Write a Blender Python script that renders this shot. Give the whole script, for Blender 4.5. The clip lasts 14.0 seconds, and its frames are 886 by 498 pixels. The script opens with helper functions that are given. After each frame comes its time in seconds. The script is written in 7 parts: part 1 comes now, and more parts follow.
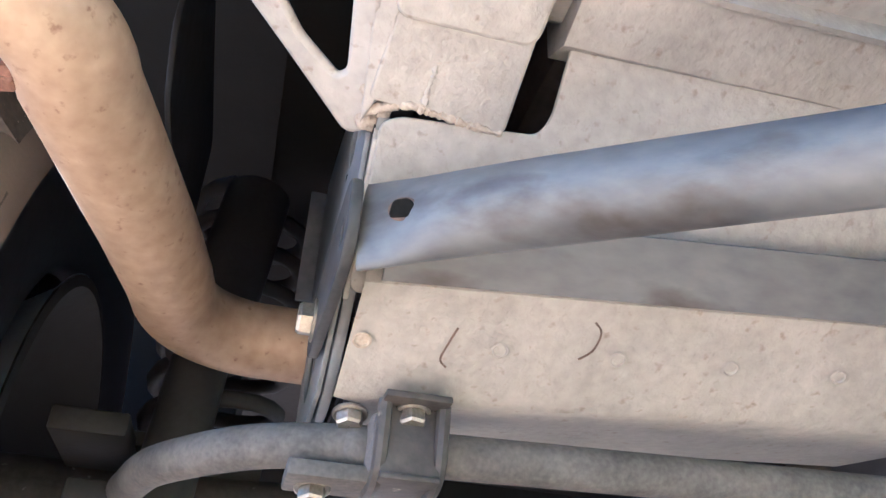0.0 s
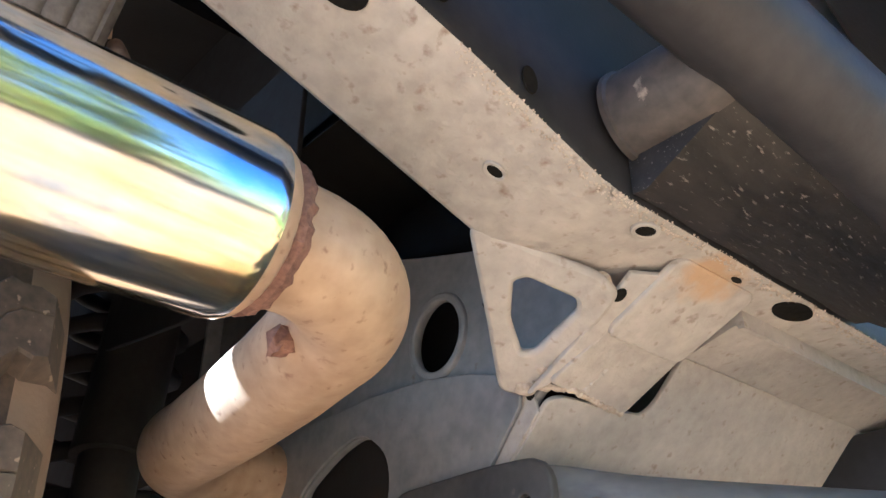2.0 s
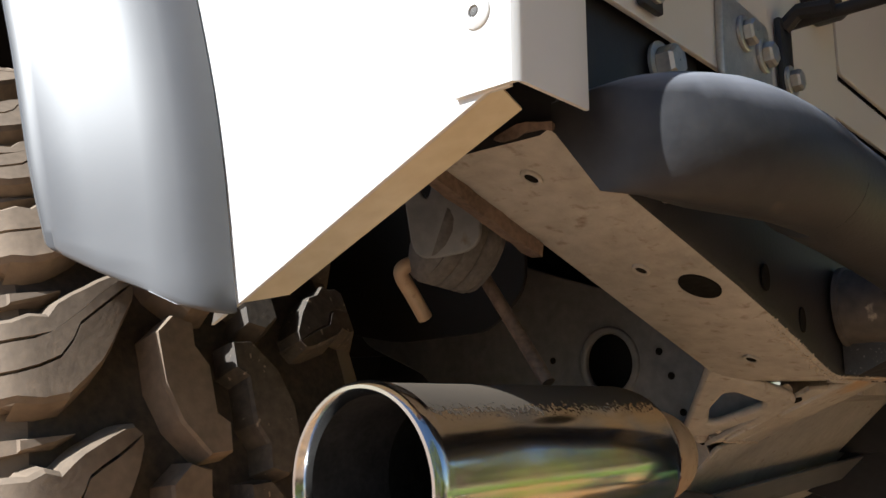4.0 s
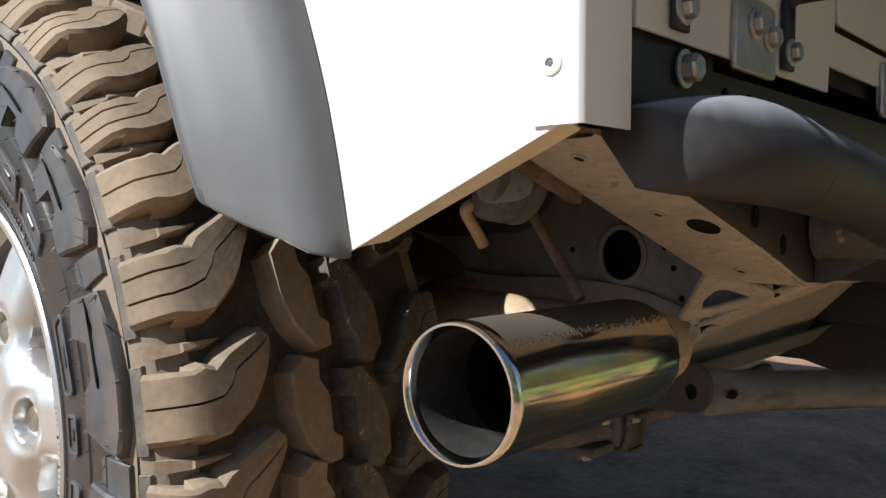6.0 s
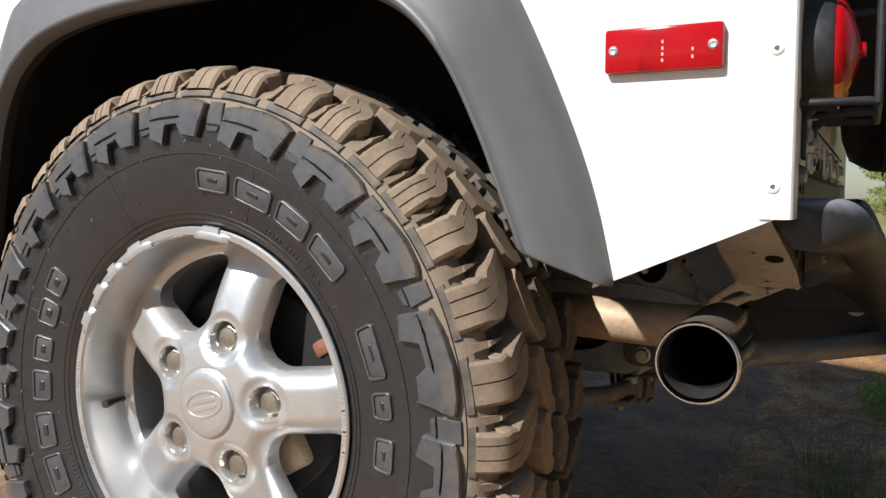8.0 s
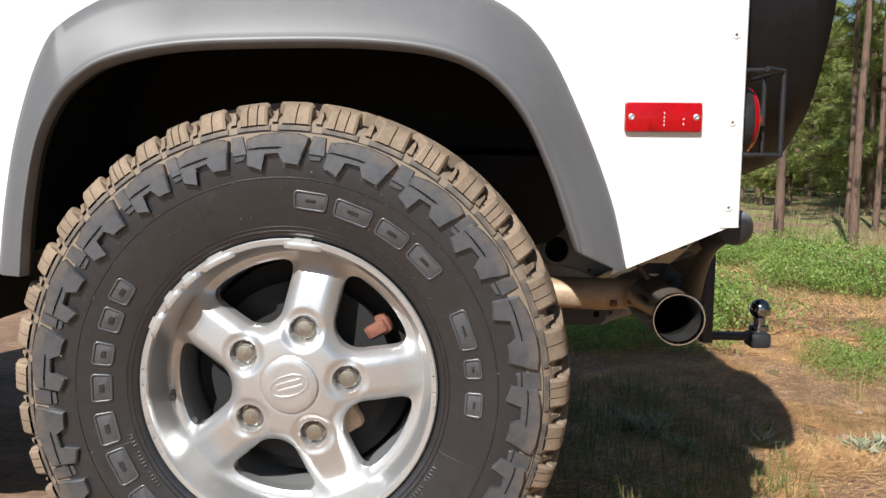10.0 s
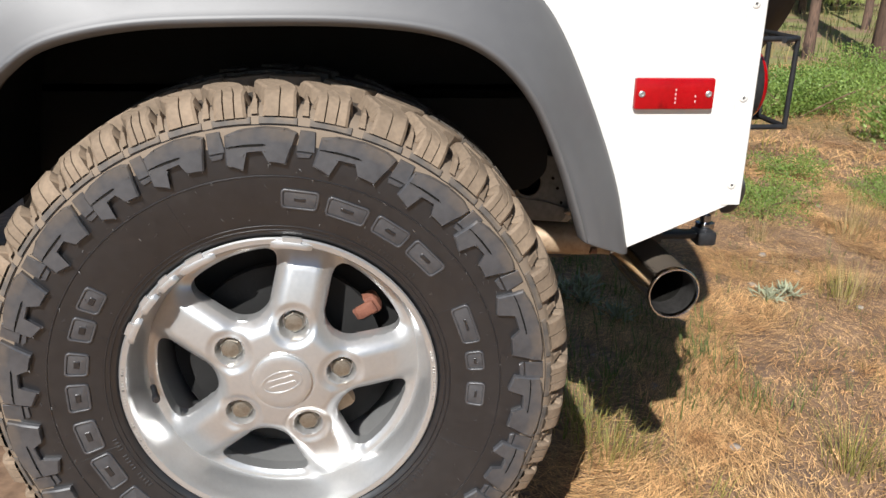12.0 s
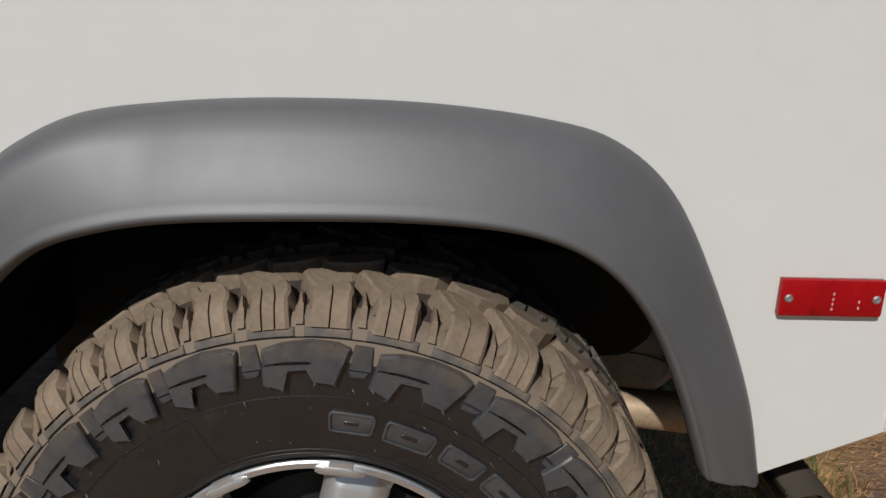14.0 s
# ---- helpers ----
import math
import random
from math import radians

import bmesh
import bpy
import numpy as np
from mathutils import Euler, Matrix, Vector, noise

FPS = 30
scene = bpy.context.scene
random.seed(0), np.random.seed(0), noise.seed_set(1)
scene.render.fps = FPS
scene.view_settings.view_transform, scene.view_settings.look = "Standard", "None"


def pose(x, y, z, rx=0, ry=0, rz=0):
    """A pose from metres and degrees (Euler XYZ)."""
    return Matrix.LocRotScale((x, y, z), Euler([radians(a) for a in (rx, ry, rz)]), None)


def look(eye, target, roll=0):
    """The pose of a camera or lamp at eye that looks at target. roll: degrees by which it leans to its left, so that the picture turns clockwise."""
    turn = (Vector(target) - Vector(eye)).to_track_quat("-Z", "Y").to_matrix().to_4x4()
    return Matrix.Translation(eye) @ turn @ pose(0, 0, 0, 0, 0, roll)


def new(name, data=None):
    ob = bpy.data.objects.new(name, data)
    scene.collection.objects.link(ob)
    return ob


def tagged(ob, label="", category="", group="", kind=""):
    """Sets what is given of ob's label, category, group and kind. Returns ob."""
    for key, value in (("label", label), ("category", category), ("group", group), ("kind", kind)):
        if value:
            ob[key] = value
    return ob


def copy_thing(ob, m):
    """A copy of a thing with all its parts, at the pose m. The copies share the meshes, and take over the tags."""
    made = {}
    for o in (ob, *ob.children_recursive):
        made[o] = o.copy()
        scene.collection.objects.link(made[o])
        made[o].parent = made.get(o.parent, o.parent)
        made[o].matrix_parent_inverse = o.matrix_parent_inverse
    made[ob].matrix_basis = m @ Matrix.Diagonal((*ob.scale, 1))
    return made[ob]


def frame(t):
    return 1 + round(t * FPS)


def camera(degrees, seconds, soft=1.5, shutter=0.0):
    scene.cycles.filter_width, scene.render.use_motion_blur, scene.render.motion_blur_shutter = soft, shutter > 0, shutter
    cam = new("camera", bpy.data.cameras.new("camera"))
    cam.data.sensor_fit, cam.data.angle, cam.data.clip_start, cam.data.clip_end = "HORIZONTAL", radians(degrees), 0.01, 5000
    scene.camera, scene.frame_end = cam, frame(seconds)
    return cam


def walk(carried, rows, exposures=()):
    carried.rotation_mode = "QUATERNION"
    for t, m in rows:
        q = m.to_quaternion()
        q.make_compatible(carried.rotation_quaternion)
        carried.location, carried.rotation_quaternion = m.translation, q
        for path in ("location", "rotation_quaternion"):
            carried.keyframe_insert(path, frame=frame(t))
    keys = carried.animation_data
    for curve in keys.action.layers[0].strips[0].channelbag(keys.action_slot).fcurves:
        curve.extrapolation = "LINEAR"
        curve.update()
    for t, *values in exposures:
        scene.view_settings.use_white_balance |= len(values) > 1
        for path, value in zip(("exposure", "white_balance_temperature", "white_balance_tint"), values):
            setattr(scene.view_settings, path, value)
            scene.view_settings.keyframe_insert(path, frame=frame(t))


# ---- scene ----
cam = camera(56.5, 14.0)
PATH = [
    (0, (0.838, 0.426, 0.227), (-0.83, 0.798, 1.266), 3.2),
    (0.5, (0.826, 0.333, 0.234), (-0.784, 0.908, 1.271), 2.7),
    (1, (0.82, 0.22, 0.263), (-0.705, 0.997, 1.298), 1.9),
    (1.5, (0.822, 0.139, 0.31), (-0.615, 1.118, 1.3), 0.4),
    (2, (0.822, 0.116, 0.337), (-0.486, 1.28, 1.305), -0.1),
    (2.5, (0.856, 0.052, 0.378), (-0.37, 1.344, 1.288), -0.4),
    (3, (0.878, -0.041, 0.448), (-0.395, 1.353, 1.109), -0.2),
    (3.5, (0.828, -0.097, 0.507), (-0.486, 1.351, 0.926), -0.4),
    (4, (0.81, -0.166, 0.535), (-0.522, 1.287, 0.87), -0.2),
    (4.2, (0.813, -0.201, 0.523), (-0.521, 1.252, 0.854), -0.3),
    (6.3, (0.87, -0.312, 0.604), (-0.474, 1.164, 0.49), 0.2),
    (6.5, (0.874, -0.347, 0.612), (-0.468, 1.131, 0.489), 0.2),
    (7, (0.873, -0.472, 0.644), (-0.432, 1.039, 0.521), 0.3),
    (7.5, (0.801, -0.597, 0.643), (-0.353, 1.0316, 0.5165), 0.4),
    (8, (0.713, -0.749, 0.655), (-0.204, 1.024, 0.528), 0.4),
    (8.5, (0.65, -0.883, 0.665), (-0.04, 0.988, 0.519), 0.3),
    (8.7, (0.601, -0.945, 0.675), (-0.013, 0.954, 0.534), 0.4),
    (10.8, (0.146, -1.19, 0.777), (0.301, 0.768, 0.4), 0.8),
    (11, (0.135, -1.186, 0.794), (0.311, 0.757, 0.353), 0.8),
    (11.5, (0.11, -1.122, 0.881), (0.296, 0.773, 0.269), 0.7),
    (12, (0.119, -1.037, 0.971), (0.307, 0.834, 0.289), 0.9),
    (12.5, (0.111, -1.007, 0.959), (0.292, 0.856, 0.254), 1.0),
    (13, (0.082, -0.974, 0.925), (0.236, 0.891, 0.22), 1.1),
    (13.5, (0.083, -0.86, 1.0), (0.17, 1.019, 0.32), 1.2),
    (14, (0.124, -0.763, 1.115), (0.133, 1.129, 0.466), 1.2),
]
EXPOSURES = [(0.0, 3.84, 4080, 7), (0.5, 3.97, 4120, 6), (1.0, 3.68, 4120, 5), (1.5, 3.15, 4300, 5), (2.0, 3.05, 4550, 5), (2.5, 3.3, 4600, 3), (3.0, 3.04, 4550, 5), (3.5, 2.35, 4950, 2), (4.2, 0.80, 5900, 9), (6.3, 0.78, 5950, 8), (7.5, 0.52, 6100, 9), (11.0, 0.48, 6100, 10), (13.2, 0.36, 6100, 10), (13.6, 0.12, 6100, 10), (14.0, -0.65, 6100, 10)]
walk(cam, [(t, look(eye, target, roll)) for t, eye, target, roll in PATH], EXPOSURES)

# ---------------------------------------------------------------- light
SUN_WAY = Vector((0.38, 1.0, -0.945)).normalized()
world = bpy.data.worlds.new("sky")
scene.world = world
world.use_nodes = True
wn = world.node_tree.nodes
sky = wn.new("ShaderNodeTexSky")
sky.sky_type = "NISHITA"
sky.sun_disc = False
sky.sun_elevation = math.asin(-SUN_WAY.z)
sky.sun_rotation = math.atan2(-SUN_WAY.x, -SUN_WAY.y)
sky.air_density, sky.dust_density, sky.ozone_density = 1.0, 0.6, 1.0
wn["Background"].inputs["Strength"].default_value = 0.052
world.node_tree.links.new(sky.outputs[0], wn["Background"].inputs["Color"])
sun_data = bpy.data.lights.new("sun", "SUN")
sun_data.energy, sun_data.angle, sun_data.color = 5.0, radians(0.53), (1.0, 0.95, 0.87)
sun = new("sun", sun_data)
sun.rotation_euler = SUN_WAY.to_track_quat("-Z", "Y").to_euler()


# ---------------------------------------------------------------- materials
def mat(name, low, high, scale=12.0, rough=0.6, metal=0.0, bump=0.15, bump_scale=180.0, spots=None, spot_scale=30.0,
        spot_at=0.62, spot_soft=0.06, vary=0.0, island=False, coat=0.0, rough_vary=0.15, spec=0.5, stretch=(1, 1, 1)):
    """Two-scale noise between two colours, with spots of a third colour, fine relief and uneven gloss."""
    m = bpy.data.materials.new(name)
    m.use_nodes = True
    nt = m.node_tree
    n, l = nt.nodes, nt.links
    b = n["Principled BSDF"]
    tc = n.new("ShaderNodeTexCoord")
    mp = n.new("ShaderNodeMapping")
    mp.inputs["Scale"].default_value = stretch
    l.new(tc.outputs["Object"], mp.inputs["Vector"])
    src = mp.outputs["Vector"]

    def noise_node(s, detail=5.0):
        x = n.new("ShaderNodeTexNoise")
        x.inputs["Scale"].default_value, x.inputs["Detail"].default_value = s, detail
        l.new(src, x.inputs["Vector"])
        return x

    big, fine = noise_node(scale), noise_node(scale * 7.3, 6.0)
    add = n.new("ShaderNodeMath")
    add.operation = "MULTIPLY_ADD"
    l.new(fine.outputs["Fac"], add.inputs[0])
    add.inputs[1].default_value = 0.5
    half = n.new("ShaderNodeMath")
    half.operation = "MULTIPLY"
    half.inputs[1].default_value = 0.55
    l.new(big.outputs["Fac"], half.inputs[0])
    l.new(half.outputs[0], add.inputs[2])
    ramp = n.new("ShaderNodeValToRGB")
    ramp.color_ramp.elements[0].position, ramp.color_ramp.elements[1].position = 0.36, 0.68
    ramp.color_ramp.elements[0].color, ramp.color_ramp.elements[1].color = (*low, 1), (*high, 1)
    l.new(add.outputs[0], ramp.inputs[0])
    col = ramp.outputs["Color"]
    if spots:
        sp = noise_node(spot_scale, 7.0)
        r2 = n.new("ShaderNodeValToRGB")
        r2.color_ramp.elements[0].position, r2.color_ramp.elements[1].position = spot_at, spot_at + spot_soft
        l.new(sp.outputs["Fac"], r2.inputs[0])
        mix = n.new("ShaderNodeMixRGB")
        mix.inputs["Color2"].default_value = (*spots, 1)
        l.new(r2.outputs["Color"], mix.inputs["Fac"])
        l.new(col, mix.inputs["Color1"])
        col = mix.outputs["Color"]
    if vary or island:
        if island:
            g = n.new("ShaderNodeNewGeometry").outputs["Random Per Island"]
        else:
            g = n.new("ShaderNodeObjectInfo").outputs["Random"]
        mr = n.new("ShaderNodeMapRange")
        mr.inputs["To Min"].default_value, mr.inputs["To Max"].default_value = 1 - vary, 1 + vary
        l.new(g, mr.inputs["Value"])
        mul = n.new("ShaderNodeMixRGB")
        mul.blend_type, mul.inputs["Fac"].default_value = "MULTIPLY", 1.0
        l.new(col, mul.inputs["Color1"])
        l.new(mr.outputs[0], mul.inputs["Color2"])
        col = mul.outputs["Color"]
    l.new(col, b.inputs["Base Color"])
    rr = n.new("ShaderNodeMapRange")
    rr.inputs["To Min"].default_value = max(0.02, rough - rough_vary * rough)
    rr.inputs["To Max"].default_value = min(1.0, rough + rough_vary * rough)
    l.new(fine.outputs["Fac"], rr.inputs["Value"])
    l.new(rr.outputs[0], b.inputs["Roughness"])
    b.inputs["Metallic"].default_value = metal
    b.inputs["Specular IOR Level"].default_value = spec
    b.inputs["Coat Weight"].default_value = coat
    if bump:
        bp = n.new("ShaderNodeBump")
        bp.inputs["Strength"].default_value, bp.inputs["Distance"].default_value = bump, 0.002
        l.new(noise_node(bump_scale, 6.0).outputs["Fac"], bp.inputs["Height"])
        l.new(bp.outputs[0], b.inputs["Normal"])
    return m


def dust_over(m, colour, at=0.55, soft=0.2, scale=25.0, film=0.0):
    """Mix a dusty film into a material: patchy, and thickest on what faces up."""
    nt = m.node_tree
    n, l = nt.nodes, nt.links
    b = n["Principled BSDF"]
    d = n.new("ShaderNodeBsdfDiffuse")
    d.inputs["Color"].default_value = (*colour, 1)
    ge = n.new("ShaderNodeNewGeometry")
    sx = n.new("ShaderNodeSeparateXYZ")
    l.new(ge.outputs["Normal"], sx.inputs[0])
    tc = n.new("ShaderNodeTexCoord")
    ns = n.new("ShaderNodeTexNoise")
    ns.inputs["Scale"].default_value, ns.inputs["Detail"].default_value = scale, 8
    l.new(tc.outputs["Object"], ns.inputs["Vector"])
    su = n.new("ShaderNodeMath")
    su.operation = "MULTIPLY_ADD"
    l.new(ns.outputs["Fac"], su.inputs[0])
    su.inputs[1].default_value = 0.5
    l.new(sx.outputs["Z"], su.inputs[2])
    r = n.new("ShaderNodeValToRGB")
    r.color_ramp.elements[0].position, r.color_ramp.elements[1].position = at, at + soft
    r.color_ramp.elements[0].color = (film, film, film, 1)
    l.new(su.outputs[0], r.inputs[0])
    mx = n.new("ShaderNodeMixShader")
    l.new(r.outputs["Color"], mx.inputs[0])
    l.new(b.outputs[0], mx.inputs[1])
    l.new(d.outputs[0], mx.inputs[2])
    l.new(mx.outputs[0], n["Material Output"].inputs["Surface"])
    return m


WHITE = mat("white_paint", (0.705, 0.695, 0.66), (0.73, 0.72, 0.69), 3.0, 0.38, bump=0.03, bump_scale=300, coat=0.25, spots=(0.60, 0.55, 0.45), spot_scale=60, spot_at=0.74)
CREAM = mat("dusty_white_paint", (0.64, 0.57, 0.40), (0.76, 0.70, 0.54), 14.0, 0.6, bump=0.05, spots=(0.38, 0.28, 0.17), spot_scale=45, spot_at=0.68)
FLARE = mat("grey_plastic", (0.100, 0.100, 0.103), (0.113, 0.113, 0.116), 6.0, 0.47, bump=0.015, bump_scale=900, rough_vary=0.05, spec=0.6)
RUBBER = mat("sidewall_rubber", (0.008, 0.008, 0.0095), (0.015, 0.015, 0.0168), 14.0, 0.36, spec=1.0, bump=0.03, bump_scale=420, spots=(0.030, 0.029, 0.029), spot_scale=22, spot_at=0.64, spot_soft=0.25)
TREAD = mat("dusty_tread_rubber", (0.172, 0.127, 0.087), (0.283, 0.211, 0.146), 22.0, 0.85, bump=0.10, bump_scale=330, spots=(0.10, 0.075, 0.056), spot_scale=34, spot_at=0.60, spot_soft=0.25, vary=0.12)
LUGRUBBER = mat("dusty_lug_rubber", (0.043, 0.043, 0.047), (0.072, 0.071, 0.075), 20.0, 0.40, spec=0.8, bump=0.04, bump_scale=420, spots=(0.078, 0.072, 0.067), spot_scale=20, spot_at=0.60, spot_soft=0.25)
# inner tread rows: less dust, and their shade mixed into the colour
TREADSHADED = mat("less_dusty_shaded_tread_rubber", (0.048, 0.040, 0.034), (0.135, 0.108, 0.080), 24.0, 0.75, bump=0.12, bump_scale=330, spots=(0.30, 0.235, 0.17), spot_scale=210, spot_at=0.66, spot_soft=0.05, vary=0.14)
DIRTWALL = mat("dirty_shoulder_rubber", (0.066, 0.060, 0.056), (0.125, 0.110, 0.096), 26.0, 0.8, bump=0.25, bump_scale=300)
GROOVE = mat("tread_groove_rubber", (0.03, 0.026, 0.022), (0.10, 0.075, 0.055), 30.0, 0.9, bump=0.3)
ALLOY = mat("silver_alloy", (0.58, 0.58, 0.575), (0.635, 0.632, 0.625), 25.0, 0.33, metal=0.75, bump=0.02, bump_scale=600, spots=(0.52, 0.49, 0.44), spot_scale=60, spot_at=0.72, spot_soft=0.2)
NUT = mat("worn_steel", (0.30, 0.27, 0.22), (0.46, 0.43, 0.37), 80.0, 0.4, metal=0.9, bump=0.1)
STEEL = mat("galvanised_steel", (0.42, 0.43, 0.43), (0.58, 0.58, 0.56), 60.0, 0.42, metal=0.8, bump=0.1)
CHROME = mat("polished_stainless_steel", (0.66, 0.63, 0.56), (0.74, 0.71, 0.64), 9.0, 0.12, metal=1.0, bump=0.075, bump_scale=60, rough_vary=0.6, stretch=(1, 0.2, 1))
dust_over(CHROME, (0.10, 0.083, 0.066), at=0.95, soft=0.55, scale=520.0, film=0.03)
RIMCHROME = mat("clean_polished_rim", (0.74, 0.74, 0.73), (0.80, 0.80, 0.79), 9.0, 0.13, metal=1.0, bump=0.012, bump_scale=60, rough_vary=0.3)
# soot inside the tip; elsewhere the painted shade of holes and cuts
SOOTSHADE = mat("soot_and_hole_shade", (0.008, 0.008, 0.007), (0.018, 0.017, 0.015), 40.0, 1.0, spec=0.05)
GREYSOOT = mat("dry_grey_soot", (0.020, 0.019, 0.018), (0.038, 0.036, 0.034), 60.0, 0.95, spec=0.1)
PIPE = mat("tarnished_exhaust_pipe", (0.33, 0.225, 0.14), (0.50, 0.375, 0.25), 13.0, 0.55, metal=0.25, bump=0.12, bump_scale=150, spots=(0.25, 0.15, 0.095), spot_scale=165, spot_at=0.615, spot_soft=0.14)
WELD = mat("rusty_weld", (0.11, 0.057, 0.042), (0.28, 0.16, 0.115), 70.0, 0.75, metal=0.2, bump=0.8, bump_scale=160)
RUST = mat("rusty_steel", (0.070, 0.049, 0.037), (0.195, 0.138, 0.102), 40.0, 0.85, bump=0.5, bump_scale=200)
DUSTY = mat("dusty_beige_steel", (0.305, 0.291, 0.262), (0.425, 0.404, 0.365), 17.0, 0.72, bump=0.6, bump_scale=210, spots=(0.25, 0.21, 0.165), spot_scale=140, spot_at=0.615, spot_soft=0.14)
CRUST = mat("crusted_weld_seam", (0.33, 0.28, 0.22), (0.54, 0.49, 0.41), 60.0, 0.9, bump=1.0, bump_scale=220, spots=(0.33, 0.25, 0.16), spot_scale=30, spot_at=0.66)
GREYSTEEL = mat("blue_grey_frame_steel", (0.14, 0.15, 0.16), (0.245, 0.25, 0.25), 14.0, 0.55, metal=0.1, bump=0.2, bump_scale=140, spots=(0.15, 0.12, 0.09), spot_scale=50, spot_at=0.67)
BLACK = mat("black_powder_coat", (0.013, 0.014, 0.016), (0.028, 0.028, 0.030), 16.0, 0.48, spec=0.35, bump=0.08, bump_scale=400, spots=(0.10, 0.08, 0.06), spot_scale=30, spot_at=0.70, spot_soft=0.15)
BUMPER = mat("dusty_black_powder_coat", (0.016, 0.016, 0.018), (0.034, 0.033, 0.034), 16.0, 0.50, spec=0.4, bump=0.08, bump_scale=400, spots=(0.10, 0.08, 0.06), spot_scale=30, spot_at=0.70, spot_soft=0.15)
dust_over(BUMPER, (0.22, 0.225, 0.25), at=0.50, soft=0.80, scale=30.0, film=0.035)
BLACKDUST = mat("dusty_black_paint", (0.03, 0.028, 0.027), (0.085, 0.075, 0.065), 20.0, 0.6, bump=0.25, bump_scale=160, spots=(0.25, 0.22, 0.18), spot_scale=70, spot_at=0.68, spot_soft=0.05)
SCRATCHED = mat("scratched_black_paint", (0.010, 0.010, 0.011), (0.032, 0.029, 0.027), 18.0, 0.45, bump=0.3, bump_scale=130, spots=(0.17, 0.155, 0.135), spot_scale=520, spot_at=0.62, spot_soft=0.10, stretch=(1, 0.22, 1))
# near-black: shade under the body, in the arch and in gaps as colour
DARK = mat("shaded_near_black", (0.005, 0.005, 0.005), (0.012, 0.0115, 0.011), 9.0, 0.8, bump=0.1)
# near-black steel for the coil spring, damper and spring seat
GEAR = mat("near_black_steel", (0.010, 0.0095, 0.009), (0.030, 0.028, 0.026), 20.0, 0.7, bump=0.2, bump_scale=160)
TUBE = mat("grey_painted_tube", (0.095, 0.10, 0.108), (0.165, 0.168, 0.168), 12.0, 0.5, metal=0.1, bump=0.15, spots=(0.05, 0.04, 0.034), spot_scale=18, spot_at=0.55, spot_soft=0.14, stretch=(1, 0.6, 1.6))
REDLENS = mat("red_lens", (0.29, 0.002, 0.004), (0.39, 0.003, 0.006), 20.0, 0.12, bump=0.04, bump_scale=260, spec=0.35, spots=(0.17, 0.001, 0.003), spot_scale=26, spot_at=0.60, spot_soft=0.1)
AMBER = mat("amber_lens", (0.60, 0.17, 0.015), (0.70, 0.22, 0.02), 20.0, 0.14, bump=0.05, bump_scale=260, coat=0.4)
PALE = mat("pale_moulded_mark", (0.55, 0.30, 0.28), (0.7, 0.42, 0.40), 20.0, 0.4)
RUBBERGREY = mat("weathered_rubber", (0.07, 0.068, 0.065), (0.16, 0.15, 0.14), 40.0, 0.8, bump=0.3)
WALLGREY = mat("weathered_grey_rubber", (0.075, 0.073, 0.07), (0.16, 0.155, 0.15), 30.0, 0.6, bump=0.15, bump_scale=420)
CALIPER = mat("rust_red_caliper", (0.15, 0.055, 0.035), (0.25, 0.10, 0.06), 50.0, 0.75, bump=0.4, bump_scale=150)
CLOTH = mat("black_vinyl", (0.004, 0.004, 0.005), (0.010, 0.010, 0.011), 10.0, 0.55, spec=0.3, bump=0.15, bump_scale=250)
BARK = mat("pine_bark", (0.07, 0.045, 0.033), (0.20, 0.125, 0.088), 9.0, 0.95, bump=1.0, bump_scale=16, spots=(0.04, 0.025, 0.02), spot_scale=14, spot_at=0.55, stretch=(1, 1, 0.22))
NEEDLES = mat("pine_foliage", (0.22, 0.27, 0.075), (0.40, 0.44, 0.14), 3.0, 0.6, bump=0, island=True, vary=0.35)
LEAF = mat("shrub_leaves", (0.15, 0.25, 0.05), (0.33, 0.43, 0.11), 7.0, 0.45, bump=0, island=True, vary=0.35)
DRYGRASS = mat("dry_grass", (0.36, 0.26, 0.115), (0.51, 0.395, 0.19), 6.0, 0.7, bump=0, island=True, vary=0.3)
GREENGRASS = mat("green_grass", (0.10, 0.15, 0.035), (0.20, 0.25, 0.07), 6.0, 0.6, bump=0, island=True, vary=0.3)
FRESHGRASS = mat("fresh_grass", (0.25, 0.24, 0.06), (0.42, 0.38, 0.12), 6.0, 0.6, bump=0, island=True, vary=0.3)
SILVERLEAF = mat("silvery_leaves", (0.27, 0.29, 0.19), (0.41, 0.42, 0.29), 8.0, 0.6, bump=0, island=True, vary=0.2)
LITTER = mat("fallen_pine_needles", (0.35, 0.175, 0.068), (0.74, 0.47, 0.215), 5.0, 0.7, bump=0, island=True, vary=0.65)
STONE = mat("stone", (0.28, 0.23, 0.19), (0.42, 0.36, 0.30), 20.0, 0.85, bump=0.4)
TWIG = mat("dead_twig", (0.16, 0.10, 0.06), (0.30, 0.21, 0.14), 30.0, 0.9, bump=0.3)


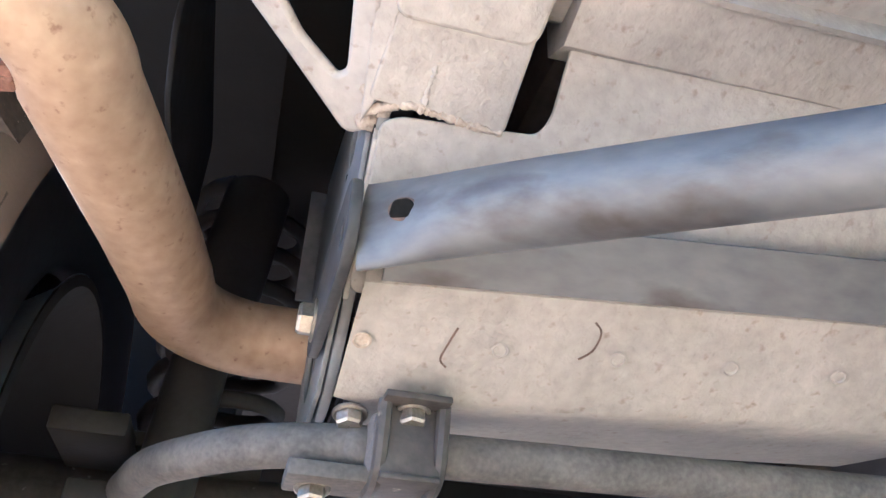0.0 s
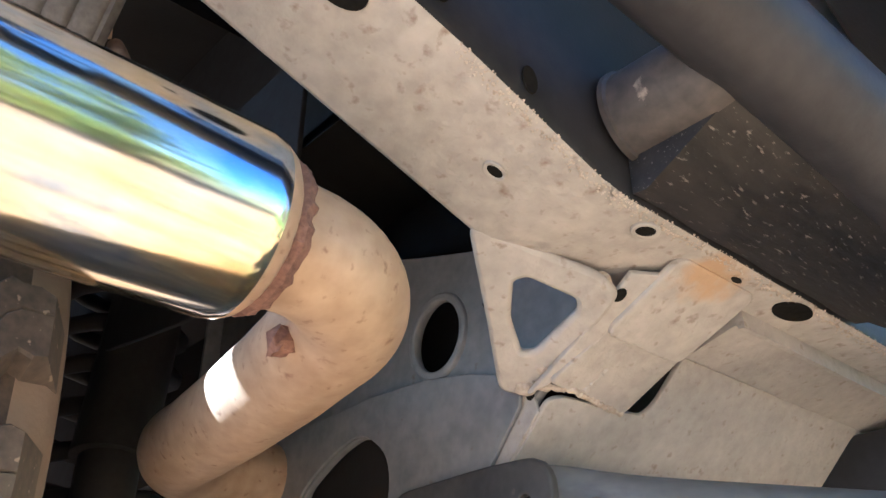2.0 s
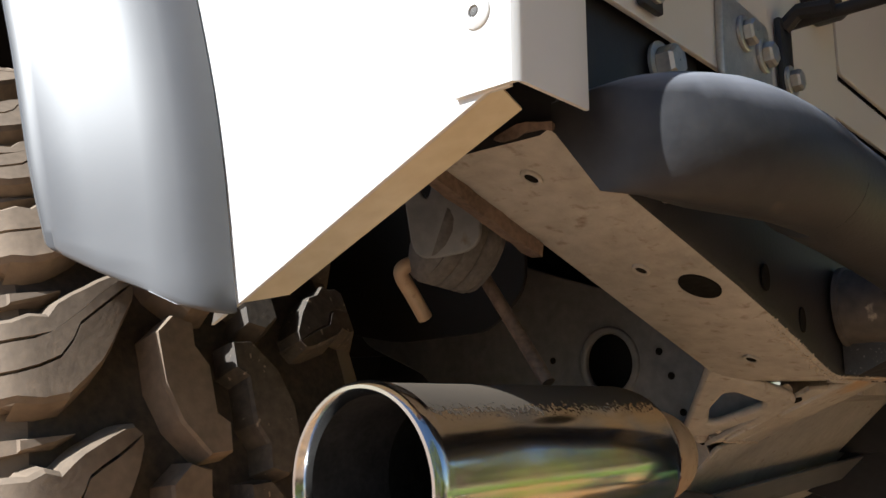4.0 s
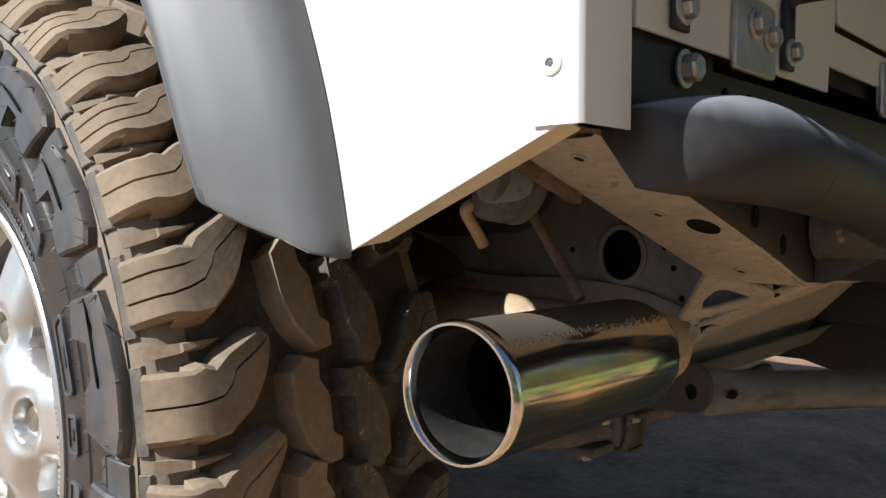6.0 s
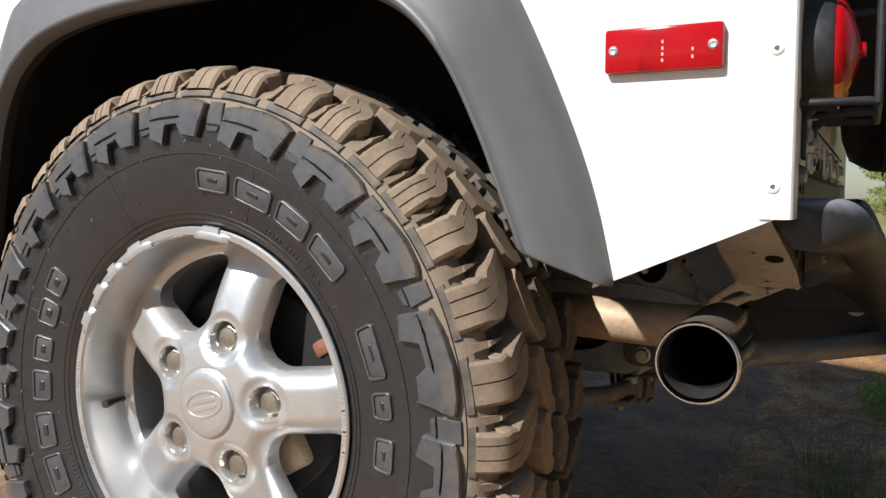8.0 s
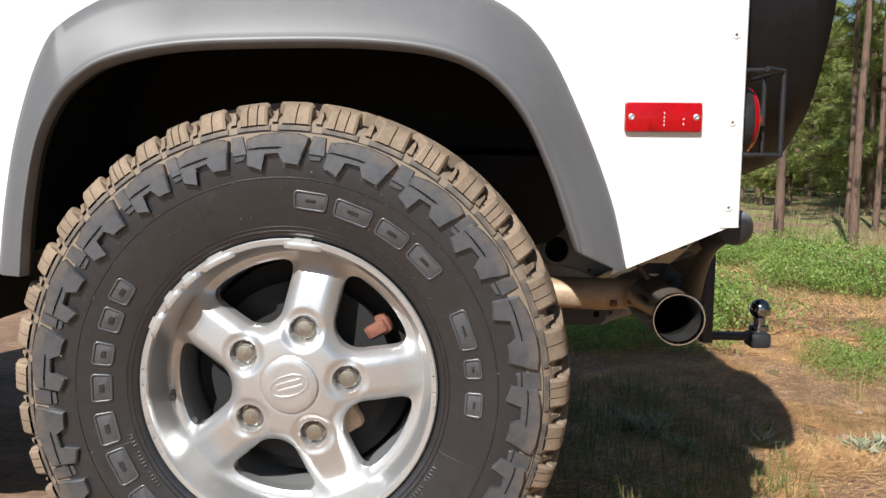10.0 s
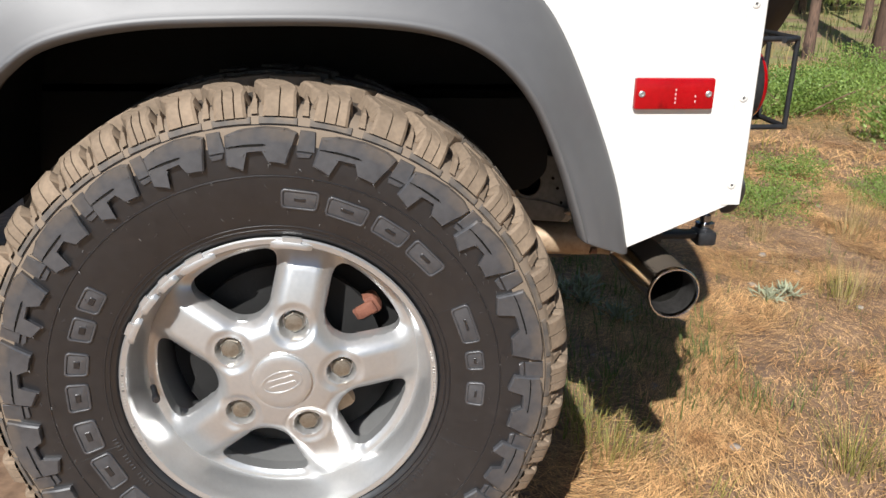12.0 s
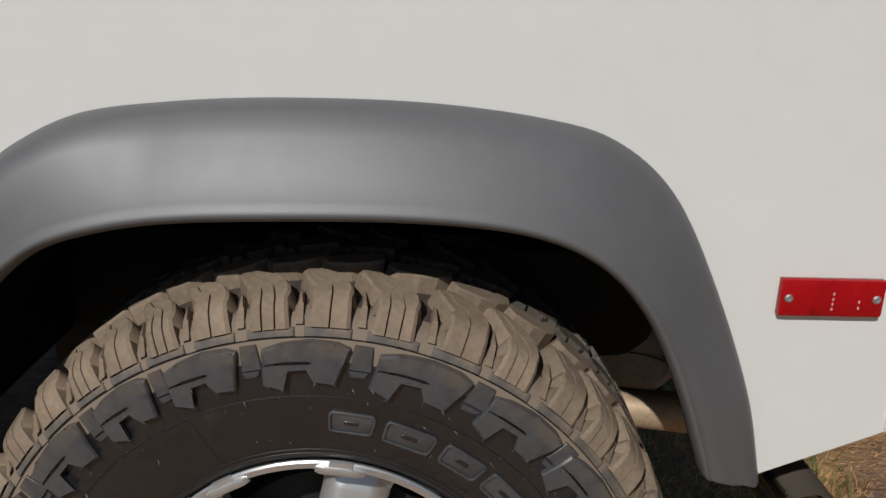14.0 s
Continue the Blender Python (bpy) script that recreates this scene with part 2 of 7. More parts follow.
def ground_material():
    m = mat("forest_floor", (0.125, 0.075, 0.047), (0.35, 0.222, 0.138), 5.0, 0.95, bump=0.9, bump_scale=45, spots=(0.17, 0.115, 0.085), spot_scale=3.0, spot_at=0.58, spot_soft=0.12)
    nt = m.node_tree
    n, l = nt.nodes, nt.links
    b = n["Principled BSDF"]
    old = b.inputs["Base Color"].links[0].from_socket
    tc = n.new("ShaderNodeTexCoord")
    sx = n.new("ShaderNodeSeparateXYZ")
    l.new(tc.outputs["Object"], sx.inputs[0])
    far = n.new("ShaderNodeMapRange")
    far.inputs["From Min"].default_value, far.inputs["From Max"].default_value = 4.0, 11.0
    l.new(sx.outputs["Y"], far.inputs["Value"])
    ns = n.new("ShaderNodeTexNoise")
    ns.inputs["Scale"].default_value, ns.inputs["Detail"].default_value = 0.7, 6
    l.new(tc.outputs["Object"], ns.inputs["Vector"])
    pr = n.new("ShaderNodeMath")
    pr.operation = "MULTIPLY"
    l.new(far.outputs[0], pr.inputs[0])
    r = n.new("ShaderNodeValToRGB")
    r.color_ramp.elements[0].position, r.color_ramp.elements[1].position = 0.38, 0.58
    l.new(ns.outputs["Fac"], r.inputs[0])
    l.new(r.outputs["Color"], pr.inputs[1])
    mx = n.new("ShaderNodeMixRGB")
    mx.inputs["Color2"].default_value = (0.24, 0.25, 0.08, 1)
    l.new(pr.outputs[0], mx.inputs["Fac"])
    l.new(old, mx.inputs["Color1"])
    l.new(mx.outputs["Color"], b.inputs["Base Color"])
    return m


GROUND = ground_material()


def bloom(m, centre, radius, colour, grow=0.035, scale=40.0):
    """A rust stain of its own shape round one spot."""
    nt = m.node_tree
    n, l = nt.nodes, nt.links
    b = n["Principled BSDF"]
    old = b.inputs["Base Color"].links[0].from_socket
    tc = n.new("ShaderNodeTexCoord")
    ds = n.new("ShaderNodeVectorMath")
    ds.operation = "DISTANCE"
    ds.inputs[1].default_value = centre
    l.new(tc.outputs["Object"], ds.inputs[0])
    ns = n.new("ShaderNodeTexNoise")
    ns.inputs["Scale"].default_value, ns.inputs["Detail"].default_value = scale, 7
    l.new(tc.outputs["Object"], ns.inputs["Vector"])
    su = n.new("ShaderNodeMath")
    su.operation = "MULTIPLY_ADD"
    l.new(ns.outputs["Fac"], su.inputs[0])
    su.inputs[1].default_value = -grow * 2
    l.new(ds.outputs["Value"], su.inputs[2])
    r = n.new("ShaderNodeMapRange")
    r.inputs["From Min"].default_value, r.inputs["From Max"].default_value = radius - grow, radius * 0.3 - grow
    r.inputs["To Max"].default_value = 0.85
    l.new(su.outputs[0], r.inputs["Value"])
    mx = n.new("ShaderNodeMixRGB")
    mx.inputs["Color2"].default_value = (*colour, 1)
    l.new(r.outputs[0], mx.inputs["Fac"])
    l.new(old, mx.inputs["Color1"])
    l.new(mx.outputs["Color"], b.inputs["Base Color"])
    return m


RUSTYDUST = bloom(mat("rust_stained_dusty_steel", (0.29, 0.277, 0.248), (0.445, 0.424, 0.382), 13.0, 0.72, bump=0.6, bump_scale=200, spots=(0.22, 0.18, 0.14), spot_scale=115, spot_at=0.59, spot_soft=0.14), (0.6275, 0.4800, 0.539), 0.024, (0.42, 0.285, 0.15))


def heat_and_mirror_tint(m):
    """Straw and blue tempering colours on polished steel, brightened to paint in yellow reflections."""
    nt = m.node_tree
    n, l = nt.nodes, nt.links
    b = n["Principled BSDF"]
    tc = n.new("ShaderNodeTexCoord")
    mp = n.new("ShaderNodeMapping")
    mp.inputs["Scale"].default_value = (1.0, 0.45, 1.0)
    l.new(tc.outputs["Object"], mp.inputs["Vector"])
    ns = n.new("ShaderNodeTexNoise")
    ns.inputs["Scale"].default_value, ns.inputs["Detail"].default_value = 34.0, 3
    l.new(mp.outputs[0], ns.inputs["Vector"])
    r = n.new("ShaderNodeValToRGB")
    e = r.color_ramp.elements
    e[0].position, e[0].color = 0.34, (0.42, 0.55, 0.78, 1)
    e[1].position, e[1].color = 0.68, (0.90, 0.61, 0.28, 1)
    for p, c in ((0.43, (0.72, 0.73, 0.70, 1)), (0.53, (0.86, 0.76, 0.55, 1))):
        k = e.new(p)
        k.color = c
    l.new(ns.outputs["Fac"], r.inputs[0])
    sx = n.new("ShaderNodeSeparateXYZ")
    l.new(tc.outputs["Object"], sx.inputs[0])
    mr = n.new("ShaderNodeMapRange")
    mr.inputs["From Min"].default_value, mr.inputs["From Max"].default_value = 0.055, 0.13
    l.new(sx.outputs["Y"], mr.inputs["Value"])
    mx = n.new("ShaderNodeMixRGB")
    mx.inputs["Color1"].default_value = (0.80, 0.765, 0.68, 1)
    l.new(mr.outputs[0], mx.inputs["Fac"])
    l.new(r.outputs["Color"], mx.inputs["Color2"])
    l.new(mx.outputs["Color"], b.inputs["Base Color"])


heat_and_mirror_tint(CHROME)


def shoulder_dust(m, colour, r0, r1, most):
    """Dried dust that thickens towards the tread, with a ragged border."""
    nt = m.node_tree
    n, l = nt.nodes, nt.links
    b = n["Principled BSDF"]
    old = b.inputs["Base Color"].links[0].from_socket
    tc = n.new("ShaderNodeTexCoord")
    flat = n.new("ShaderNodeVectorMath")
    flat.operation = "MULTIPLY"
    flat.inputs[1].default_value = (1, 0, 1)
    l.new(tc.outputs["Object"], flat.inputs[0])
    ln = n.new("ShaderNodeVectorMath")
    ln.operation = "LENGTH"
    l.new(flat.outputs[0], ln.inputs[0])
    ns = n.new("ShaderNodeTexNoise")
    ns.inputs["Scale"].default_value, ns.inputs["Detail"].default_value = 45.0, 6
    l.new(tc.outputs["Object"], ns.inputs["Vector"])
    add = n.new("ShaderNodeMath")
    add.operation = "MULTIPLY_ADD"
    add.inputs[1].default_value = 0.05
    l.new(ns.outputs["Fac"], add.inputs[0])
    l.new(ln.outputs["Value"], add.inputs[2])
    mr = n.new("ShaderNodeMapRange")
    mr.inputs["From Min"].default_value, mr.inputs["From Max"].default_value = r0 + 0.025, r1 + 0.025
    mr.inputs["To Max"].default_value = most
    l.new(add.outputs[0], mr.inputs["Value"])
    mx = n.new("ShaderNodeMixRGB")
    l.new(mr.outputs[0], mx.inputs["Fac"])
    l.new(old, mx.inputs["Color1"])
    mx.inputs["Color2"].default_value = (*colour, 1)
    l.new(mx.outputs["Color"], b.inputs["Base Color"])


shoulder_dust(LUGRUBBER, (0.165, 0.125, 0.088), 0.348, 0.384, 0.75)
shoulder_dust(DIRTWALL, (0.235, 0.178, 0.125), 0.366, 0.386, 0.8)


def leafy(m, share=0.4):
    """Let light through thin leaves."""
    nt = m.node_tree
    n, l = nt.nodes, nt.links
    b = n["Principled BSDF"]
    t = n.new("ShaderNodeBsdfTranslucent")
    l.new(b.inputs["Base Color"].links[0].from_socket, t.inputs["Color"])
    mx = n.new("ShaderNodeMixShader")
    mx.inputs[0].default_value = share
    l.new(b.outputs[0], mx.inputs[1])
    l.new(t.outputs[0], mx.inputs[2])
    l.new(mx.outputs[0], n["Material Output"].inputs["Surface"])


for m in (NEEDLES, LEAF, DRYGRASS, GREENGRASS, FRESHGRASS):
    leafy(m)


# ---------------------------------------------------------------- mesh tools
def mesh_of(name, bm, *mats, smooth=True, angle=38):
    bmesh.ops.recalc_face_normals(bm, faces=bm.faces)
    me = bpy.data.meshes.new(name)
    bm.to_mesh(me)
    bm.free()
    for m in mats:
        me.materials.append(m)
    if smooth:
        me.shade_smooth()
        me.set_sharp_from_angle(angle=radians(angle))
    return me


def part(name, bm, material, parent, label="", smooth=True, angle=38):
    mats = material if isinstance(material, (list, tuple)) else (material,)
    ob = new(name, mesh_of(name, bm, *mats, smooth=smooth, angle=angle))
    ob.parent = parent
    return tagged(ob, label)


def place_copy(ob, m):
    """Another object on the same mesh, under the same parent."""
    c = ob.copy()
    scene.collection.objects.link(c)
    c.matrix_basis = m
    return c


def add_box(bm, x0, x1, y0, y1, z0, z1, bevel=0.0, m=None, mi=0):
    r = bmesh.ops.create_cube(bm, size=1.0)
    vs = r["verts"]
    for v in vs:
        v.co = Vector(((x0 + x1) / 2 + v.co.x * (x1 - x0), (y0 + y1) / 2 + v.co.y * (y1 - y0), (z0 + z1) / 2 + v.co.z * (z1 - z0)))
    fs = {f for v in vs for f in v.link_faces}
    if bevel:
        es = list({e for v in vs for e in v.link_edges})
        out = bmesh.ops.bevel(bm, geom=es, offset=bevel, segments=2, affect="EDGES", profile=0.5)
        vs = list({v for f in out["faces"] for v in f.verts} | {v for v in vs if v.is_valid})
        fs = {f for v in vs for f in v.link_faces}
    for f in fs:
        f.material_index = mi
    if m is not None:
        bmesh.ops.transform(bm, matrix=m, verts=vs)
    return vs


def box(*a, **k):
    bm = bmesh.new()
    add_box(bm, *a, **k)
    return bm


def add_rings(bm, rings, closed=True, cap0=False, cap1=False, mi=0):
    """Skin rings of points, each ring a loop."""
    vs = [[bm.verts.new(p) for p in ring] for ring in rings]
    n = len(rings[0])
    for a, b in zip(vs, vs[1:]):
        for i in range(n if closed else n - 1):
            f = bm.faces.new((a[i], a[(i + 1) % n], b[(i + 1) % n], b[i]))
            f.material_index = mi
    if cap0:
        bm.faces.new(vs[0]).material_index = mi
    if cap1:
        bm.faces.new(vs[-1]).material_index = mi
    return vs


def lathe(bm, profile, centre, axis, seg=48, mi=0, cap0=False, cap1=False):
    """profile: (distance along axis, radius) rows."""
    axis = Vector(axis).normalized()
    u = axis.orthogonal().normalized()
    w = axis.cross(u)
    c = Vector(centre)
    rings = [[c + axis * d + (u * math.cos(2 * math.pi * k / seg) + w * math.sin(2 * math.pi * k / seg)) * r for k in range(seg)] for d, r in profile]
    return add_rings(bm, rings, cap0=cap0, cap1=cap1, mi=mi)


def smooth_path(points, per=10):
    """Catmull-Rom through the points."""
    p = [Vector(q) for q in points]
    p = [2 * p[0] - p[1]] + p + [2 * p[-1] - p[-2]]
    out = []
    for i in range(1, len(p) - 2):
        for k in range(per):
            t = k / per
            a, b, c, d = p[i - 1], p[i], p[i + 1], p[i + 2]
            out.append(0.5 * ((2 * b) + (c - a) * t + (2 * a - 5 * b + 4 * c - d) * t * t + (3 * b - a - 3 * c + d) * t ** 3))
    out.append(p[-2])
    return out


def tube(bm, path, r, seg=20, caps=True, mi=0, radii=None):
    path = [Vector(q) for q in path]
    t0 = (path[1] - path[0]).normalized()
    u = t0.orthogonal().normalized()
    rings = []
    for i, q in enumerate(path):
        t = (path[min(i + 1, len(path) - 1)] - path[max(i - 1, 0)]).normalized()
        u = (u - t * u.dot(t)).normalized()
        w = t.cross(u)
        rr = radii[i] if radii else r
        rings.append([q + (u * math.cos(2 * math.pi * k / seg) + w * math.sin(2 * math.pi * k / seg)) * rr for k in range(seg)])
    return add_rings(bm, rings, cap0=caps, cap1=caps, mi=mi)


def plate(name, loops, thick, origin, ux, uy, bevel=0.001):
    """A sheet with holes: loops of (a, b) in the plane of ux and uy, the first one the outline."""
    cu = bpy.data.curves.new(name, "CURVE")
    cu.dimensions, cu.fill_mode = "2D", "BOTH"
    cu.extrude, cu.bevel_depth, cu.bevel_resolution = max(thick / 2 - bevel, 0.0002), bevel, 1
    for lp in loops:
        s = cu.splines.new("POLY")
        s.points.add(len(lp) - 1)
        for q, (a, b) in zip(s.points, lp):
            q.co = (a, b, 0, 1)
        s.use_cyclic_u = True
    ob = new(name, cu)
    me = bpy.data.meshes.new_from_object(ob.evaluated_get(bpy.context.evaluated_depsgraph_get()))
    bpy.data.objects.remove(ob)
    ux, uy = Vector(ux).normalized(), Vector(uy)
    uy = (uy - ux * uy.dot(ux)).normalized()
    uz = ux.cross(uy)
    m = Matrix((ux, uy, uz)).transposed().to_4x4()
    m.translation = Vector(origin)
    me.transform(m)
    bm = bmesh.new()
    bm.from_mesh(me)
    bpy.data.meshes.remove(me)
    return bm


def circle2(cx, cy, r, n=28, ry=None):
    ry = ry or r
    return [(cx + r * math.cos(2 * math.pi * k / n), cy + ry * math.sin(2 * math.pi * k / n)) for k in range(n)]


def rounded(loop, r, n=5):
    """Round the corners of a loop of (a, b)."""
    out = []
    for i, c in enumerate(loop):
        c, p, q = Vector(c), Vector(loop[i - 1]), Vector(loop[(i + 1) % len(loop)])
        d1, d2 = p - c, q - c
        k = min(r, d1.length * 0.45, d2.length * 0.45)
        a, b = c + d1.normalized() * k, c + d2.normalized() * k
        for j in range(n + 1):
            t = j / n
            out.append(tuple(a * (1 - t) ** 2 + c * 2 * t * (1 - t) + b * t * t))
    return out


def hex_bolt(bm, at, axis, r=0.008, h=0.006, washer=0.0, mi=0):
    axis = Vector(axis).normalized()
    at = Vector(at)
    if washer:
        lathe(bm, [(0, 0.001), (0, washer), (0.0015, washer), (0.002, washer * 0.9), (0.002, r)], at, axis, 24, mi)
    lathe(bm, [(0.001, r), (0.001 + h * 0.8, r), (0.001 + h, r * 0.86), (0.001 + h, 0.0005)], at, axis, 6, mi)


# ---------------------------------------------------------------- the vehicle
HUB = Vector((0.0, 0.0, 0.400))
BACK = 0.651          # plane of the rear body panel
SIDE = 0.045          # plane of the side panel
MID = 0.89            # middle of the vehicle
vehicle = tagged(new("off_road_vehicle"), "white off-road vehicle parked on dry forest floor", "car")
vehicle.empty_display_size = 0.2

FLARE_OUT = [(-0.424, 0.56), (-0.411, 0.66), (-0.388, 0.77), (-0.351, 0.875), (-0.312, 0.930), (-0.238, 0.970), (-0.142, 0.985), (-0.032, 0.991),
             (0.106, 0.989), (0.223, 0.976), (0.297, 0.955), (0.359, 0.904), (0.410, 0.813), (0.464, 0.681), (0.492, 0.570)]
FLARE_IN = [(-0.372, 0.56), (-0.362, 0.65), (-0.345, 0.735), (-0.322, 0.788), (-0.292, 0.825), (-0.245, 0.855), (-0.155, 0.875), (-0.036, 0.8815),
            (0.109, 0.882), (0.212, 0.871), (0.280, 0.842), (0.330, 0.790), (0.368, 0.715), (0.396, 0.640), (0.408, 0.607)]


def resample(loop, per=6):
    return [(p.x, p.z) for p in smooth_path([(a, 0, b) for a, b in loop], per)]


def build_side_panel():
    out, inn = resample(FLARE_OUT, 3), resample(FLARE_IN, 3)
    arch = [(0.99 * a + 0.01 * c, 0.99 * b + 0.01 * d) for (a, b), (c, d) in zip(out, inn)]
    arch[-1] = (0.470, 0.5655)
    outline = [(-2.0, 0.56)] + arch + [(0.492, 0.574), (0.637, 0.6365), (0.647, 0.6365), (0.647, 1.24), (-2.0, 1.24)]
    bm = plate("side_panel", [outline], 0.002, (0, SIDE + 0.001, 0), (1, 0, 0), (0, 0, 1), 0.0004)
    return part("side_panel", bm, WHITE, vehicle, "flat white painted aluminium side panel with an angled lower edge")


side_panel = build_side_panel()

# folded lip under the slanting lower edge
bm = bmesh.new()
a, b = Vector((0.487, SIDE + 0.0008, 0.5735)), Vector((0.641, SIDE + 0.0008, 0.6390))
n = Vector((b - a)).cross(Vector((0, 1, 0))).normalized() * 0.0016
add_rings(bm, [[a, a + Vector((0.012, 0.0215, 0.005)), a + Vector((0.012, 0.0215, 0.005)) + n, a + n], [b, b + Vector((-0.006, 0.0225, -0.0025)), b + Vector((-0.006, 0.0225, -0.0025)) + n, b + n]], cap0=True, cap1=True)
part("lower_lip", bm, CREAM, side_panel, "dust-stained folded lower lip")


def build_flare():
    out, inn = resample(FLARE_OUT, 8), resample(FLARE_IN, 8)
    rings = []
    n = len(out)
    for i, ((ox, oz), (ix, iz)) in enumerate(zip(out, inn)):
        low = max(0.0, (i / (n - 1) - 0.80) / 0.20)
        fore = min(1.0, max(0.0, (0.42 - i / (n - 1)) / 0.16))
        edge = -0.026 + 0.015 * low - 0.008 * fore
        prof = [(0.0, SIDE - 0.001), (0.012, SIDE - 0.009 - 0.018 * fore), (0.10, SIDE - 0.022 - 0.034 * fore), (0.30, 0.010 + 0.006 * low - 0.030 * fore), (0.55, -0.008 + 0.008 * low - 0.018 * fore), (0.80, -0.021 + 0.012 * low - 0.009 * fore),
                (0.865, edge + 0.0020), (0.895, edge - 0.0008), (0.925, edge - 0.0006), (0.955, edge + 0.0022), (0.985, edge + 0.0085), (1.0, edge + 0.018), (0.985, edge + 0.032), (0.95, edge + 0.034), (0.93, edge + 0.014), (0.55, 0.002), (0.30, 0.020), (0.02, SIDE - 0.002)]
        rings.append([Vector((ox + (ix - ox) * s, y, oz + (iz - oz) * s)) for s, y in prof])
    # rounded foot: the section shrinks as it turns under
    foot = rings[-1]
    mid = sum(foot, Vector()) / len(foot)
    way = (foot[0] - rings[-2][0]).normalized()
    for drop, keep in ((0.0015, 0.985), (0.0028, 0.955), (0.0036, 0.90)):
        rings.append([mid + Vector(((p.x - mid.x) * keep, (p.y - mid.y) * (2 * keep - 1), (p.z - mid.z) * keep)) + way * drop for p in foot])
    bm = bmesh.new()
    add_rings(bm, rings, cap0=True, cap1=True)
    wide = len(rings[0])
    # inward-turned faces of the same plastic go near-black, their shade as colour
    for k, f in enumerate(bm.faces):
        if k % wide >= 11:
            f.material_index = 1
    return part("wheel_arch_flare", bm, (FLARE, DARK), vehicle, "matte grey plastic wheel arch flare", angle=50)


build_flare()

# black wheel housing behind the arch; rim and end sheet added against stray light
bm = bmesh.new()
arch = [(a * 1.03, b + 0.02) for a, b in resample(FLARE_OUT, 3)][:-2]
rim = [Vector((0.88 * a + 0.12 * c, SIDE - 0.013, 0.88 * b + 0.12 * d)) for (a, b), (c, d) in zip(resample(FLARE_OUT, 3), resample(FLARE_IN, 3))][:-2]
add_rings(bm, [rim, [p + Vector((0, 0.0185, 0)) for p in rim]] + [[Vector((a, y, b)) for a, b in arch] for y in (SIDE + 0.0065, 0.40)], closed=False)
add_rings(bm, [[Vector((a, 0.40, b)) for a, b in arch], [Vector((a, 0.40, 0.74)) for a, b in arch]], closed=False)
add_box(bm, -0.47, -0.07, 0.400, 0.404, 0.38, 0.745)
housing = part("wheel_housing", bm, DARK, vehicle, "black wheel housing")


def white_box(name, *a, label="", material=WHITE, bevel=0.004, parent=vehicle):
    return part(name, box(*a, bevel=bevel), material, parent, label)


# the rest of the body closes the shape and throws its shadow
white_box("roof", -1.95, 0.655, 0.12, 1.66, 2.05, 2.10, label="white roof", bevel=0.02)
for y0, y1 in ((0.10, 0.115), (1.665, 1.68)):
    white_box("upper_side_panel", -1.95, 0.650, y0, y1, 1.24, 2.05, label="white upper side panel")
white_box("side_panel", -2.0, 0.65, 1.733, 1.735, 0.57, 1.24, label="white side panel", bevel=0.0)
white_box("bulkhead", -2.02, -2.00, 0.06, 1.72, 0.35, 1.80, label="white bulkhead")
# floor sheets near-black, with the shade under the body in their colour
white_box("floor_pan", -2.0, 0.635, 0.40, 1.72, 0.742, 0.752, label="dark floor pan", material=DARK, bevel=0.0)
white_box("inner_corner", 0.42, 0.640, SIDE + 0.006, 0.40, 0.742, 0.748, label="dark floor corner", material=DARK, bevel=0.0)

# rear body panel with notches in its lower edge, and the door in it
outline = [(SIDE + 0.05, 0.690), (0.385, 0.690), (0.387, 0.710), (0.522, 0.710), (0.524, 0.690), (0.600, 0.690), (0.602, 0.704), (0.735, 0.704), (0.737, 0.690), (1.73, 0.690), (1.73, 1.24), (1.66, 2.05), (0.12, 2.05), (SIDE + 0.05, 1.24)]
door = [(0.398, 0.737), (1.38, 0.737), (1.38, 1.80), (0.398, 1.80)]
bm = plate("rear_panel", [outline, door], 0.003, (BACK - 0.002, 0, 0), (0, 1, 0), (0, 0, 1), 0.0006)
rear_panel = part("rear_panel", bm, WHITE, vehicle, "white rear body panel with notched lower edge")
door_in = [(0.4075, 0.7455), (1.375, 0.7455), (1.375, 1.795), (0.4075, 1.795)]
part("rear_door", plate("rear_door", [rounded(door_in, 0.008)], 0.003, (BACK - 0.0025, 0, 0), (0, 1, 0), (0, 0, 1), 0.0008), WHITE, vehicle, "closed white rear door")
# sheet behind the door, the gap's shade as its colour
part("door_seal", plate("door_seal", [rounded([(0.36, 0.70), (1.42, 0.70), (1.42, 1.82), (0.36, 1.82)], 0.02)], 0.002, (BACK - 0.012, 0, 0), (0, 1, 0), (0, 0, 1), 0.0004), DARK, vehicle, "near-black sheet painting the shade in the door gap")


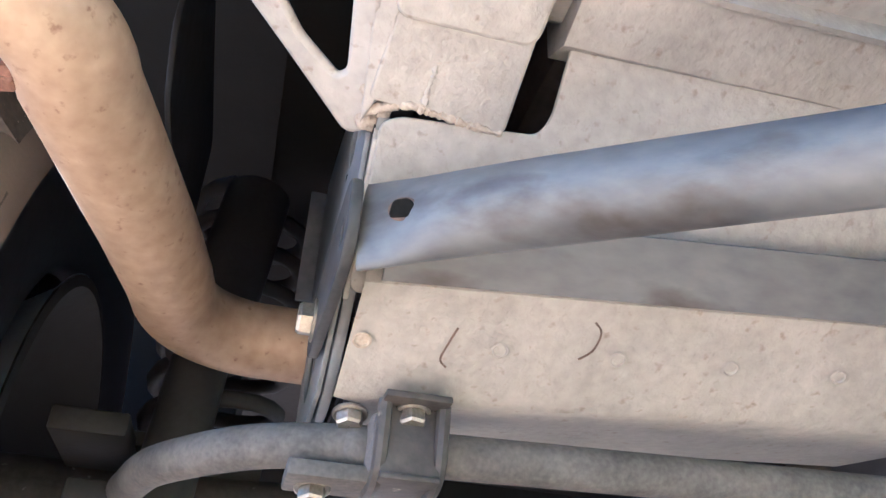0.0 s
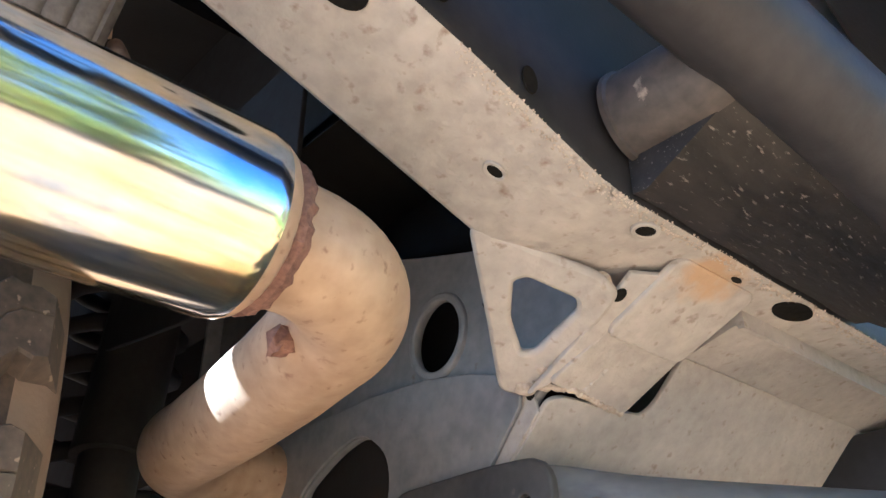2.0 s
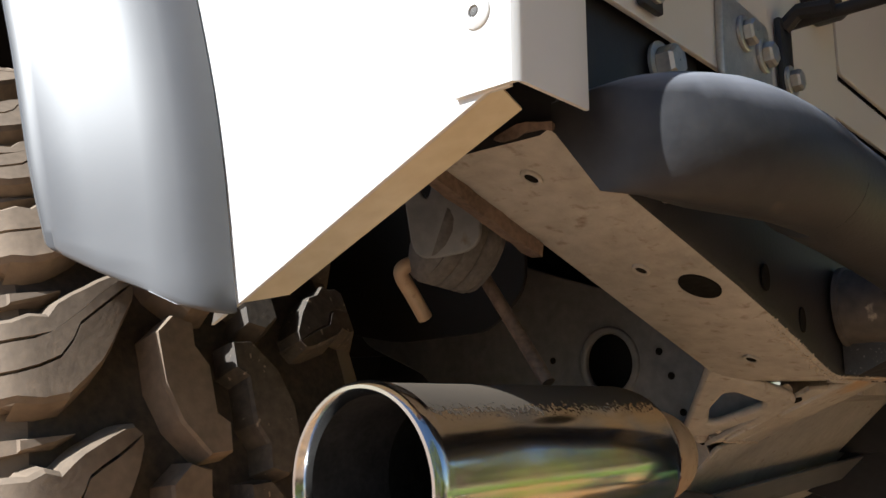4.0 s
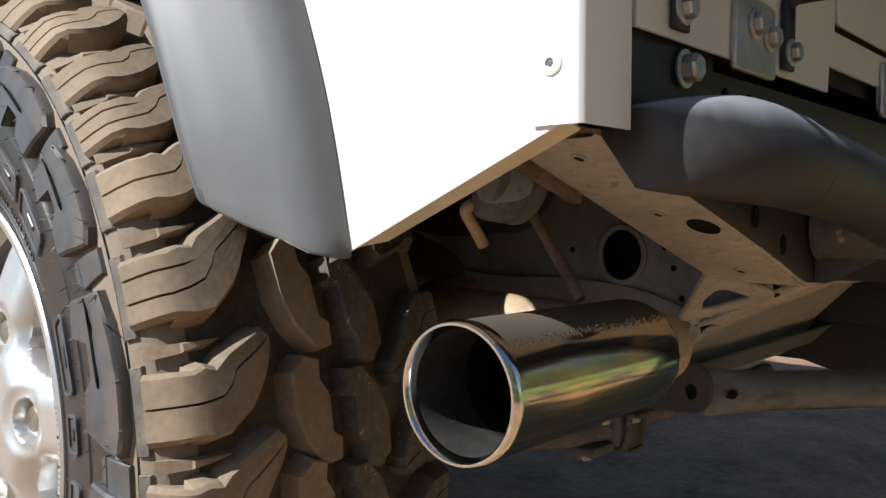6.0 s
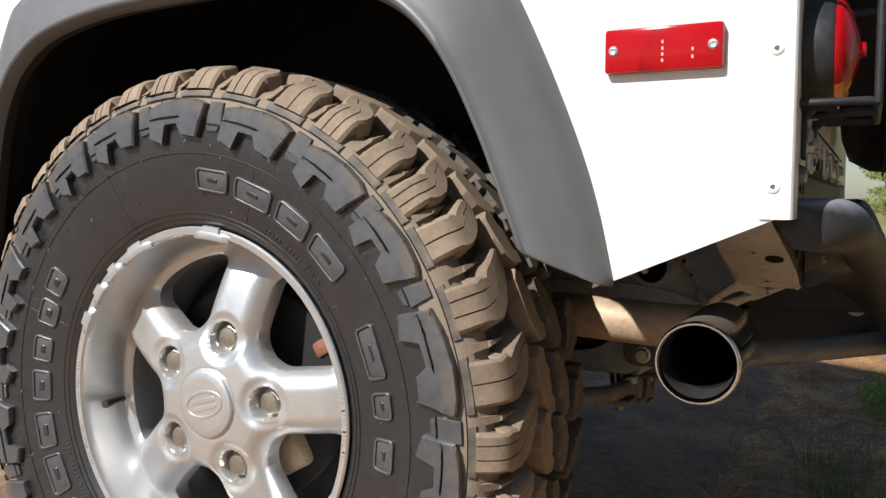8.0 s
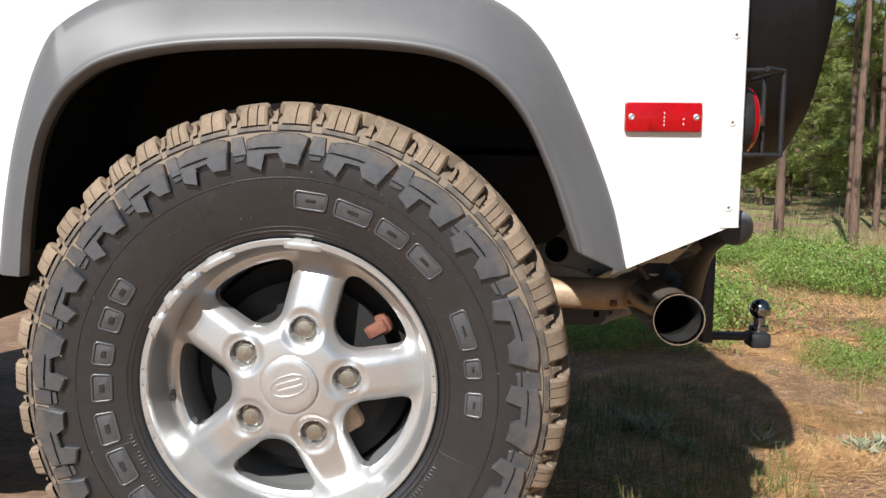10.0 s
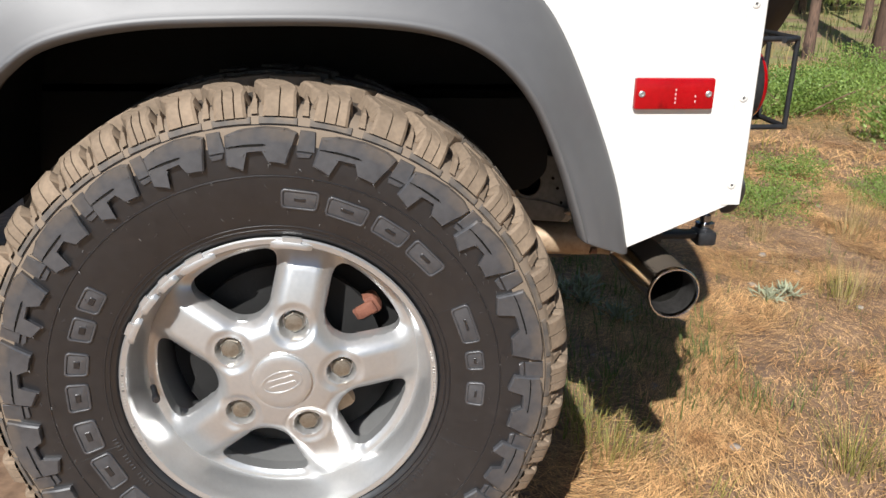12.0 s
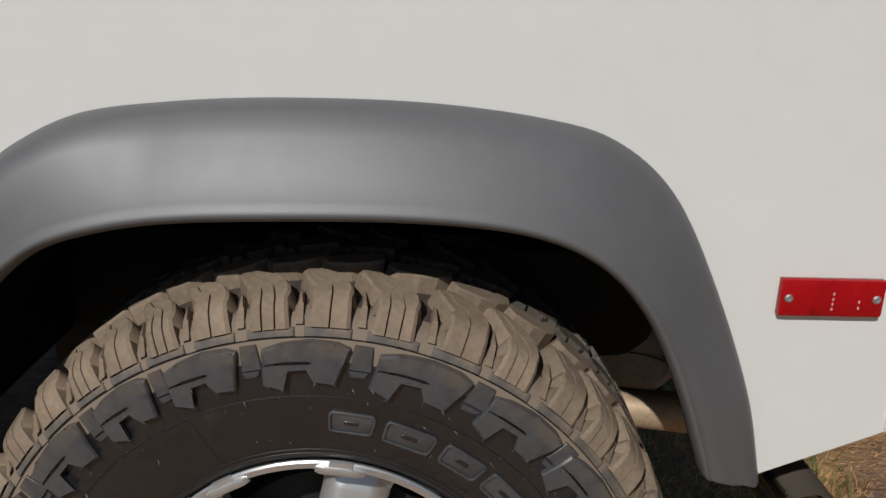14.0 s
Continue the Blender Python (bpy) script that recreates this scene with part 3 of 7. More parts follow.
def build_corner_angle():
    bm = bmesh.new()
    sec = [(0.624, SIDE), (0.624, SIDE - 0.0022), (0.6498, SIDE - 0.0022), (BACK + 0.0006, SIDE - 0.0005), (BACK + 0.0016, SIDE + 0.002), (BACK + 0.0016, 0.086), (BACK, 0.086), (BACK, SIDE)]
    add_rings(bm, [[Vector((x, y, z)) for x, y in sec] for z in (0.6365, 1.24)], cap0=True, cap1=True)
    ob = part("corner_angle", bm, WHITE, vehicle, "white riveted corner angle")
    bm = bmesh.new()
    lathe(bm, [(0, 0.0062), (0.0008, 0.0060), (0.0018, 0.0045), (0.0020, 0.0024), (0.0006, 0.0022), (0.0006, 0.0001)], (0.6350, SIDE - 0.0022, 0), (0, -1, 0), 20)
    riv = part("rivet", bm, WHITE, ob, "white pop rivet")
    riv.matrix_basis = Matrix.Translation((0, 0, 0.6655))
    bm = bmesh.new()
    lathe(bm, [(0.0008, 0.0019), (0.0017, 0.0015), (0.0019, 0.0008), (0.0019, 0.0001)], (0.6350, SIDE - 0.0022, 0), (0, -1, 0), 14)
    core = part("rivet_core", bm, RUBBERGREY, ob, "dull grey core of the rivet")
    core.matrix_basis = riv.matrix_basis
    for z in (0.788, 0.911, 1.034, 1.157):
        place_copy(riv, Matrix.Translation((0, 0, z)))
        place_copy(core, Matrix.Translation((0, 0, z)))


build_corner_angle()


def build_reflector():
    bm = box(0.4805, 0.5905, SIDE - 0.0105, SIDE - 0.0003, 0.7735, 0.8155, bevel=0.0035)
    ob = part("side_reflector", bm, REDLENS, vehicle, "rectangular red side marker lens")
    for x in (0.4895, 0.5815):
        bm = bmesh.new()
        lathe(bm, [(0, 0.0046), (0.001, 0.0044), (0.0018, 0.0028), (0.0012, 0.0012), (0.0012, 0.0001)], (x, SIDE - 0.0103, 0.7945), (0, -1, 0), 18)
        part("screw", bm, STEEL, ob, "zinc screw")
    for k, (x, z) in enumerate([(0.536, 0.7815), (0.536, 0.787), (0.536, 0.7925), (0.536, 0.7985), (0.5635, 0.783), (0.5635, 0.790)]):
        part("moulded_mark", box(x - 0.0009, x + 0.0009, SIDE - 0.0108, SIDE - 0.0103, z + 0.0002, z + 0.0032), PALE, ob, "pale moulded mark")
    add = bmesh.new()
    add_box(add, 0.4815, 0.5895, SIDE - 0.0016, SIDE - 0.0001, 0.7745, 0.8145, bevel=0.0004)
    part("gasket", add, BLACK, ob, "thin black gasket")


build_reflector()


# ---------------------------------------------------------------- wheel
def rot(deg):
    """Turn round the axle; 0 is straight up, positive towards the rear."""
    return Matrix.Translation(HUB) @ Matrix.Rotation(radians(deg), 4, "Y")


BOLTS = [85 - 72 * k for k in range(5)]       # turn of each spoke from straight up


def wheel_face():
    """The cast five-spoke face: a height field with the openings cut along their outline."""
    step, half = 0.0017, 0.200
    N = int(half / step)
    dirs = [Vector((math.sin(radians(a)), math.cos(radians(a)))) for a in BOLTS]

    def smin(a, b, k):
        h = max(k - abs(a - b), 0.0) / k
        return min(a, b) - h * h * k * 0.25

    def solid(x, z):
        r = math.hypot(x, z)
        d = smin(r - 0.092, 0.181 - r, 0.012)
        for u in dirs:
            along, across = x * u.x + z * u.y, abs(x * u.y - z * u.x)
            if along > 0:
                d = smin(d, max(across - 0.0385 + 0.05 * max(0, 0.11 - along), 0.03 - along), 0.022)
        return d

    def height(x, z, d):
        r = math.hypot(x, z)
        y = 0.001 + 0.9 * r * r if r < 0.1 else 0.010 + 0.18 * (r - 0.1) + 1.0 * max(0, r - 0.1) ** 2
        if r > 0.160:
            y += 4 * (r - 0.160) ** 2 + 0.10 * (r - 0.160)
        e = max(0.0, 0.024 + d) / 0.024
        if d > -0.024:
            y += 0.017 * min(1, e) ** 2.2
        for u in dirs:
            q = math.hypot(x - u.x * 0.08255, z - u.y * 0.08255)
            if q < 0.036:
                t = min(1, max(0, (0.0350 - q) / 0.012))
                y += 0.0045 * t * t * (3 - 2 * t)
                t = min(1, max(0, (0.0212 - q) / 0.0045))
                y += 0.018 * t * t * (3 - 2 * t)
        t = min(1, max(0, (r - 0.0415) / 0.0015)) * min(1, max(0, (0.0445 - r) / 0.0015))
        return y + 0.0015 * t

    val = {}
    for i in range(-N, N + 1):
        for j in range(-N, N + 1):
            x, z = i * step, j * step
            if math.hypot(x, z) < 0.1985:
                val[i, j] = solid(x, z)
    bm = bmesh.new()
    vs = {}

    def vert(i, j):
        if (i, j) not in vs:
            x, z = i * step, j * step
            d = val[i, j]
            if d > -step * 0.5:
                gx, gz = (solid(x + 1e-4, z) - d) * 1e4, (solid(x, z + 1e-4) - d) * 1e4
                x, z = x - gx * d * 0.98, z - gz * d * 0.98
                d = solid(x, z)
            vs[i, j] = bm.verts.new((x, height(x, z, min(d, 0)), z + HUB.z))
        return vs[i, j]

    for i in range(-N, N):
        for j in range(-N, N):
            c = [(i, j), (i + 1, j), (i + 1, j + 1), (i, j + 1)]
            if all(k in val for k in c) and all(val[k] < step * 0.72 for k in c):
                bm.faces.new([vert(*k) for k in c])
    rim_edges = [e for e in bm.edges if len(e.link_faces) == 1]
    ring = {}
    for e in rim_edges:
        for a, b in (e.verts, reversed(e.verts)):
            ring.setdefault(a, []).append(b)
    for turn in range(4):
        moved = {v: v.co * 0.4 + (n[0].co + n[1].co) * 0.3 for v, n in ring.items() if len(n) == 2 and math.hypot(v.co.x, v.co.z - HUB.z) < 0.19}
        for v, co in moved.items():
            v.co = co
    out = bmesh.ops.extrude_edge_only(bm, edges=rim_edges)
    for v in [g for g in out["geom"] if isinstance(g, bmesh.types.BMVert)]:
        v.co.y += 0.022
    return bm


def build_wheel():
    bm = wheel_face()
    prof = [(-0.006, 0.2165), (-0.0105, 0.2175), (-0.0125, 0.2155), (-0.0115, 0.2085), (-0.008, 0.2065), (0.001, 0.2045), (0.016, 0.2005), (0.028, 0.1965), (0.050, 0.1925),
            (0.085, 0.186), (0.120, 0.180), (0.20, 0.182), (0.235, 0.205), (0.245, 0.217)]
    lathe(bm, prof, HUB, (0, 1, 0), 120)
    w = part("wheel", bm, ALLOY, vehicle, "silver five-spoke alloy wheel with an off-road tyre", angle=45)

    # hub cap with a plain oval badge
    bm = bmesh.new()
    lathe(bm, [(0.003, 0.0412), (-0.0012, 0.0408), (-0.0022, 0.039), (-0.0028, 0.03), (-0.003, 0.0002)], HUB, (0, 1, 0), 64)
    cap = part("hub_cap", bm, ALLOY, w, "round silver hub cap")
    bm = plate("badge", [circle2(0, 0, 0.030, 48, 0.0165), circle2(0, 0, 0.0272, 48, 0.0142)], 0.0016, HUB + Vector((0, -0.003, 0)), (0.95, 0, 0.28), (-0.28, 0, 0.95), 0.0004)
    part("badge_ring", bm, ALLOY, w, "plain raised oval badge")
    for s in (0.0045, -0.0045):
        bm = plate("badge_bar", [rounded([(-0.019, s - 0.0024), (0.019, s - 0.0024), (0.019, s + 0.0024), (-0.019, s + 0.0024)], 0.002)], 0.0012, HUB + Vector((0, -0.003, 0)), (0.95, 0, 0.28), (-0.28, 0, 0.95), 0.0004)
        part("badge_bar", bm, ALLOY, w)

    # lug nuts in their pockets
    bm = bmesh.new()
    lathe(bm, [(0.034, 0.0155), (0.0225, 0.0155), (0.0205, 0.0130), (0.0200, 0.0128)], Vector((0, 0, 0.08255)), (0, 1, 0), 6)
    lathe(bm, [(0.0205, 0.0130), (0.0185, 0.0118), (0.0178, 0.0085), (0.0175, 0.0001)], Vector((0, 0, 0.08255)), (0, 1, 0), 24)
    nut = part("lug_nut", bm, NUT, w, "steel hexagonal lug nut", angle=25)
    nut.matrix_basis = rot(BOLTS[0])
    for a in BOLTS[1:]:
        place_copy(nut, rot(a))

    # valve
    bm = bmesh.new()
    tube(bm, [(-0.187, 0.040, 0.376), (-0.180, 0.020, 0.378), (-0.174, 0.002, 0.379)], 0.0042, 14)
    lathe(bm, [(0, 0.0055), (0.010, 0.0055), (0.012, 0.004), (0.012, 0.0002)], (-0.176, 0.008, 0.3785), Vector((0.3, -1, 0.05)), 14)
    part("valve", bm, RUBBER, w, "black rubber valve stem")

    # clip-on balance weights round the flange
    for a0, a1 in ((-1.0, 14.0), (-35.5, -21.0), (-46.0, -37.0), (-57.0, -47.5), (-70.0, -59.0)):
        bm = bmesh.new()
        rings = []
        for k in range(13):
            a = radians(a0 + (a1 - a0) * k / 12)
            e = (0.35, 0.75, 0.95)[min(k, 12 - k)] if min(k, 12 - k) < 3 else 1.0
            c = 0.2075
            rings.append([Vector((math.sin(a) * (c + (r - c) * (0.6 + 0.4 * e)), -0.0095 + (y + 0.0095) * e, HUB.z + math.cos(a) * (c + (r - c) * (0.6 + 0.4 * e)))) for y, r in ((-0.0110, 0.2125), (-0.0160, 0.2120), (-0.0172, 0.2085), (-0.0155, 0.2035), (-0.0080, 0.2020), (-0.0070, 0.2070))])
        add_rings(bm, rings, cap0=True, cap1=True)
        rings = []
        for q in range(7):
            a = radians((a0 * 0.72 + a1 * 0.28) + (a1 - a0) * 0.44 * q / 6)
            rings.append([Vector((math.sin(a) * r, y, HUB.z + math.cos(a) * r)) for y, r in ((-0.0110, 0.2195), (-0.0140, 0.2185), (-0.0145, 0.2120), (-0.0105, 0.2120))])
        add_rings(bm, rings, cap0=True, cap1=True)
        part("balance_weight", bm, ALLOY, w, "grey clip-on balance weight")
    # fine cast marks on the flange, too small to read
    for a0, n in ((78, 17), (-96, 13), (-118, 12)):
        bm = bmesh.new()
        for k in range(n):
            add_box(bm, -0.0011, 0.0011, -0.0004, 0.0004, -0.0016, 0.0016, m=rot(a0 + k * 1.25 + (1.2 if k % 5 == 4 else 0)) @ Matrix.Translation((0, -0.0123, 0.2125)))
        tagged(part("cast_mark", bm, STEEL, w, "row of small cast marks"), kind="stuff")

    # brake behind the openings, near-black with the shade there painted in
    bm = bmesh.new()
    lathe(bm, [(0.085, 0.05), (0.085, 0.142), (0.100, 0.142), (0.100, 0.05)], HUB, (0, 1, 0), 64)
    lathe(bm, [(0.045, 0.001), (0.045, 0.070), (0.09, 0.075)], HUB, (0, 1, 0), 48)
    part("brake_disc", bm, DARK, w, "brake disc with shade put into its near-black colour")
    # cover added over the barrel's inner side, colouring it dark as shade
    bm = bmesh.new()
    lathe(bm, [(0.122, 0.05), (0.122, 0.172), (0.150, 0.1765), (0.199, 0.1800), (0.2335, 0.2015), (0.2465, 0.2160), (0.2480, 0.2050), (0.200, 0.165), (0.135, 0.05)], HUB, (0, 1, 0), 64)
    part("backing_plate", bm, DARK, w, "near-black cover painting shade inside the wheel barrel")
    bm = bmesh.new()
    add_box(bm, -0.017, 0.015, 0.084, 0.116, 0.112, 0.160, bevel=0.009, m=rot(60))
    add_box(bm, -0.011, 0.010, 0.080, 0.094, 0.121, 0.153, bevel=0.005, m=rot(60))
    part("brake_caliper", bm, CALIPER, w, "rust-red brake caliper")
    bm = bmesh.new()
    add_box(bm, -0.05, 0.05, 0.066, 0.112, 0.060, 0.120, bevel=0.01, m=rot(150))
    part("caliper_bracket", bm, PIPE, w, "dusty tan brake bracket")
    return w


wheel = build_wheel()

# sidewall: distance out against radius
WALL_R = [0.212, 0.217, 0.222, 0.232, 0.250, 0.275, 0.300, 0.325, 0.345, 0.362, 0.374, 0.384, 0.390]
WALL_Y = [0.006, -0.004, -0.010, -0.0145, -0.0190, -0.0240, -0.0278, -0.0298, -0.0300, -0.0280, -0.0230, -0.0130, 0.004]


def wall_y(r):
    return float(np.interp(r, WALL_R, WALL_Y))


def build_tyre():
    prof = list(zip(WALL_Y, WALL_R))
    ridge = []
    for (y0, r0), (y1, r1) in zip(prof, prof[1:]):
        ridge.append((y0, r0))
        ridge.append(((y0 + y1) / 2, (r0 + r1) / 2))
    ridge.append(prof[-1])
    full = ridge + [(0.03, 0.3925), (0.111, 0.394), (0.192, 0.3925)] + [(0.222 - y, r) for y, r in reversed(ridge)]
    bm = bmesh.new()
    lathe(bm, full, HUB, (0, 1, 0), 144)
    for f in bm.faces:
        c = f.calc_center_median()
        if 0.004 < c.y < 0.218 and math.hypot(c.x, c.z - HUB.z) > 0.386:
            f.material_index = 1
        elif math.hypot(c.x, c.z - HUB.z) > 0.341:
            f.material_index = 2
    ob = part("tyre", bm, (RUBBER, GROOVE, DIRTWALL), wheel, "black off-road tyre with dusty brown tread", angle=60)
    # thin moulding rings near the bead, and the line under the shoulder
    for r, w in ((0.2285, 0.0012), (0.2345, 0.0012), (0.3040, 0.0014), (0.3680, 0.0008)):
        bm = bmesh.new()
        lathe(bm, [(wall_y(r - w) + 0.0005, r - w), (wall_y(r) - 0.0011, r - w / 3), (wall_y(r) - 0.0011, r + w / 3), (wall_y(r + w) + 0.0005, r + w)], HUB, (0, 1, 0), 144)
        part("moulding_ring", bm, RUBBER, wheel)
    return ob


tyre = build_tyre()


def wrap(x, y, r):
    """A point of the unrolled tread: x along the circumference, y across, r out."""
    a = x / 0.41
    return Vector((math.sin(a) * r, y, math.cos(a) * r))


def tread_mesh(loops, top=0.4125, base=0.388, grow=0.0040, skirt=None, material=TREAD):
    bm = bmesh.new()
    for lp in loops:
        n = len(lp)
        area = sum(lp[i][0] * lp[(i + 1) % n][1] - lp[(i + 1) % n][0] * lp[i][1] for i in range(n))
        sgn = 1 if area > 0 else -1
        side = []
        for i in range(n):
            d1, d2 = Vector(lp[i]) - Vector(lp[i - 1]), Vector(lp[(i + 1) % n]) - Vector(lp[i])
            e = Vector((d1.y, -d1.x)).normalized() + Vector((d2.y, -d2.x)).normalized()
            side.append(e.normalized() * sgn)
        lo, mid, hi, inner = [], [], [], []
        for (x, y), e in zip(lp, side):
            drop = 0.0050 * max(0.0, (0.02 - y) / 0.02) + 0.0050 * max(0.0, (y - 0.202) / 0.02)
            yb = y + e.y * grow
            rb = base
            if skirt is not None and abs(y - skirt[0]) < 0.006:
                yb, rb = skirt[1], skirt[2]
            lo.append(wrap(x + e.x * grow, yb, rb))
            mid.append(wrap(x + e.x * 0.0003, y + e.y * 0.0003, top - 0.0022 - drop))
            hi.append(wrap(x - e.x * 0.0011, y - e.y * 0.0011, top - drop))
        rings = [[bm.verts.new(p) for p in q] for q in (lo, mid, hi)]
        for a, b in zip(rings, rings[1:]):
            for i in range(n):
                bm.faces.new((a[i], a[(i + 1) % n], b[(i + 1) % n], b[i]))
        bm.faces.new(rings[-1])
    return mesh_of("tread_block", bm, material, smooth=True, angle=22)


def along(line, n):
    """n points spread evenly along a polyline."""
    far = [0.0]
    for p, q in zip(line, line[1:]):
        far.append(far[-1] + math.hypot(q[0] - p[0], q[1] - p[1]))
    at = np.linspace(0.0, far[-1], n)
    return list(zip(np.interp(at, far, [p[0] for p in line]), np.interp(at, far, [p[1] for p in line])))


def lug_mesh(lines, foot, top=0.4125, material=TREAD, n=9, gaps=None):
    """A rounded shoulder lug: strips between lines that run from the shoulder to the tip, parted by narrow cuts."""
    bm = bmesh.new()
    drop = lambda y: 0.0085 * max(0.0, (0.040 - y) / 0.046) ** 1.7
    for i, (one, two) in enumerate(zip(lines, lines[1:])):
        left, right = along(one, n), along(two, n)
        rings = []
        g0 = 0.0 if i == 0 else 0.00055
        g1 = 0.0 if i == len(lines) - 2 else 0.00055
        ends = gaps or [1.0] * len(lines)
        for k in range(-3, n):
            j = max(k, 0)
            (xa, ya), (xb, yb) = left[j], right[j]
            s = j / (n - 1)
            bare0, bare1 = i == 0, i == len(lines) - 2
            xa += g0 * (1.0 if s < ends[i] else 0.15)
            xb -= g1 * (1.0 if s < ends[i + 1] else 0.15)
            b0 = 0.0030 if bare0 else (0.0004 if s < ends[i] else 0.0)
            b1 = 0.0030 if bare1 else (0.0004 if s < ends[i + 1] else 0.0)
            w0, w1 = (0.0052 if bare0 else 0.0), (0.0052 if bare1 else 0.0)
            if k < 0:
                f = {-1: 0.30, -2: 0.66, -3: 1.0}[k]
                bulge = {-1: 0.0022, -2: 0.0016, -3: 0.0}[k]
                y0, r0 = (ya + yb) / 2, top - drop((ya + yb) / 2)
                y, r = y0 + (foot[0] - y0) * f - bulge, r0 + (foot[1] - r0) * f + bulge
                wide = 0.0030 * f
                ring = [(xa - wide * bare0, y + 0.014, r - 0.012), (xa - wide * bare0, y + 0.0026, r - 0.0010), (xa + b0 - wide * 0.6 * bare0, y, r),
                        (xb - b1 + wide * 0.6 * bare1, y, r), (xb + wide * bare1, y + 0.0026, r - 0.0010), (xb + wide * bare1, y + 0.014, r - 0.012)]
            else:
                tip = 0.0022 if k == n - 1 else 0.0
                ra, rb = top - drop(ya) - tip, top - drop(yb) - tip
                ring = [(xa - w0, ya, 0.388), (xa, ya, ra - 0.0026), (xa + b0, ya, ra), (xb - b1, yb, rb), (xb, yb, rb - 0.0026), (xb + w1, yb, 0.388)]
            rings.append([wrap(*p) for p in ring])
        (xa, ya), (xb, yb) = left[-1], right[-1]
        rings.append([wrap(xa, ya + 0.004, 0.388), wrap(xa, ya + 0.0012, 0.398), wrap(xa, ya + 0.0006, 0.406), wrap(xb, yb + 0.0006, 0.406), wrap(xb, yb + 0.0012, 0.398), wrap(xb, yb + 0.004, 0.388)])
        add_rings(bm, rings, closed=False)
    bmesh.ops.recalc_face_normals(bm, faces=bm.faces)
    return mesh_of("tread_block", bm, material, smooth=True, angle=26)


# turn of each shoulder block: the pitch runs through long and short blocks
PITCHES = [8.7, 9.9, 10.2, 9.4, 9.2, 8.0, 7.8, 11.0, 11.5, 10.1, 10.1, 8.6, 7.8, 8.2, 9.6, 10.8, 10.4, 9.4, 8.6, 7.8, 8.4, 9.2, 10.2, 10.0, 9.0, 8.2, 7.8, 8.6, 9.4, 9.8, 9.2, 8.6, 8.0, 9.4, 8.5, 7.7, 7.0, 7.1, 8.1, 8.7]
TURNS = [-6.2]
for pitch in PITCHES[:-1]:
    TURNS.append(TURNS[-1] + pitch * 360 / sum(PITCHES))


def build_tread():
    edge_a = [(-0.0205, -0.006), (-0.0228, 0.002), (-0.0212, 0.010), (-0.0285, 0.017), (-0.0335, 0.030), (-0.0395, 0.043), (-0.0430, 0.055)]
    slit_a = [(-0.0112, -0.006), (-0.0125, 0.010), (-0.0215, 0.026), (-0.0310, 0.040), (-0.0405, 0.0575)]
    cut_a = [(0.0012, -0.006), (-0.0018, 0.012), (-0.0065, 0.019), (-0.0170, 0.026), (-0.0265, 0.042), (-0.0372, 0.0595)]
    low_a = [(0.0122, -0.006), (0.0142, 0.004), (0.0118, 0.013), (0.0128, 0.020), (0.0050, 0.028), (-0.0010, 0.037), (-0.0150, 0.047), (-0.0300, 0.0590)]
    edge_b = [(-0.0200, -0.002), (-0.0225, 0.005), (-0.0205, 0.012), (-0.0270, 0.020), (-0.0320, 0.032), (-0.0360, 0.042), (-0.0372, 0.050)]
    cut_b = [(-0.0035, -0.002), (-0.0048, 0.014), (-0.0085, 0.020), (-0.0180, 0.025), (-0.0245, 0.040), (-0.0322, 0.0540)]
    low_b = [(0.0138, -0.002), (0.0156, 0.006), (0.0128, 0.014), (0.0135, 0.021), (0.0060, 0.028), (0.0030, 0.036), (-0.0100, 0.046), (-0.0250, 0.0540)]
    mid = [(-0.0370, 0.0790), (-0.0270, 0.0675), (0.0000, 0.0680), (0.0200, 0.0760), (0.0370, 0.0920), (0.0360, 0.1060), (0.0210, 0.1070), (0.0160, 0.0990), (-0.0090, 0.0985), (-0.0200, 0.0910), (-0.0330, 0.0920)]
    fin = [[(-0.0350, -0.003), (-0.0300, -0.003), (-0.0322, 0.014), (-0.0352, 0.023)]]
    flip = lambda loops: [[(-x, 0.222 - y) for x, y in lp] for lp in loops]
    sized = lambda loops, k: [[((x + 0.004) * k, y) for x, y in lp] for lp in loops]
    whole = lambda edge, low: edge + low[::-1]

    def kinds(pitch):
        o, c = pitch / 8.0, pitch / 10.0
        return {
            "oa": lug_mesh(sized([edge_a, slit_a, cut_a, low_a], o), (-0.0265, 0.3775), gaps=[1, 0.22, 1, 1]),
            "ob": lug_mesh(sized([edge_b, cut_b, low_b], o), (-0.0255, 0.3790)),
            "nt": tread_mesh(sized(fin, o), top=0.4020, grow=0.0025, skirt=(-0.0025, -0.0225, 0.3810)),
            "ma": tread_mesh(sized([mid], c), top=0.4130),
            # inner rows take the darker copy, partly less dust, partly painted shade
            "mc": tread_mesh(flip(sized([mid], c)), top=0.4130, material=TREADSHADED),
            "ia": tread_mesh(flip(sized([whole(edge_a, cut_a), whole(cut_a, low_a)], c * 1.1)), skirt=(0.228, 0.2485, 0.366), material=TREADSHADED),
            "ib": tread_mesh(flip(sized([whole(edge_b, cut_b), whole(cut_b, low_b)], c * 1.1)), skirt=(0.224, 0.2475, 0.368), material=TREADSHADED),
        }

    sizes = {p: kinds(p) for p in (7.4, 8.2, 9.0, 9.8, 10.6, 11.2)}
    for k, turn in enumerate(TURNS):
        here = (PITCHES[k - 1] + PITCHES[k]) / 2
        made = sizes[min(sizes, key=lambda p: abs(p - here))]
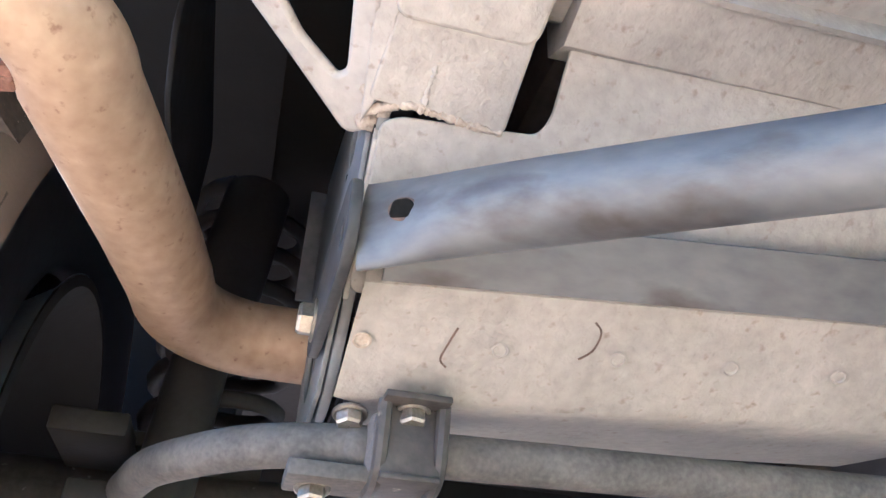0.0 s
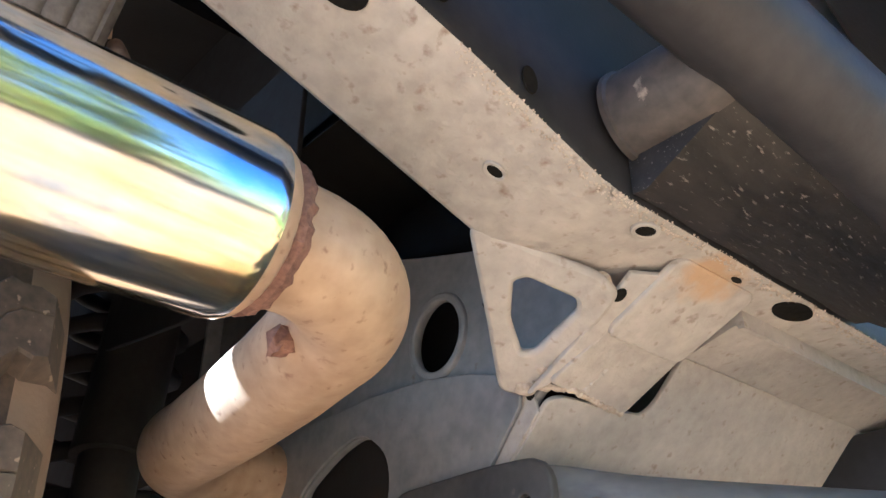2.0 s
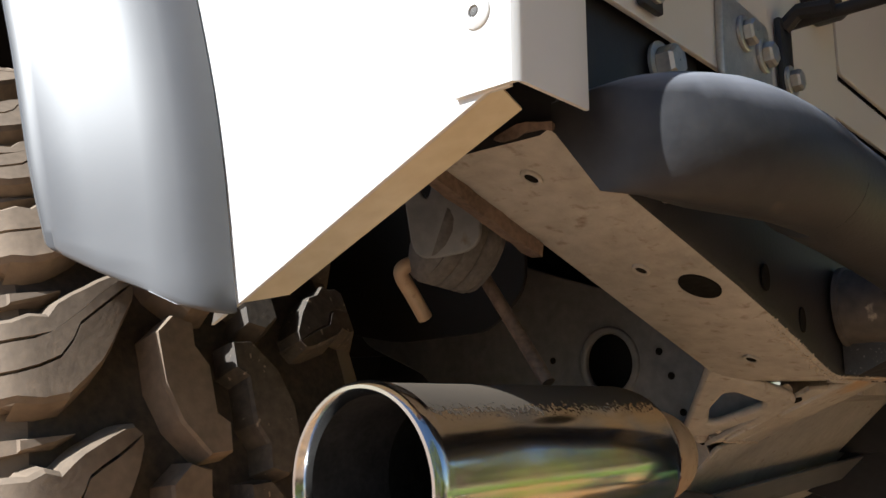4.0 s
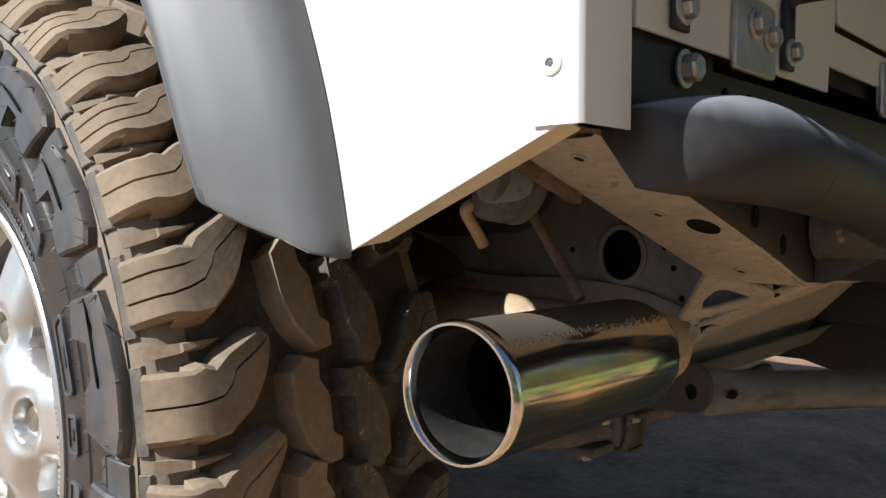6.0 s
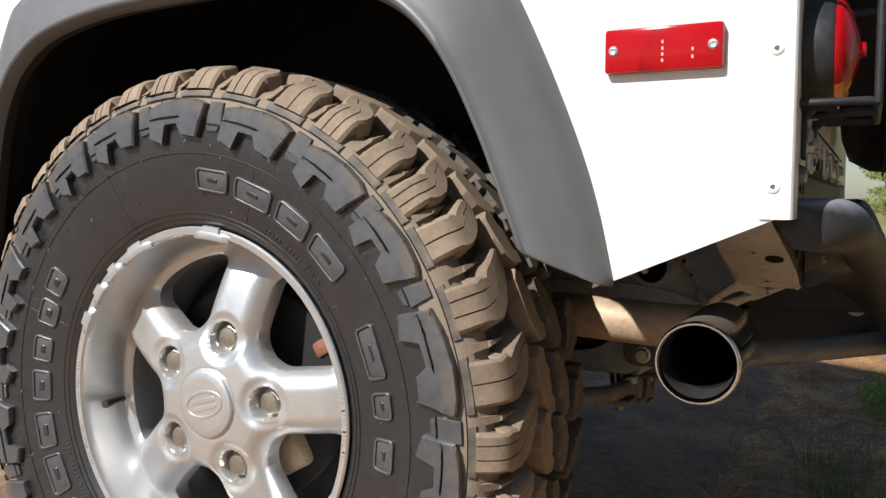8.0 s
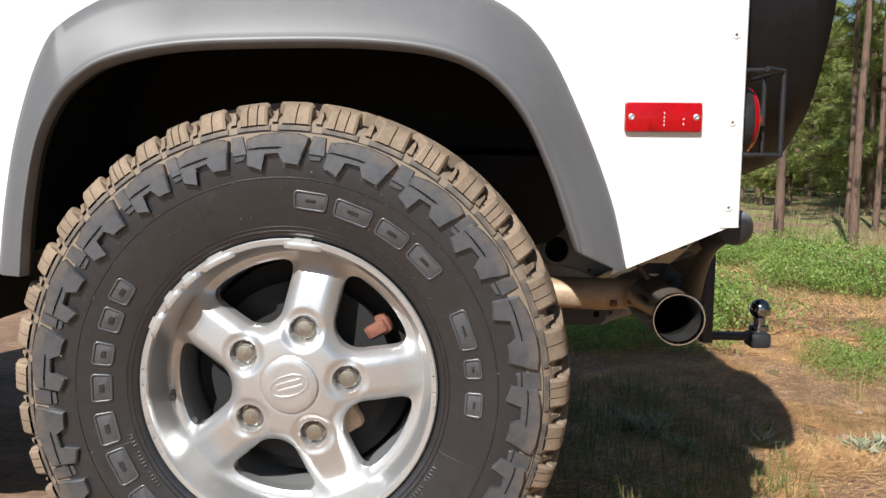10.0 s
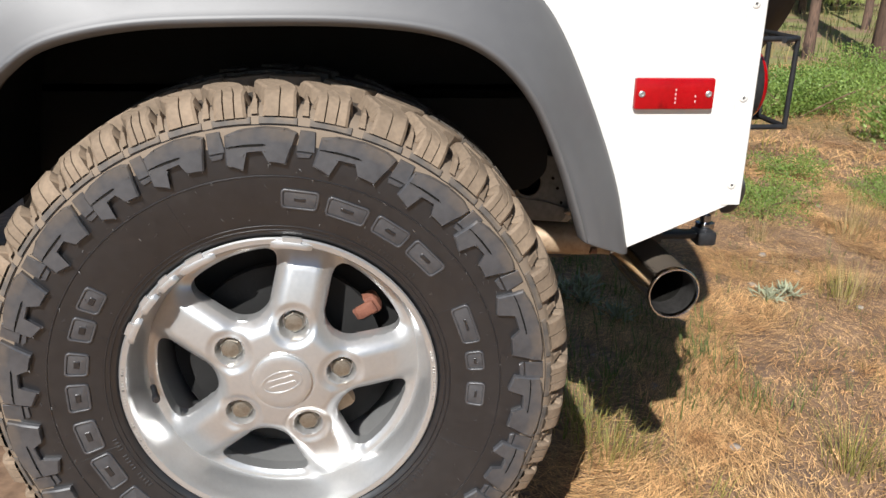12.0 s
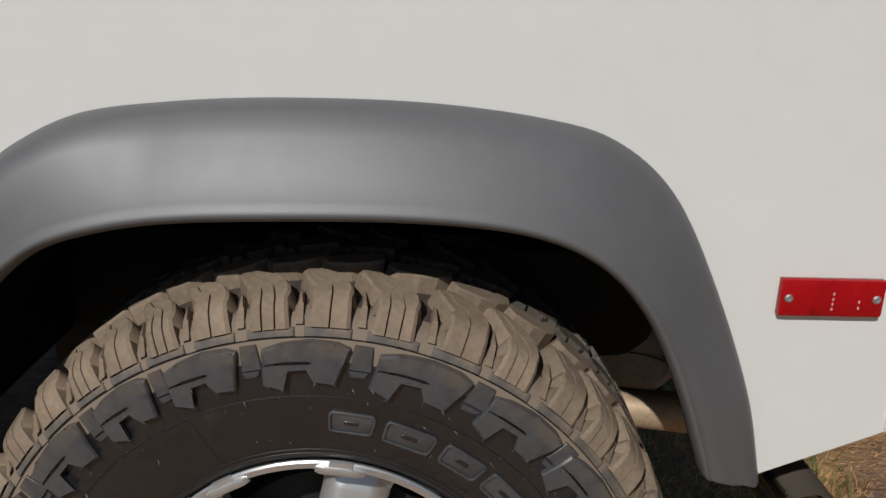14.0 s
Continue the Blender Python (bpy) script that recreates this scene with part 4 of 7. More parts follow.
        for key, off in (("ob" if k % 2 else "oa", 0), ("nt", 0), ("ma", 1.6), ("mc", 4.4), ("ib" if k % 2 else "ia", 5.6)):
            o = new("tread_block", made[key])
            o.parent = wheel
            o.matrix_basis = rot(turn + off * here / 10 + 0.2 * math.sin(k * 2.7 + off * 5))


def wall_shape(loops, lift, name, material, sub=3):
    """Raised shape on the sidewall: loops of (degrees, radius)."""
    bm = bmesh.new()
    for lp in loops:
        dense = []
        for i, (a, r) in enumerate(lp):
            b, s = lp[(i + 1) % len(lp)]
            for k in range(sub):
                dense.append((a + (b - a) * k / sub, r + (s - r) * k / sub))
        ca, cr = sum(p[0] for p in dense) / len(dense), sum(p[1] for p in dense) / len(dense)

        def at(a, r, up):
            q = radians(a)
            return Vector((math.sin(q) * r, wall_y(r) - up, math.cos(q) * r))

        lo = [bm.verts.new(at(a, r, -0.003)) for a, r in dense]
        mi = [bm.verts.new(at(a, r, lift * 0.75)) for a, r in dense]
        k = 2.6 if lift > 0.005 else 1.0
        hi = [bm.verts.new(at(a + (0.12 if a < ca else -0.12) * k, r + (0.0005 if r < cr else -0.0005) * k, lift)) for a, r in dense]
        n = len(dense)
        for p, q in ((lo, mi), (mi, hi)):
            for i in range(n):
                bm.faces.new((p[i], p[(i + 1) % n], q[(i + 1) % n], q[i]))
        bm.faces.new(hi)
    return mesh_of(name, bm, material, angle=30)


def wall_band(outer, inner, lift, name, material):
    """Raised outline on the sidewall between two loops of (degrees, radius)."""
    bm = bmesh.new()
    at = lambda a, r, up: Vector((math.sin(radians(a)) * r, wall_y(r) - up, math.cos(radians(a)) * r))
    mix = lambda k: [(a + (c - a) * k, r + (q - r) * k) for (a, r), (c, q) in zip(outer, inner)]
    add_rings(bm, [[at(a, r, up) for a, r in mix(k)] for k, up in ((0, -0.002), (0.12, lift * 0.8), (0.35, lift), (0.65, lift), (0.88, lift * 0.8), (1, -0.002))])
    return mesh_of(name, bm, material, angle=40)


def soft_box(a0, a1, r0, r1, ca=1.2, cr=0.006, n=4):
    """Rounded rectangle in (degrees, radius)."""
    out = []
    for x, y, q in ((a1 - ca, r1 - cr, 0), (a0 + ca, r1 - cr, 1), (a0 + ca, r0 + cr, 2), (a1 - ca, r0 + cr, 3)):
        for k in range(n + 1):
            b = math.pi / 2 * (q + k / n)
            out.append((x + ca * math.cos(b), y + cr * math.sin(b)))
    return out


def build_sidewall():
    # hooked lugs, each under a pair of shoulder blocks
    hook = [(-6.2, 0.3590), (-3.0, 0.3640), (2.0, 0.3665), (6.5, 0.3650), (8.5, 0.3610), (8.0, 0.3490), (6.5, 0.3215), (2.7, 0.3235), (1.5, 0.3370), (-2.4, 0.3358), (-3.7, 0.3140), (-7.1, 0.3225), (-6.5, 0.3430)]
    # the cut is a raised dark strip, a slit's shade as colour
    cut = [(-6.4, 0.3440), (-3.0, 0.3470), (1.6, 0.3470), (2.4, 0.3440), (2.0, 0.3440), (1.2, 0.3462), (-3.0, 0.3460), (-6.4, 0.3430)]
    step = [(8.6, 0.3385), (12.6, 0.3385), (12.2, 0.3640), (9.1, 0.3640)]
    rib = [(8.9, 0.3300), (11.6, 0.3310), (12.0, 0.3365), (8.5, 0.3365)]
    pad = [(-0.40, 0.3695), (0.40, 0.3695), (0.40, 0.3770), (-0.40, 0.3770)]
    made = {}

    def shape(name, loop, lift, material, k, sub=3):
        key = (name, round(k, 2))
        if key not in made:
            made[key] = wall_shape([[(a * k, r) for a, r in loop]], lift, name, material, sub)
        return made[key]

    rnd = random.Random(4)
    hairs = []
    for k in range(0, len(TURNS), 2):
        span = (PITCHES[k - 1] + PITCHES[k] * 2 + PITCHES[k + 1]) / 2
        size = round(span / 18.6 * 20) / 20
        turn = (TURNS[k] + TURNS[k + 1]) / 2
        for name, loop, lift, material in (("side_lug", hook, 0.0080, LUGRUBBER), ("side_cut", cut, 0.0084, SOOTSHADE), ("side_step", step, 0.0030, LUGRUBBER), ("side_rib", rib, 0.0028, LUGRUBBER)):
            o = new(name, shape(name, loop, lift, material, size))
            o.parent = wheel
            o.matrix_basis = rot(turn)
        hairs += [(turn + a * size * 0.93, r, 0.0078) for a, r in hook] + [(turn + a * size, 0.334, 0.002) for a in (9.2, 11.4)]
    for k, turn in enumerate(TURNS):
        here = (PITCHES[k - 1] + PITCHES[k]) / 2
        o = new("side_pad", shape("side_pad", pad, 0.0026, DIRTWALL, round(here)))
        o.parent = wheel
        o.matrix_basis = rot(turn)
    # the maker's words stand as plain raised outlined plaques
    words = [(2.9, 13.0, 0.2605, 0.2880), (15.0, 26.6, 0.2590, 0.2870), (28.6, 39.0, 0.2590, 0.2870), (40.6, 52.0, 0.2590, 0.2870)]
    words += [(64.0, 76.6, 0.2570, 0.2835), (79.2, 85.6, 0.2570, 0.2835), (89.6, 97.4, 0.2570, 0.2835)]
    words += [(-63.0, -55.5, 0.2560, 0.2860), (-72.5, -65.0, 0.2530, 0.2840), (-83.5, -76.0, 0.2530, 0.2830), (-95.0, -86.0, 0.2530, 0.2830), (-108.6, -98.2, 0.2540, 0.2840), (-122.0, -110.4, 0.2540, 0.2840), (-135.0, -124.4, 0.2550, 0.2850)]
    words += [(-158.0, -148.5, 0.2550, 0.2850), (-170.0, -160.5, 0.2550, 0.2850), (-182.0, -172.5, 0.2550, 0.2850), (-194.0, -184.5, 0.2550, 0.2850)]
    for a0, a1, r0, r1 in words:
        rim = new("raised_plaque", wall_band(soft_box(a0, a1, r0, r1), soft_box(a0 + 0.75, a1 - 0.75, r0 + 0.0034, r1 - 0.0034, 0.7, 0.004), 0.0030, "raised_plaque", LUGRUBBER))
        rim.parent = wheel
        rim.matrix_basis = rot(0)
        m = (a0 + a1) / 2
        w = (a1 - a0) / 2
        for name, lp, lift, mt in (("plaque_face", soft_box(a0 + 0.75, a1 - 0.75, r0 + 0.0034, r1 - 0.0034, 0.7, 0.004), 0.0010, LUGRUBBER), ("plaque_slot", soft_box(m - w * 0.30, m + w * 0.30, r0 + 0.0115, r1 - 0.0115, 0.3, 0.001), 0.0022, RUBBER)):
            o = new(name, wall_shape([lp], lift, name, mt, 1))
            o.parent = wheel
            o.matrix_basis = rot(0)
    # short rubber hairs left by the mould: at the lugs' corners, in rings, and astray
    for k in range(64):
        hairs.append((k * 5.6 + rnd.uniform(-1, 1), 0.304 + rnd.uniform(-0.001, 0.001), 0.001))
    for k in range(48):
        hairs.append((k * 7.5 + rnd.uniform(-1, 1), rnd.choice((0.2450, 0.2920, 0.3160)), 0.0))
    for k in range(130):
        hairs.append((rnd.uniform(0, 360), rnd.uniform(0.24, 0.335), 0.0))
    bm = bmesh.new()
    for a, r, up in hairs:
        a = radians(a)
        p = Vector((math.sin(a) * r, wall_y(r) - up + 0.001, HUB.z + math.cos(a) * r))
        d = Vector((rnd.uniform(-1, 1), -rnd.uniform(0.5, 1.2), rnd.uniform(-1, 0.6))).normalized()
        w = 0.00062
        q = p + d * rnd.uniform(0.004, 0.009)
        u = d.orthogonal().normalized() * w
        v = d.cross(u).normalized() * w
        lo = [bm.verts.new(p + u), bm.verts.new(p + v), bm.verts.new(p - u - v)]
        hi = bm.verts.new(q)
        for i in range(3):
            bm.faces.new((lo[i], lo[(i + 1) % 3], hi))
    tagged(part("mould_hair", bm, WALLGREY, wheel, "fine rubber mould hairs", smooth=False), kind="stuff")
    # radial mould seams
    for a in (-25, 20, 64, 112, 160, 205, 250, 290):
        o = new("mould_seam", shape("mould_seam", [(-0.12, 0.2320), (0.12, 0.2320), (0.10, 0.3020), (-0.10, 0.3020)], 0.0006, RUBBER, 1.0, 6))
        o.parent = wheel
        o.matrix_basis = rot(a)
    # rows of small raised marks, too small to read
    mark = wall_shape([[(-0.32, 0.2385), (0.32, 0.2385), (0.32, 0.2445), (-0.32, 0.2445)]], 0.0010, "small_mark", RUBBER, 1)
    for a0, n in ((27, 17), (-128, 16), (118, 22)):
        for k in range(n):
            if k % 6 != 5:
                o = new("small_mark", mark)
                o.parent = wheel
                o.matrix_basis = rot(a0 + 1.35 * k)


build_tread()
build_sidewall()


# ---------------------------------------------------------------- exhaust
TIP_A, TIP_D = Vector((0.5720, 0.0463, 0.4985)), Vector((-0.026, 0.999, -0.004)).normalized()


def build_exhaust():
    bm = bmesh.new()
    prof = [(0.195, 0.0335), (0.05, 0.0336), (0.014, 0.0338), (0.007, 0.0344), (0.0025, 0.0355), (0.0002, 0.0370), (0.0002, 0.0384), (0.0018, 0.0396), (0.0045, 0.0402), (0.0075, 0.0400), (0.011, 0.0392), (0.06, 0.0389), (0.13, 0.0387), (0.186, 0.0385),
            (0.192, 0.0376), (0.197, 0.0350), (0.2005, 0.0310), (0.202, 0.0260)]
    vs = lathe(bm, prof, TIP_A, TIP_D, 72)
    for f in bm.faces:
        c = f.calc_center_median()
        d = (c - TIP_A).dot(TIP_D)
        if d < 0.010:
            f.material_index = 3
        r = ((c - TIP_A) - TIP_D * d).length
        if 0.005 < d < 0.196 and r < 0.0352:
            f.material_index = 1 if d > 0.05 else 4
        elif d > 0.1935:
            f.material_index = 2
    lathe(bm, [(0.19, 0.035), (0.19, 0.0005)], TIP_A, TIP_D, 40, mi=1)
    ex = part("exhaust", bm, (CHROME, SOOTSHADE, PIPE, RIMCHROME, GREYSOOT), vehicle, "polished stainless exhaust tip on a tarnished pipe", angle=50)
    # weld bead, uneven
    bm = bmesh.new()
    rnd = random.Random(2)
    end = TIP_A + TIP_D * 0.2025
    u = TIP_D.orthogonal().normalized()
    w = TIP_D.cross(u)
    rings = []
    for k in range(64):
        a = 2 * math.pi * k / 64
        rad = u * math.cos(a) + w * math.sin(a)
        c = end + rad * (0.0275 + rnd.uniform(-0.0006, 0.0006)) + TIP_D * rnd.uniform(-0.0012, 0.0012)
        t = 0.0042 + 0.0012 * abs(math.sin(k * 1.3)) + rnd.uniform(0, 0.0006)
        rings.append([c + (rad * math.cos(b) + TIP_D * math.sin(b)) * t for b in [2 * math.pi * j / 8 for j in range(8)]])
    rings.append(rings[0])
    add_rings(bm, rings)
    bmesh.ops.remove_doubles(bm, verts=bm.verts, dist=1e-6)
    part("weld_bead", bm, WELD, ex, "rust-brown weld bead")
    # pipe: out of the weld, round the elbow, forward, then across
    p0 = end - TIP_D * 0.004
    path = [p0, p0 + TIP_D * 0.01]
    c = Vector((0.5125, 0.264, 0.4975))
    for k in range(1, 15):
        a = radians(94 * k / 14)
        path.append(Vector((c.x + 0.054 * math.cos(a), c.y + 0.054 * math.sin(a), 0.4975 - 0.006 * k / 14)))
    path += [Vector((0.46, 0.328, 0.491)), Vector((0.38, 0.343, 0.492)), Vector((0.317, 0.353, 0.493))]
    c2 = Vector((0.297, 0.425, 0.491))
    for k in range(0, 13):
        a = radians(-90 - 90 * k / 12)
        path.append(Vector((c2.x + 0.07 * math.cos(a), c2.y + 0.07 * math.sin(a), 0.493 + 0.002 * k / 12)))
    path += [Vector((0.227, 0.465, 0.495)), Vector((0.227, 0.62, 0.495))]
    # the elbow is drawn a little thinner than the pipe that follows it
    bm = bmesh.new()
    tube(bm, path, 0.0268, 40, radii=[0.0268 + 0.0024 * min(1.0, max(0.0, (k - 9) / 8)) for k in range(len(path))])
    part("pipe", bm, PIPE, ex, "bent tan tarnished exhaust pipe")
    # rusty hanger stub welded inside the elbow
    bm = bmesh.new()
    add_box(bm, 0.511, 0.523, 0.285, 0.297, 0.474, 0.486, bevel=0.003, m=None)
    for v in bm.verts:
        v.co += Vector((rnd.uniform(-1, 1), rnd.uniform(-1, 1), rnd.uniform(-1, 1))) * 0.0022
    part("hanger_stub", bm, WELD, ex, "rusty hanger stub")


build_exhaust()


# ---------------------------------------------------------------- frame
def build_crossmember():
    """Box section across the rear; its lower side rises towards the ends."""
    def low(y):
        y = y if y < MID else 2 * MID - y
        return 0.6385 - 0.332 * (y - 0.088) if y < 0.385 else 0.540
    ys = [0.0965, 0.12, 0.16, 0.20, 0.25, 0.30, 0.35, 0.375, 0.395, 0.45, 0.52, 0.60, 0.70, MID]
    ys += [2 * MID - y for y in reversed(ys[:-1])]
    front, back, top = 0.561, 0.6395, 0.683
    bm = bmesh.new()
    rings = []
    for y in ys:
        z = low(y)
        e = back - 0.011 * max(0.0, (0.28 - min(y, 2 * MID - y)) / 0.1835)
        rings.append([Vector((front, y, z + 0.003)), Vector((front + 0.004, y, z)), Vector((e - 0.006, y, z)), Vector((e - 0.0015, y, z + 0.002)), Vector((e, y, z + 0.006)), Vector((back, y, top)), Vector((front, y, top))])
    vs = add_rings(bm, rings, cap0=True, cap1=True)
    bm.normal_update()
    for f in bm.faces:
        c = f.calc_center_median()
        f.material_index = 1 if abs(c.z - low(c.y)) < 0.0035 and c.x < back - 0.003 else 0
    ob = part("rear_crossmember", bm, (BLACK, RUSTYDUST), vehicle, "black steel crossmember with a dust-caked underside", angle=30)
    # holes: dark discs laid on the sheet, the shade inside them painted
    slope = Vector((0, 1, -0.332)).normalized()
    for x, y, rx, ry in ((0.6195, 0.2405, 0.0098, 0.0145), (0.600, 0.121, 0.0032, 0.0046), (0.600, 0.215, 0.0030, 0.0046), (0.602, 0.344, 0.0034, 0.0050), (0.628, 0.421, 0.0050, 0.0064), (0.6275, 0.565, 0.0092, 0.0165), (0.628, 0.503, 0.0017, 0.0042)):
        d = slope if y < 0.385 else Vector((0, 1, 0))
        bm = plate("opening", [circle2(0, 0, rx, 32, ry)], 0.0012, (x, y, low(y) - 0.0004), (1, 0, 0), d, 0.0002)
        part("opening", bm, SOOTSHADE, ob, "dark disc painting the shade in a drilled opening")
        if rx < 0.009 and y < 0.45:
            bm = plate("rim", [circle2(0, 0, rx * 1.22, 28, ry * 1.22), circle2(0, 0, rx, 28, ry)], 0.0022, (x, y, low(y) - 0.0006), (1, 0, 0), d, 0.0005)
            part("opening_rim", bm, DUSTY, ob)
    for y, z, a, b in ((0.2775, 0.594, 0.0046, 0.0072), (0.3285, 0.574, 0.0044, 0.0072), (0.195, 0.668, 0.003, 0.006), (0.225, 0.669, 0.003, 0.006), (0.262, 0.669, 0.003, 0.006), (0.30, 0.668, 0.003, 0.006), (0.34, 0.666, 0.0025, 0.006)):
        part("opening", plate("opening", [circle2(0, 0, a, 28, b)], 0.0012, (back + 0.0004, y, z), (0, 1, 0), (0, 0, 1), 0.0002), SOOTSHADE, ob, "dark disc painting the shade in a drilled opening")
    # crusted dirt along the lower rear edge
    rnd = random.Random(8)
    bm = bmesh.new()
    y = 0.29
    while y < 0.70:
        z = low(y)
        s = rnd.uniform(0.0004, 0.0012)
        x = back - 0.0015 - abs(rnd.gauss(0, 0.0030))
        vs = [bm.verts.new((x + s * a, y + s * b, z + (0.0035 if x > back - 0.004 else 0) * (x - back + 0.006) / 0.006 + s * c)) for a, b, c in ((1, 0, 0), (-1, 0.3, 0), (0, 1, 0), (0, -1, 0.2), (0, 0, 0.8), (0.1, 0, -0.8))]
        for i, j, k in ((0, 2, 4), (2, 1, 4), (1, 3, 4), (3, 0, 4), (2, 0, 5), (1, 2, 5), (3, 1, 5), (0, 3, 5)):
            bm.faces.new((vs[i], vs[j], vs[k]))
        y += rnd.uniform(0.0001, 0.0006)
    tagged(part("dirt_crust", bm, CRUST, ob, "crusted pale dirt grains along the edge", smooth=False), kind="stuff")
    # rusty angle at the outer end of the front edge
    bm = bmesh.new()
    a, b = Vector((front, 0.0965, low(0.0965))), Vector((front, 0.178, low(0.178)))
    sec = [Vector((0.004, 0, 0.003)), Vector((-0.003, 0, 0.003)), Vector((-0.004, 0, -0.0070)), Vector((0.004, 0, -0.0075))]
    add_rings(bm, [[p + s + Vector((rnd.uniform(-1, 1), 0, rnd.uniform(-1, 1))) * 0.0008 for s in sec] for p in [a.lerp(b, k / 10) for k in range(11)]], cap0=True, cap1=True)
    part("rusty_edge", bm, RUST, ob, "rusty steel edge strip")
    # torn flange at the outer end
    bm = bmesh.new()
    add_rings(bm, [[Vector((0.570 + 0.006 * k, 0.0945, 0.637 + 0.0015 * math.sin(k * 1.7))), Vector((0.571 + 0.006 * k, 0.0935 - 0.001 * math.sin(k * 0.9), 0.6405 + 0.0015 * math.sin(k * 1.1))), Vector((0.570 + 0.006 * k, 0.098, 0.638))] for k in range(5, 11)], cap0=True, cap1=True)
    part("torn_flange", bm, RUST, ob)
    return ob


cross = build_crossmember()


def build_bumper():
    ys = [0.195 + 0.02 * k for k in range(27)]
    path = [Vector((0.6887 + 0.0404 * (y - 0.12) + 0.1526 * (y - 0.12) ** 2, y, 0.6257 + 0.003 * (y - 0.12) - 0.5252 * (y - 0.12) ** 2)) for y in ys]
    e = path[-1]
    path += [e + Vector((0.003, 0.02, -0.010)), e + Vector((0.005, 0.045, -0.018)), e + Vector((0.006, 0.09, -0.022)), Vector((e.x + 0.007, MID, e.z - 0.023))]
    path = path + [Vector((p.x, 2 * MID - p.y, p.z)) for p in reversed(path[:-1])]
    bm = bmesh.new()
    tube(bm, path, 0.0252, 36)
    ob = part("tubular_bumper", bm, BUMPER, vehicle, "black powder-coated tubular rear bumper", angle=60)
    # ends blended back to the crossmember
    for side in (1, -1):
        rings = []
        for y in (0.096, 0.0965, 0.098, 0.101, 0.105, 0.111, 0.118, 0.126, 0.136, 0.146, 0.156, 0.166, 0.176, 0.186, 0.196, 0.206, 0.220, 0.235, 0.250, 0.265, 0.280):
            u = min(1.0, (y - 0.096) / 0.092)
            k = math.sqrt(max(0.0, 1 - (1 - u) ** 2))
            tx, tz = 0.6887 + 0.0404 * (y - 0.12) + 0.1526 * (y - 0.12) ** 2, 0.6257 + 0.003 * (y - 0.12) - 0.5252 * (y - 0.12) ** 2
            low = 0.6395 - 0.332 * (y - 0.088)
            hi, lo = tz + 0.0253 + 0.0075 * min(1.0, max(0.0, (0.200 - y) / 0.06)) - 0.010 * (1 - k), tz - 0.0253 + 0.008 * (1 - k)
            cx = 0.650 + (tx - 0.003 * (1 - u) - 0.650) * k
            thin = 0.0015 * max(0.0, (y - 0.206) / 0.074)
            rx, rz, cz = 0.005 + 0.0203 * k - thin, (hi - lo) / 2 - thin, (hi + lo) / 2
            v = max(0.0, (y - 0.112) / 0.052)
            x0 = 0.6398 - 0.011 * max(0.0, (0.28 - y) / 0.1835)
            xi = x0 + (tx - x0) * min(1.0, v) ** 1.8
            zi = low + (tz - 0.0235 - low) * min(1.0, v)
            ring = [Vector((xi, y, zi))] + [Vector((cx + rx * math.sin(a), y, cz - rz * math.cos(a))) for a in [math.pi * q / 16 for q in range(17)]] + [Vector((xi, y, hi - 0.001))]
            rings.append(ring if side > 0 else [Vector((p.x, 2 * MID - p.y, p.z)) for p in ring])
        bm = bmesh.new()
        add_rings(bm, rings, cap0=True, cap1=True)
        part("bumper_end", bm, BUMPER, ob, angle=75)
    # stubs that carry it
    for s in (1, -1):
        y = 0.398 if s > 0 else 2 * MID - 0.398
        bm = bmesh.new()
        lathe(bm, [(0, 0.0255), (0.003, 0.0255), (0.004, 0.0238), (0.046, 0.0232), (0.058, 0.018), (0.058, 0.001)], (0.6425, y, 0.586), (1, 0, 0), 40)
        part("bumper_stub", bm, BLACKDUST, ob, "short round tube stub")
    bm = bmesh.new()
    add_box(bm, 0.640, 0.6435, 0.098, 0.200, 0.645, 0.700, bevel=0.001)
    part("mounting_plate", bm, BLACK, ob, "black mounting plate")
    for y, z in ((0.157, 0.681),):
        bm = bmesh.new()
        hex_bolt(bm, (0.6455, y, z - 0.004), (1, 0, 0), 0.0080, 0.009, 0.0110)
        part("bolt", bm, STEEL, ob, "zinc bolt with washer", angle=25)
    bm = bmesh.new()
    hex_bolt(bm, (0.686, 0.437, 0.5745), (0.3, 0, -1), 0.0055, 0.006, 0.008)
    part("bolt", bm, NUT, ob, "worn small bolt", angle=25)
    bm = bmesh.new()
    hex_bolt(bm, (0.6440, 0.158, 0.6225), (1, 0, 0), 0.0060, 0.005, 0.008)
    part("bolt", bm, NUT, ob, "worn small bolt", angle=25)
    # sheet that closes the middle under the tube
    bm = bmesh.new()
    rows = []
    for k in range(10):
        y = 0.395 + 0.025 * k
        tx, tz = 0.6887 + 0.0404 * (y - 0.12) + 0.1526 * (y - 0.12) ** 2, 0.6257 + 0.003 * (y - 0.12) - 0.5252 * (y - 0.12) ** 2
        z0 = 0.5435 + 0.0008 * math.sin(k * 2.1)
        rows.append([Vector((0.6405, y, z0)), Vector((0.648, y, z0 - 0.001 + 0.0006 * math.sin(k * 1.3))), Vector((tx - 0.014, y, tz - 0.019)), Vector((tx - 0.010, y, tz)), Vector((0.6405, y, z0 + 0.03))])
    add_rings(bm, rows, cap0=True, cap1=True)
    part("gusset_plate", bm, SCRATCHED, ob, "scratched dusty black gusset")


build_bumper()


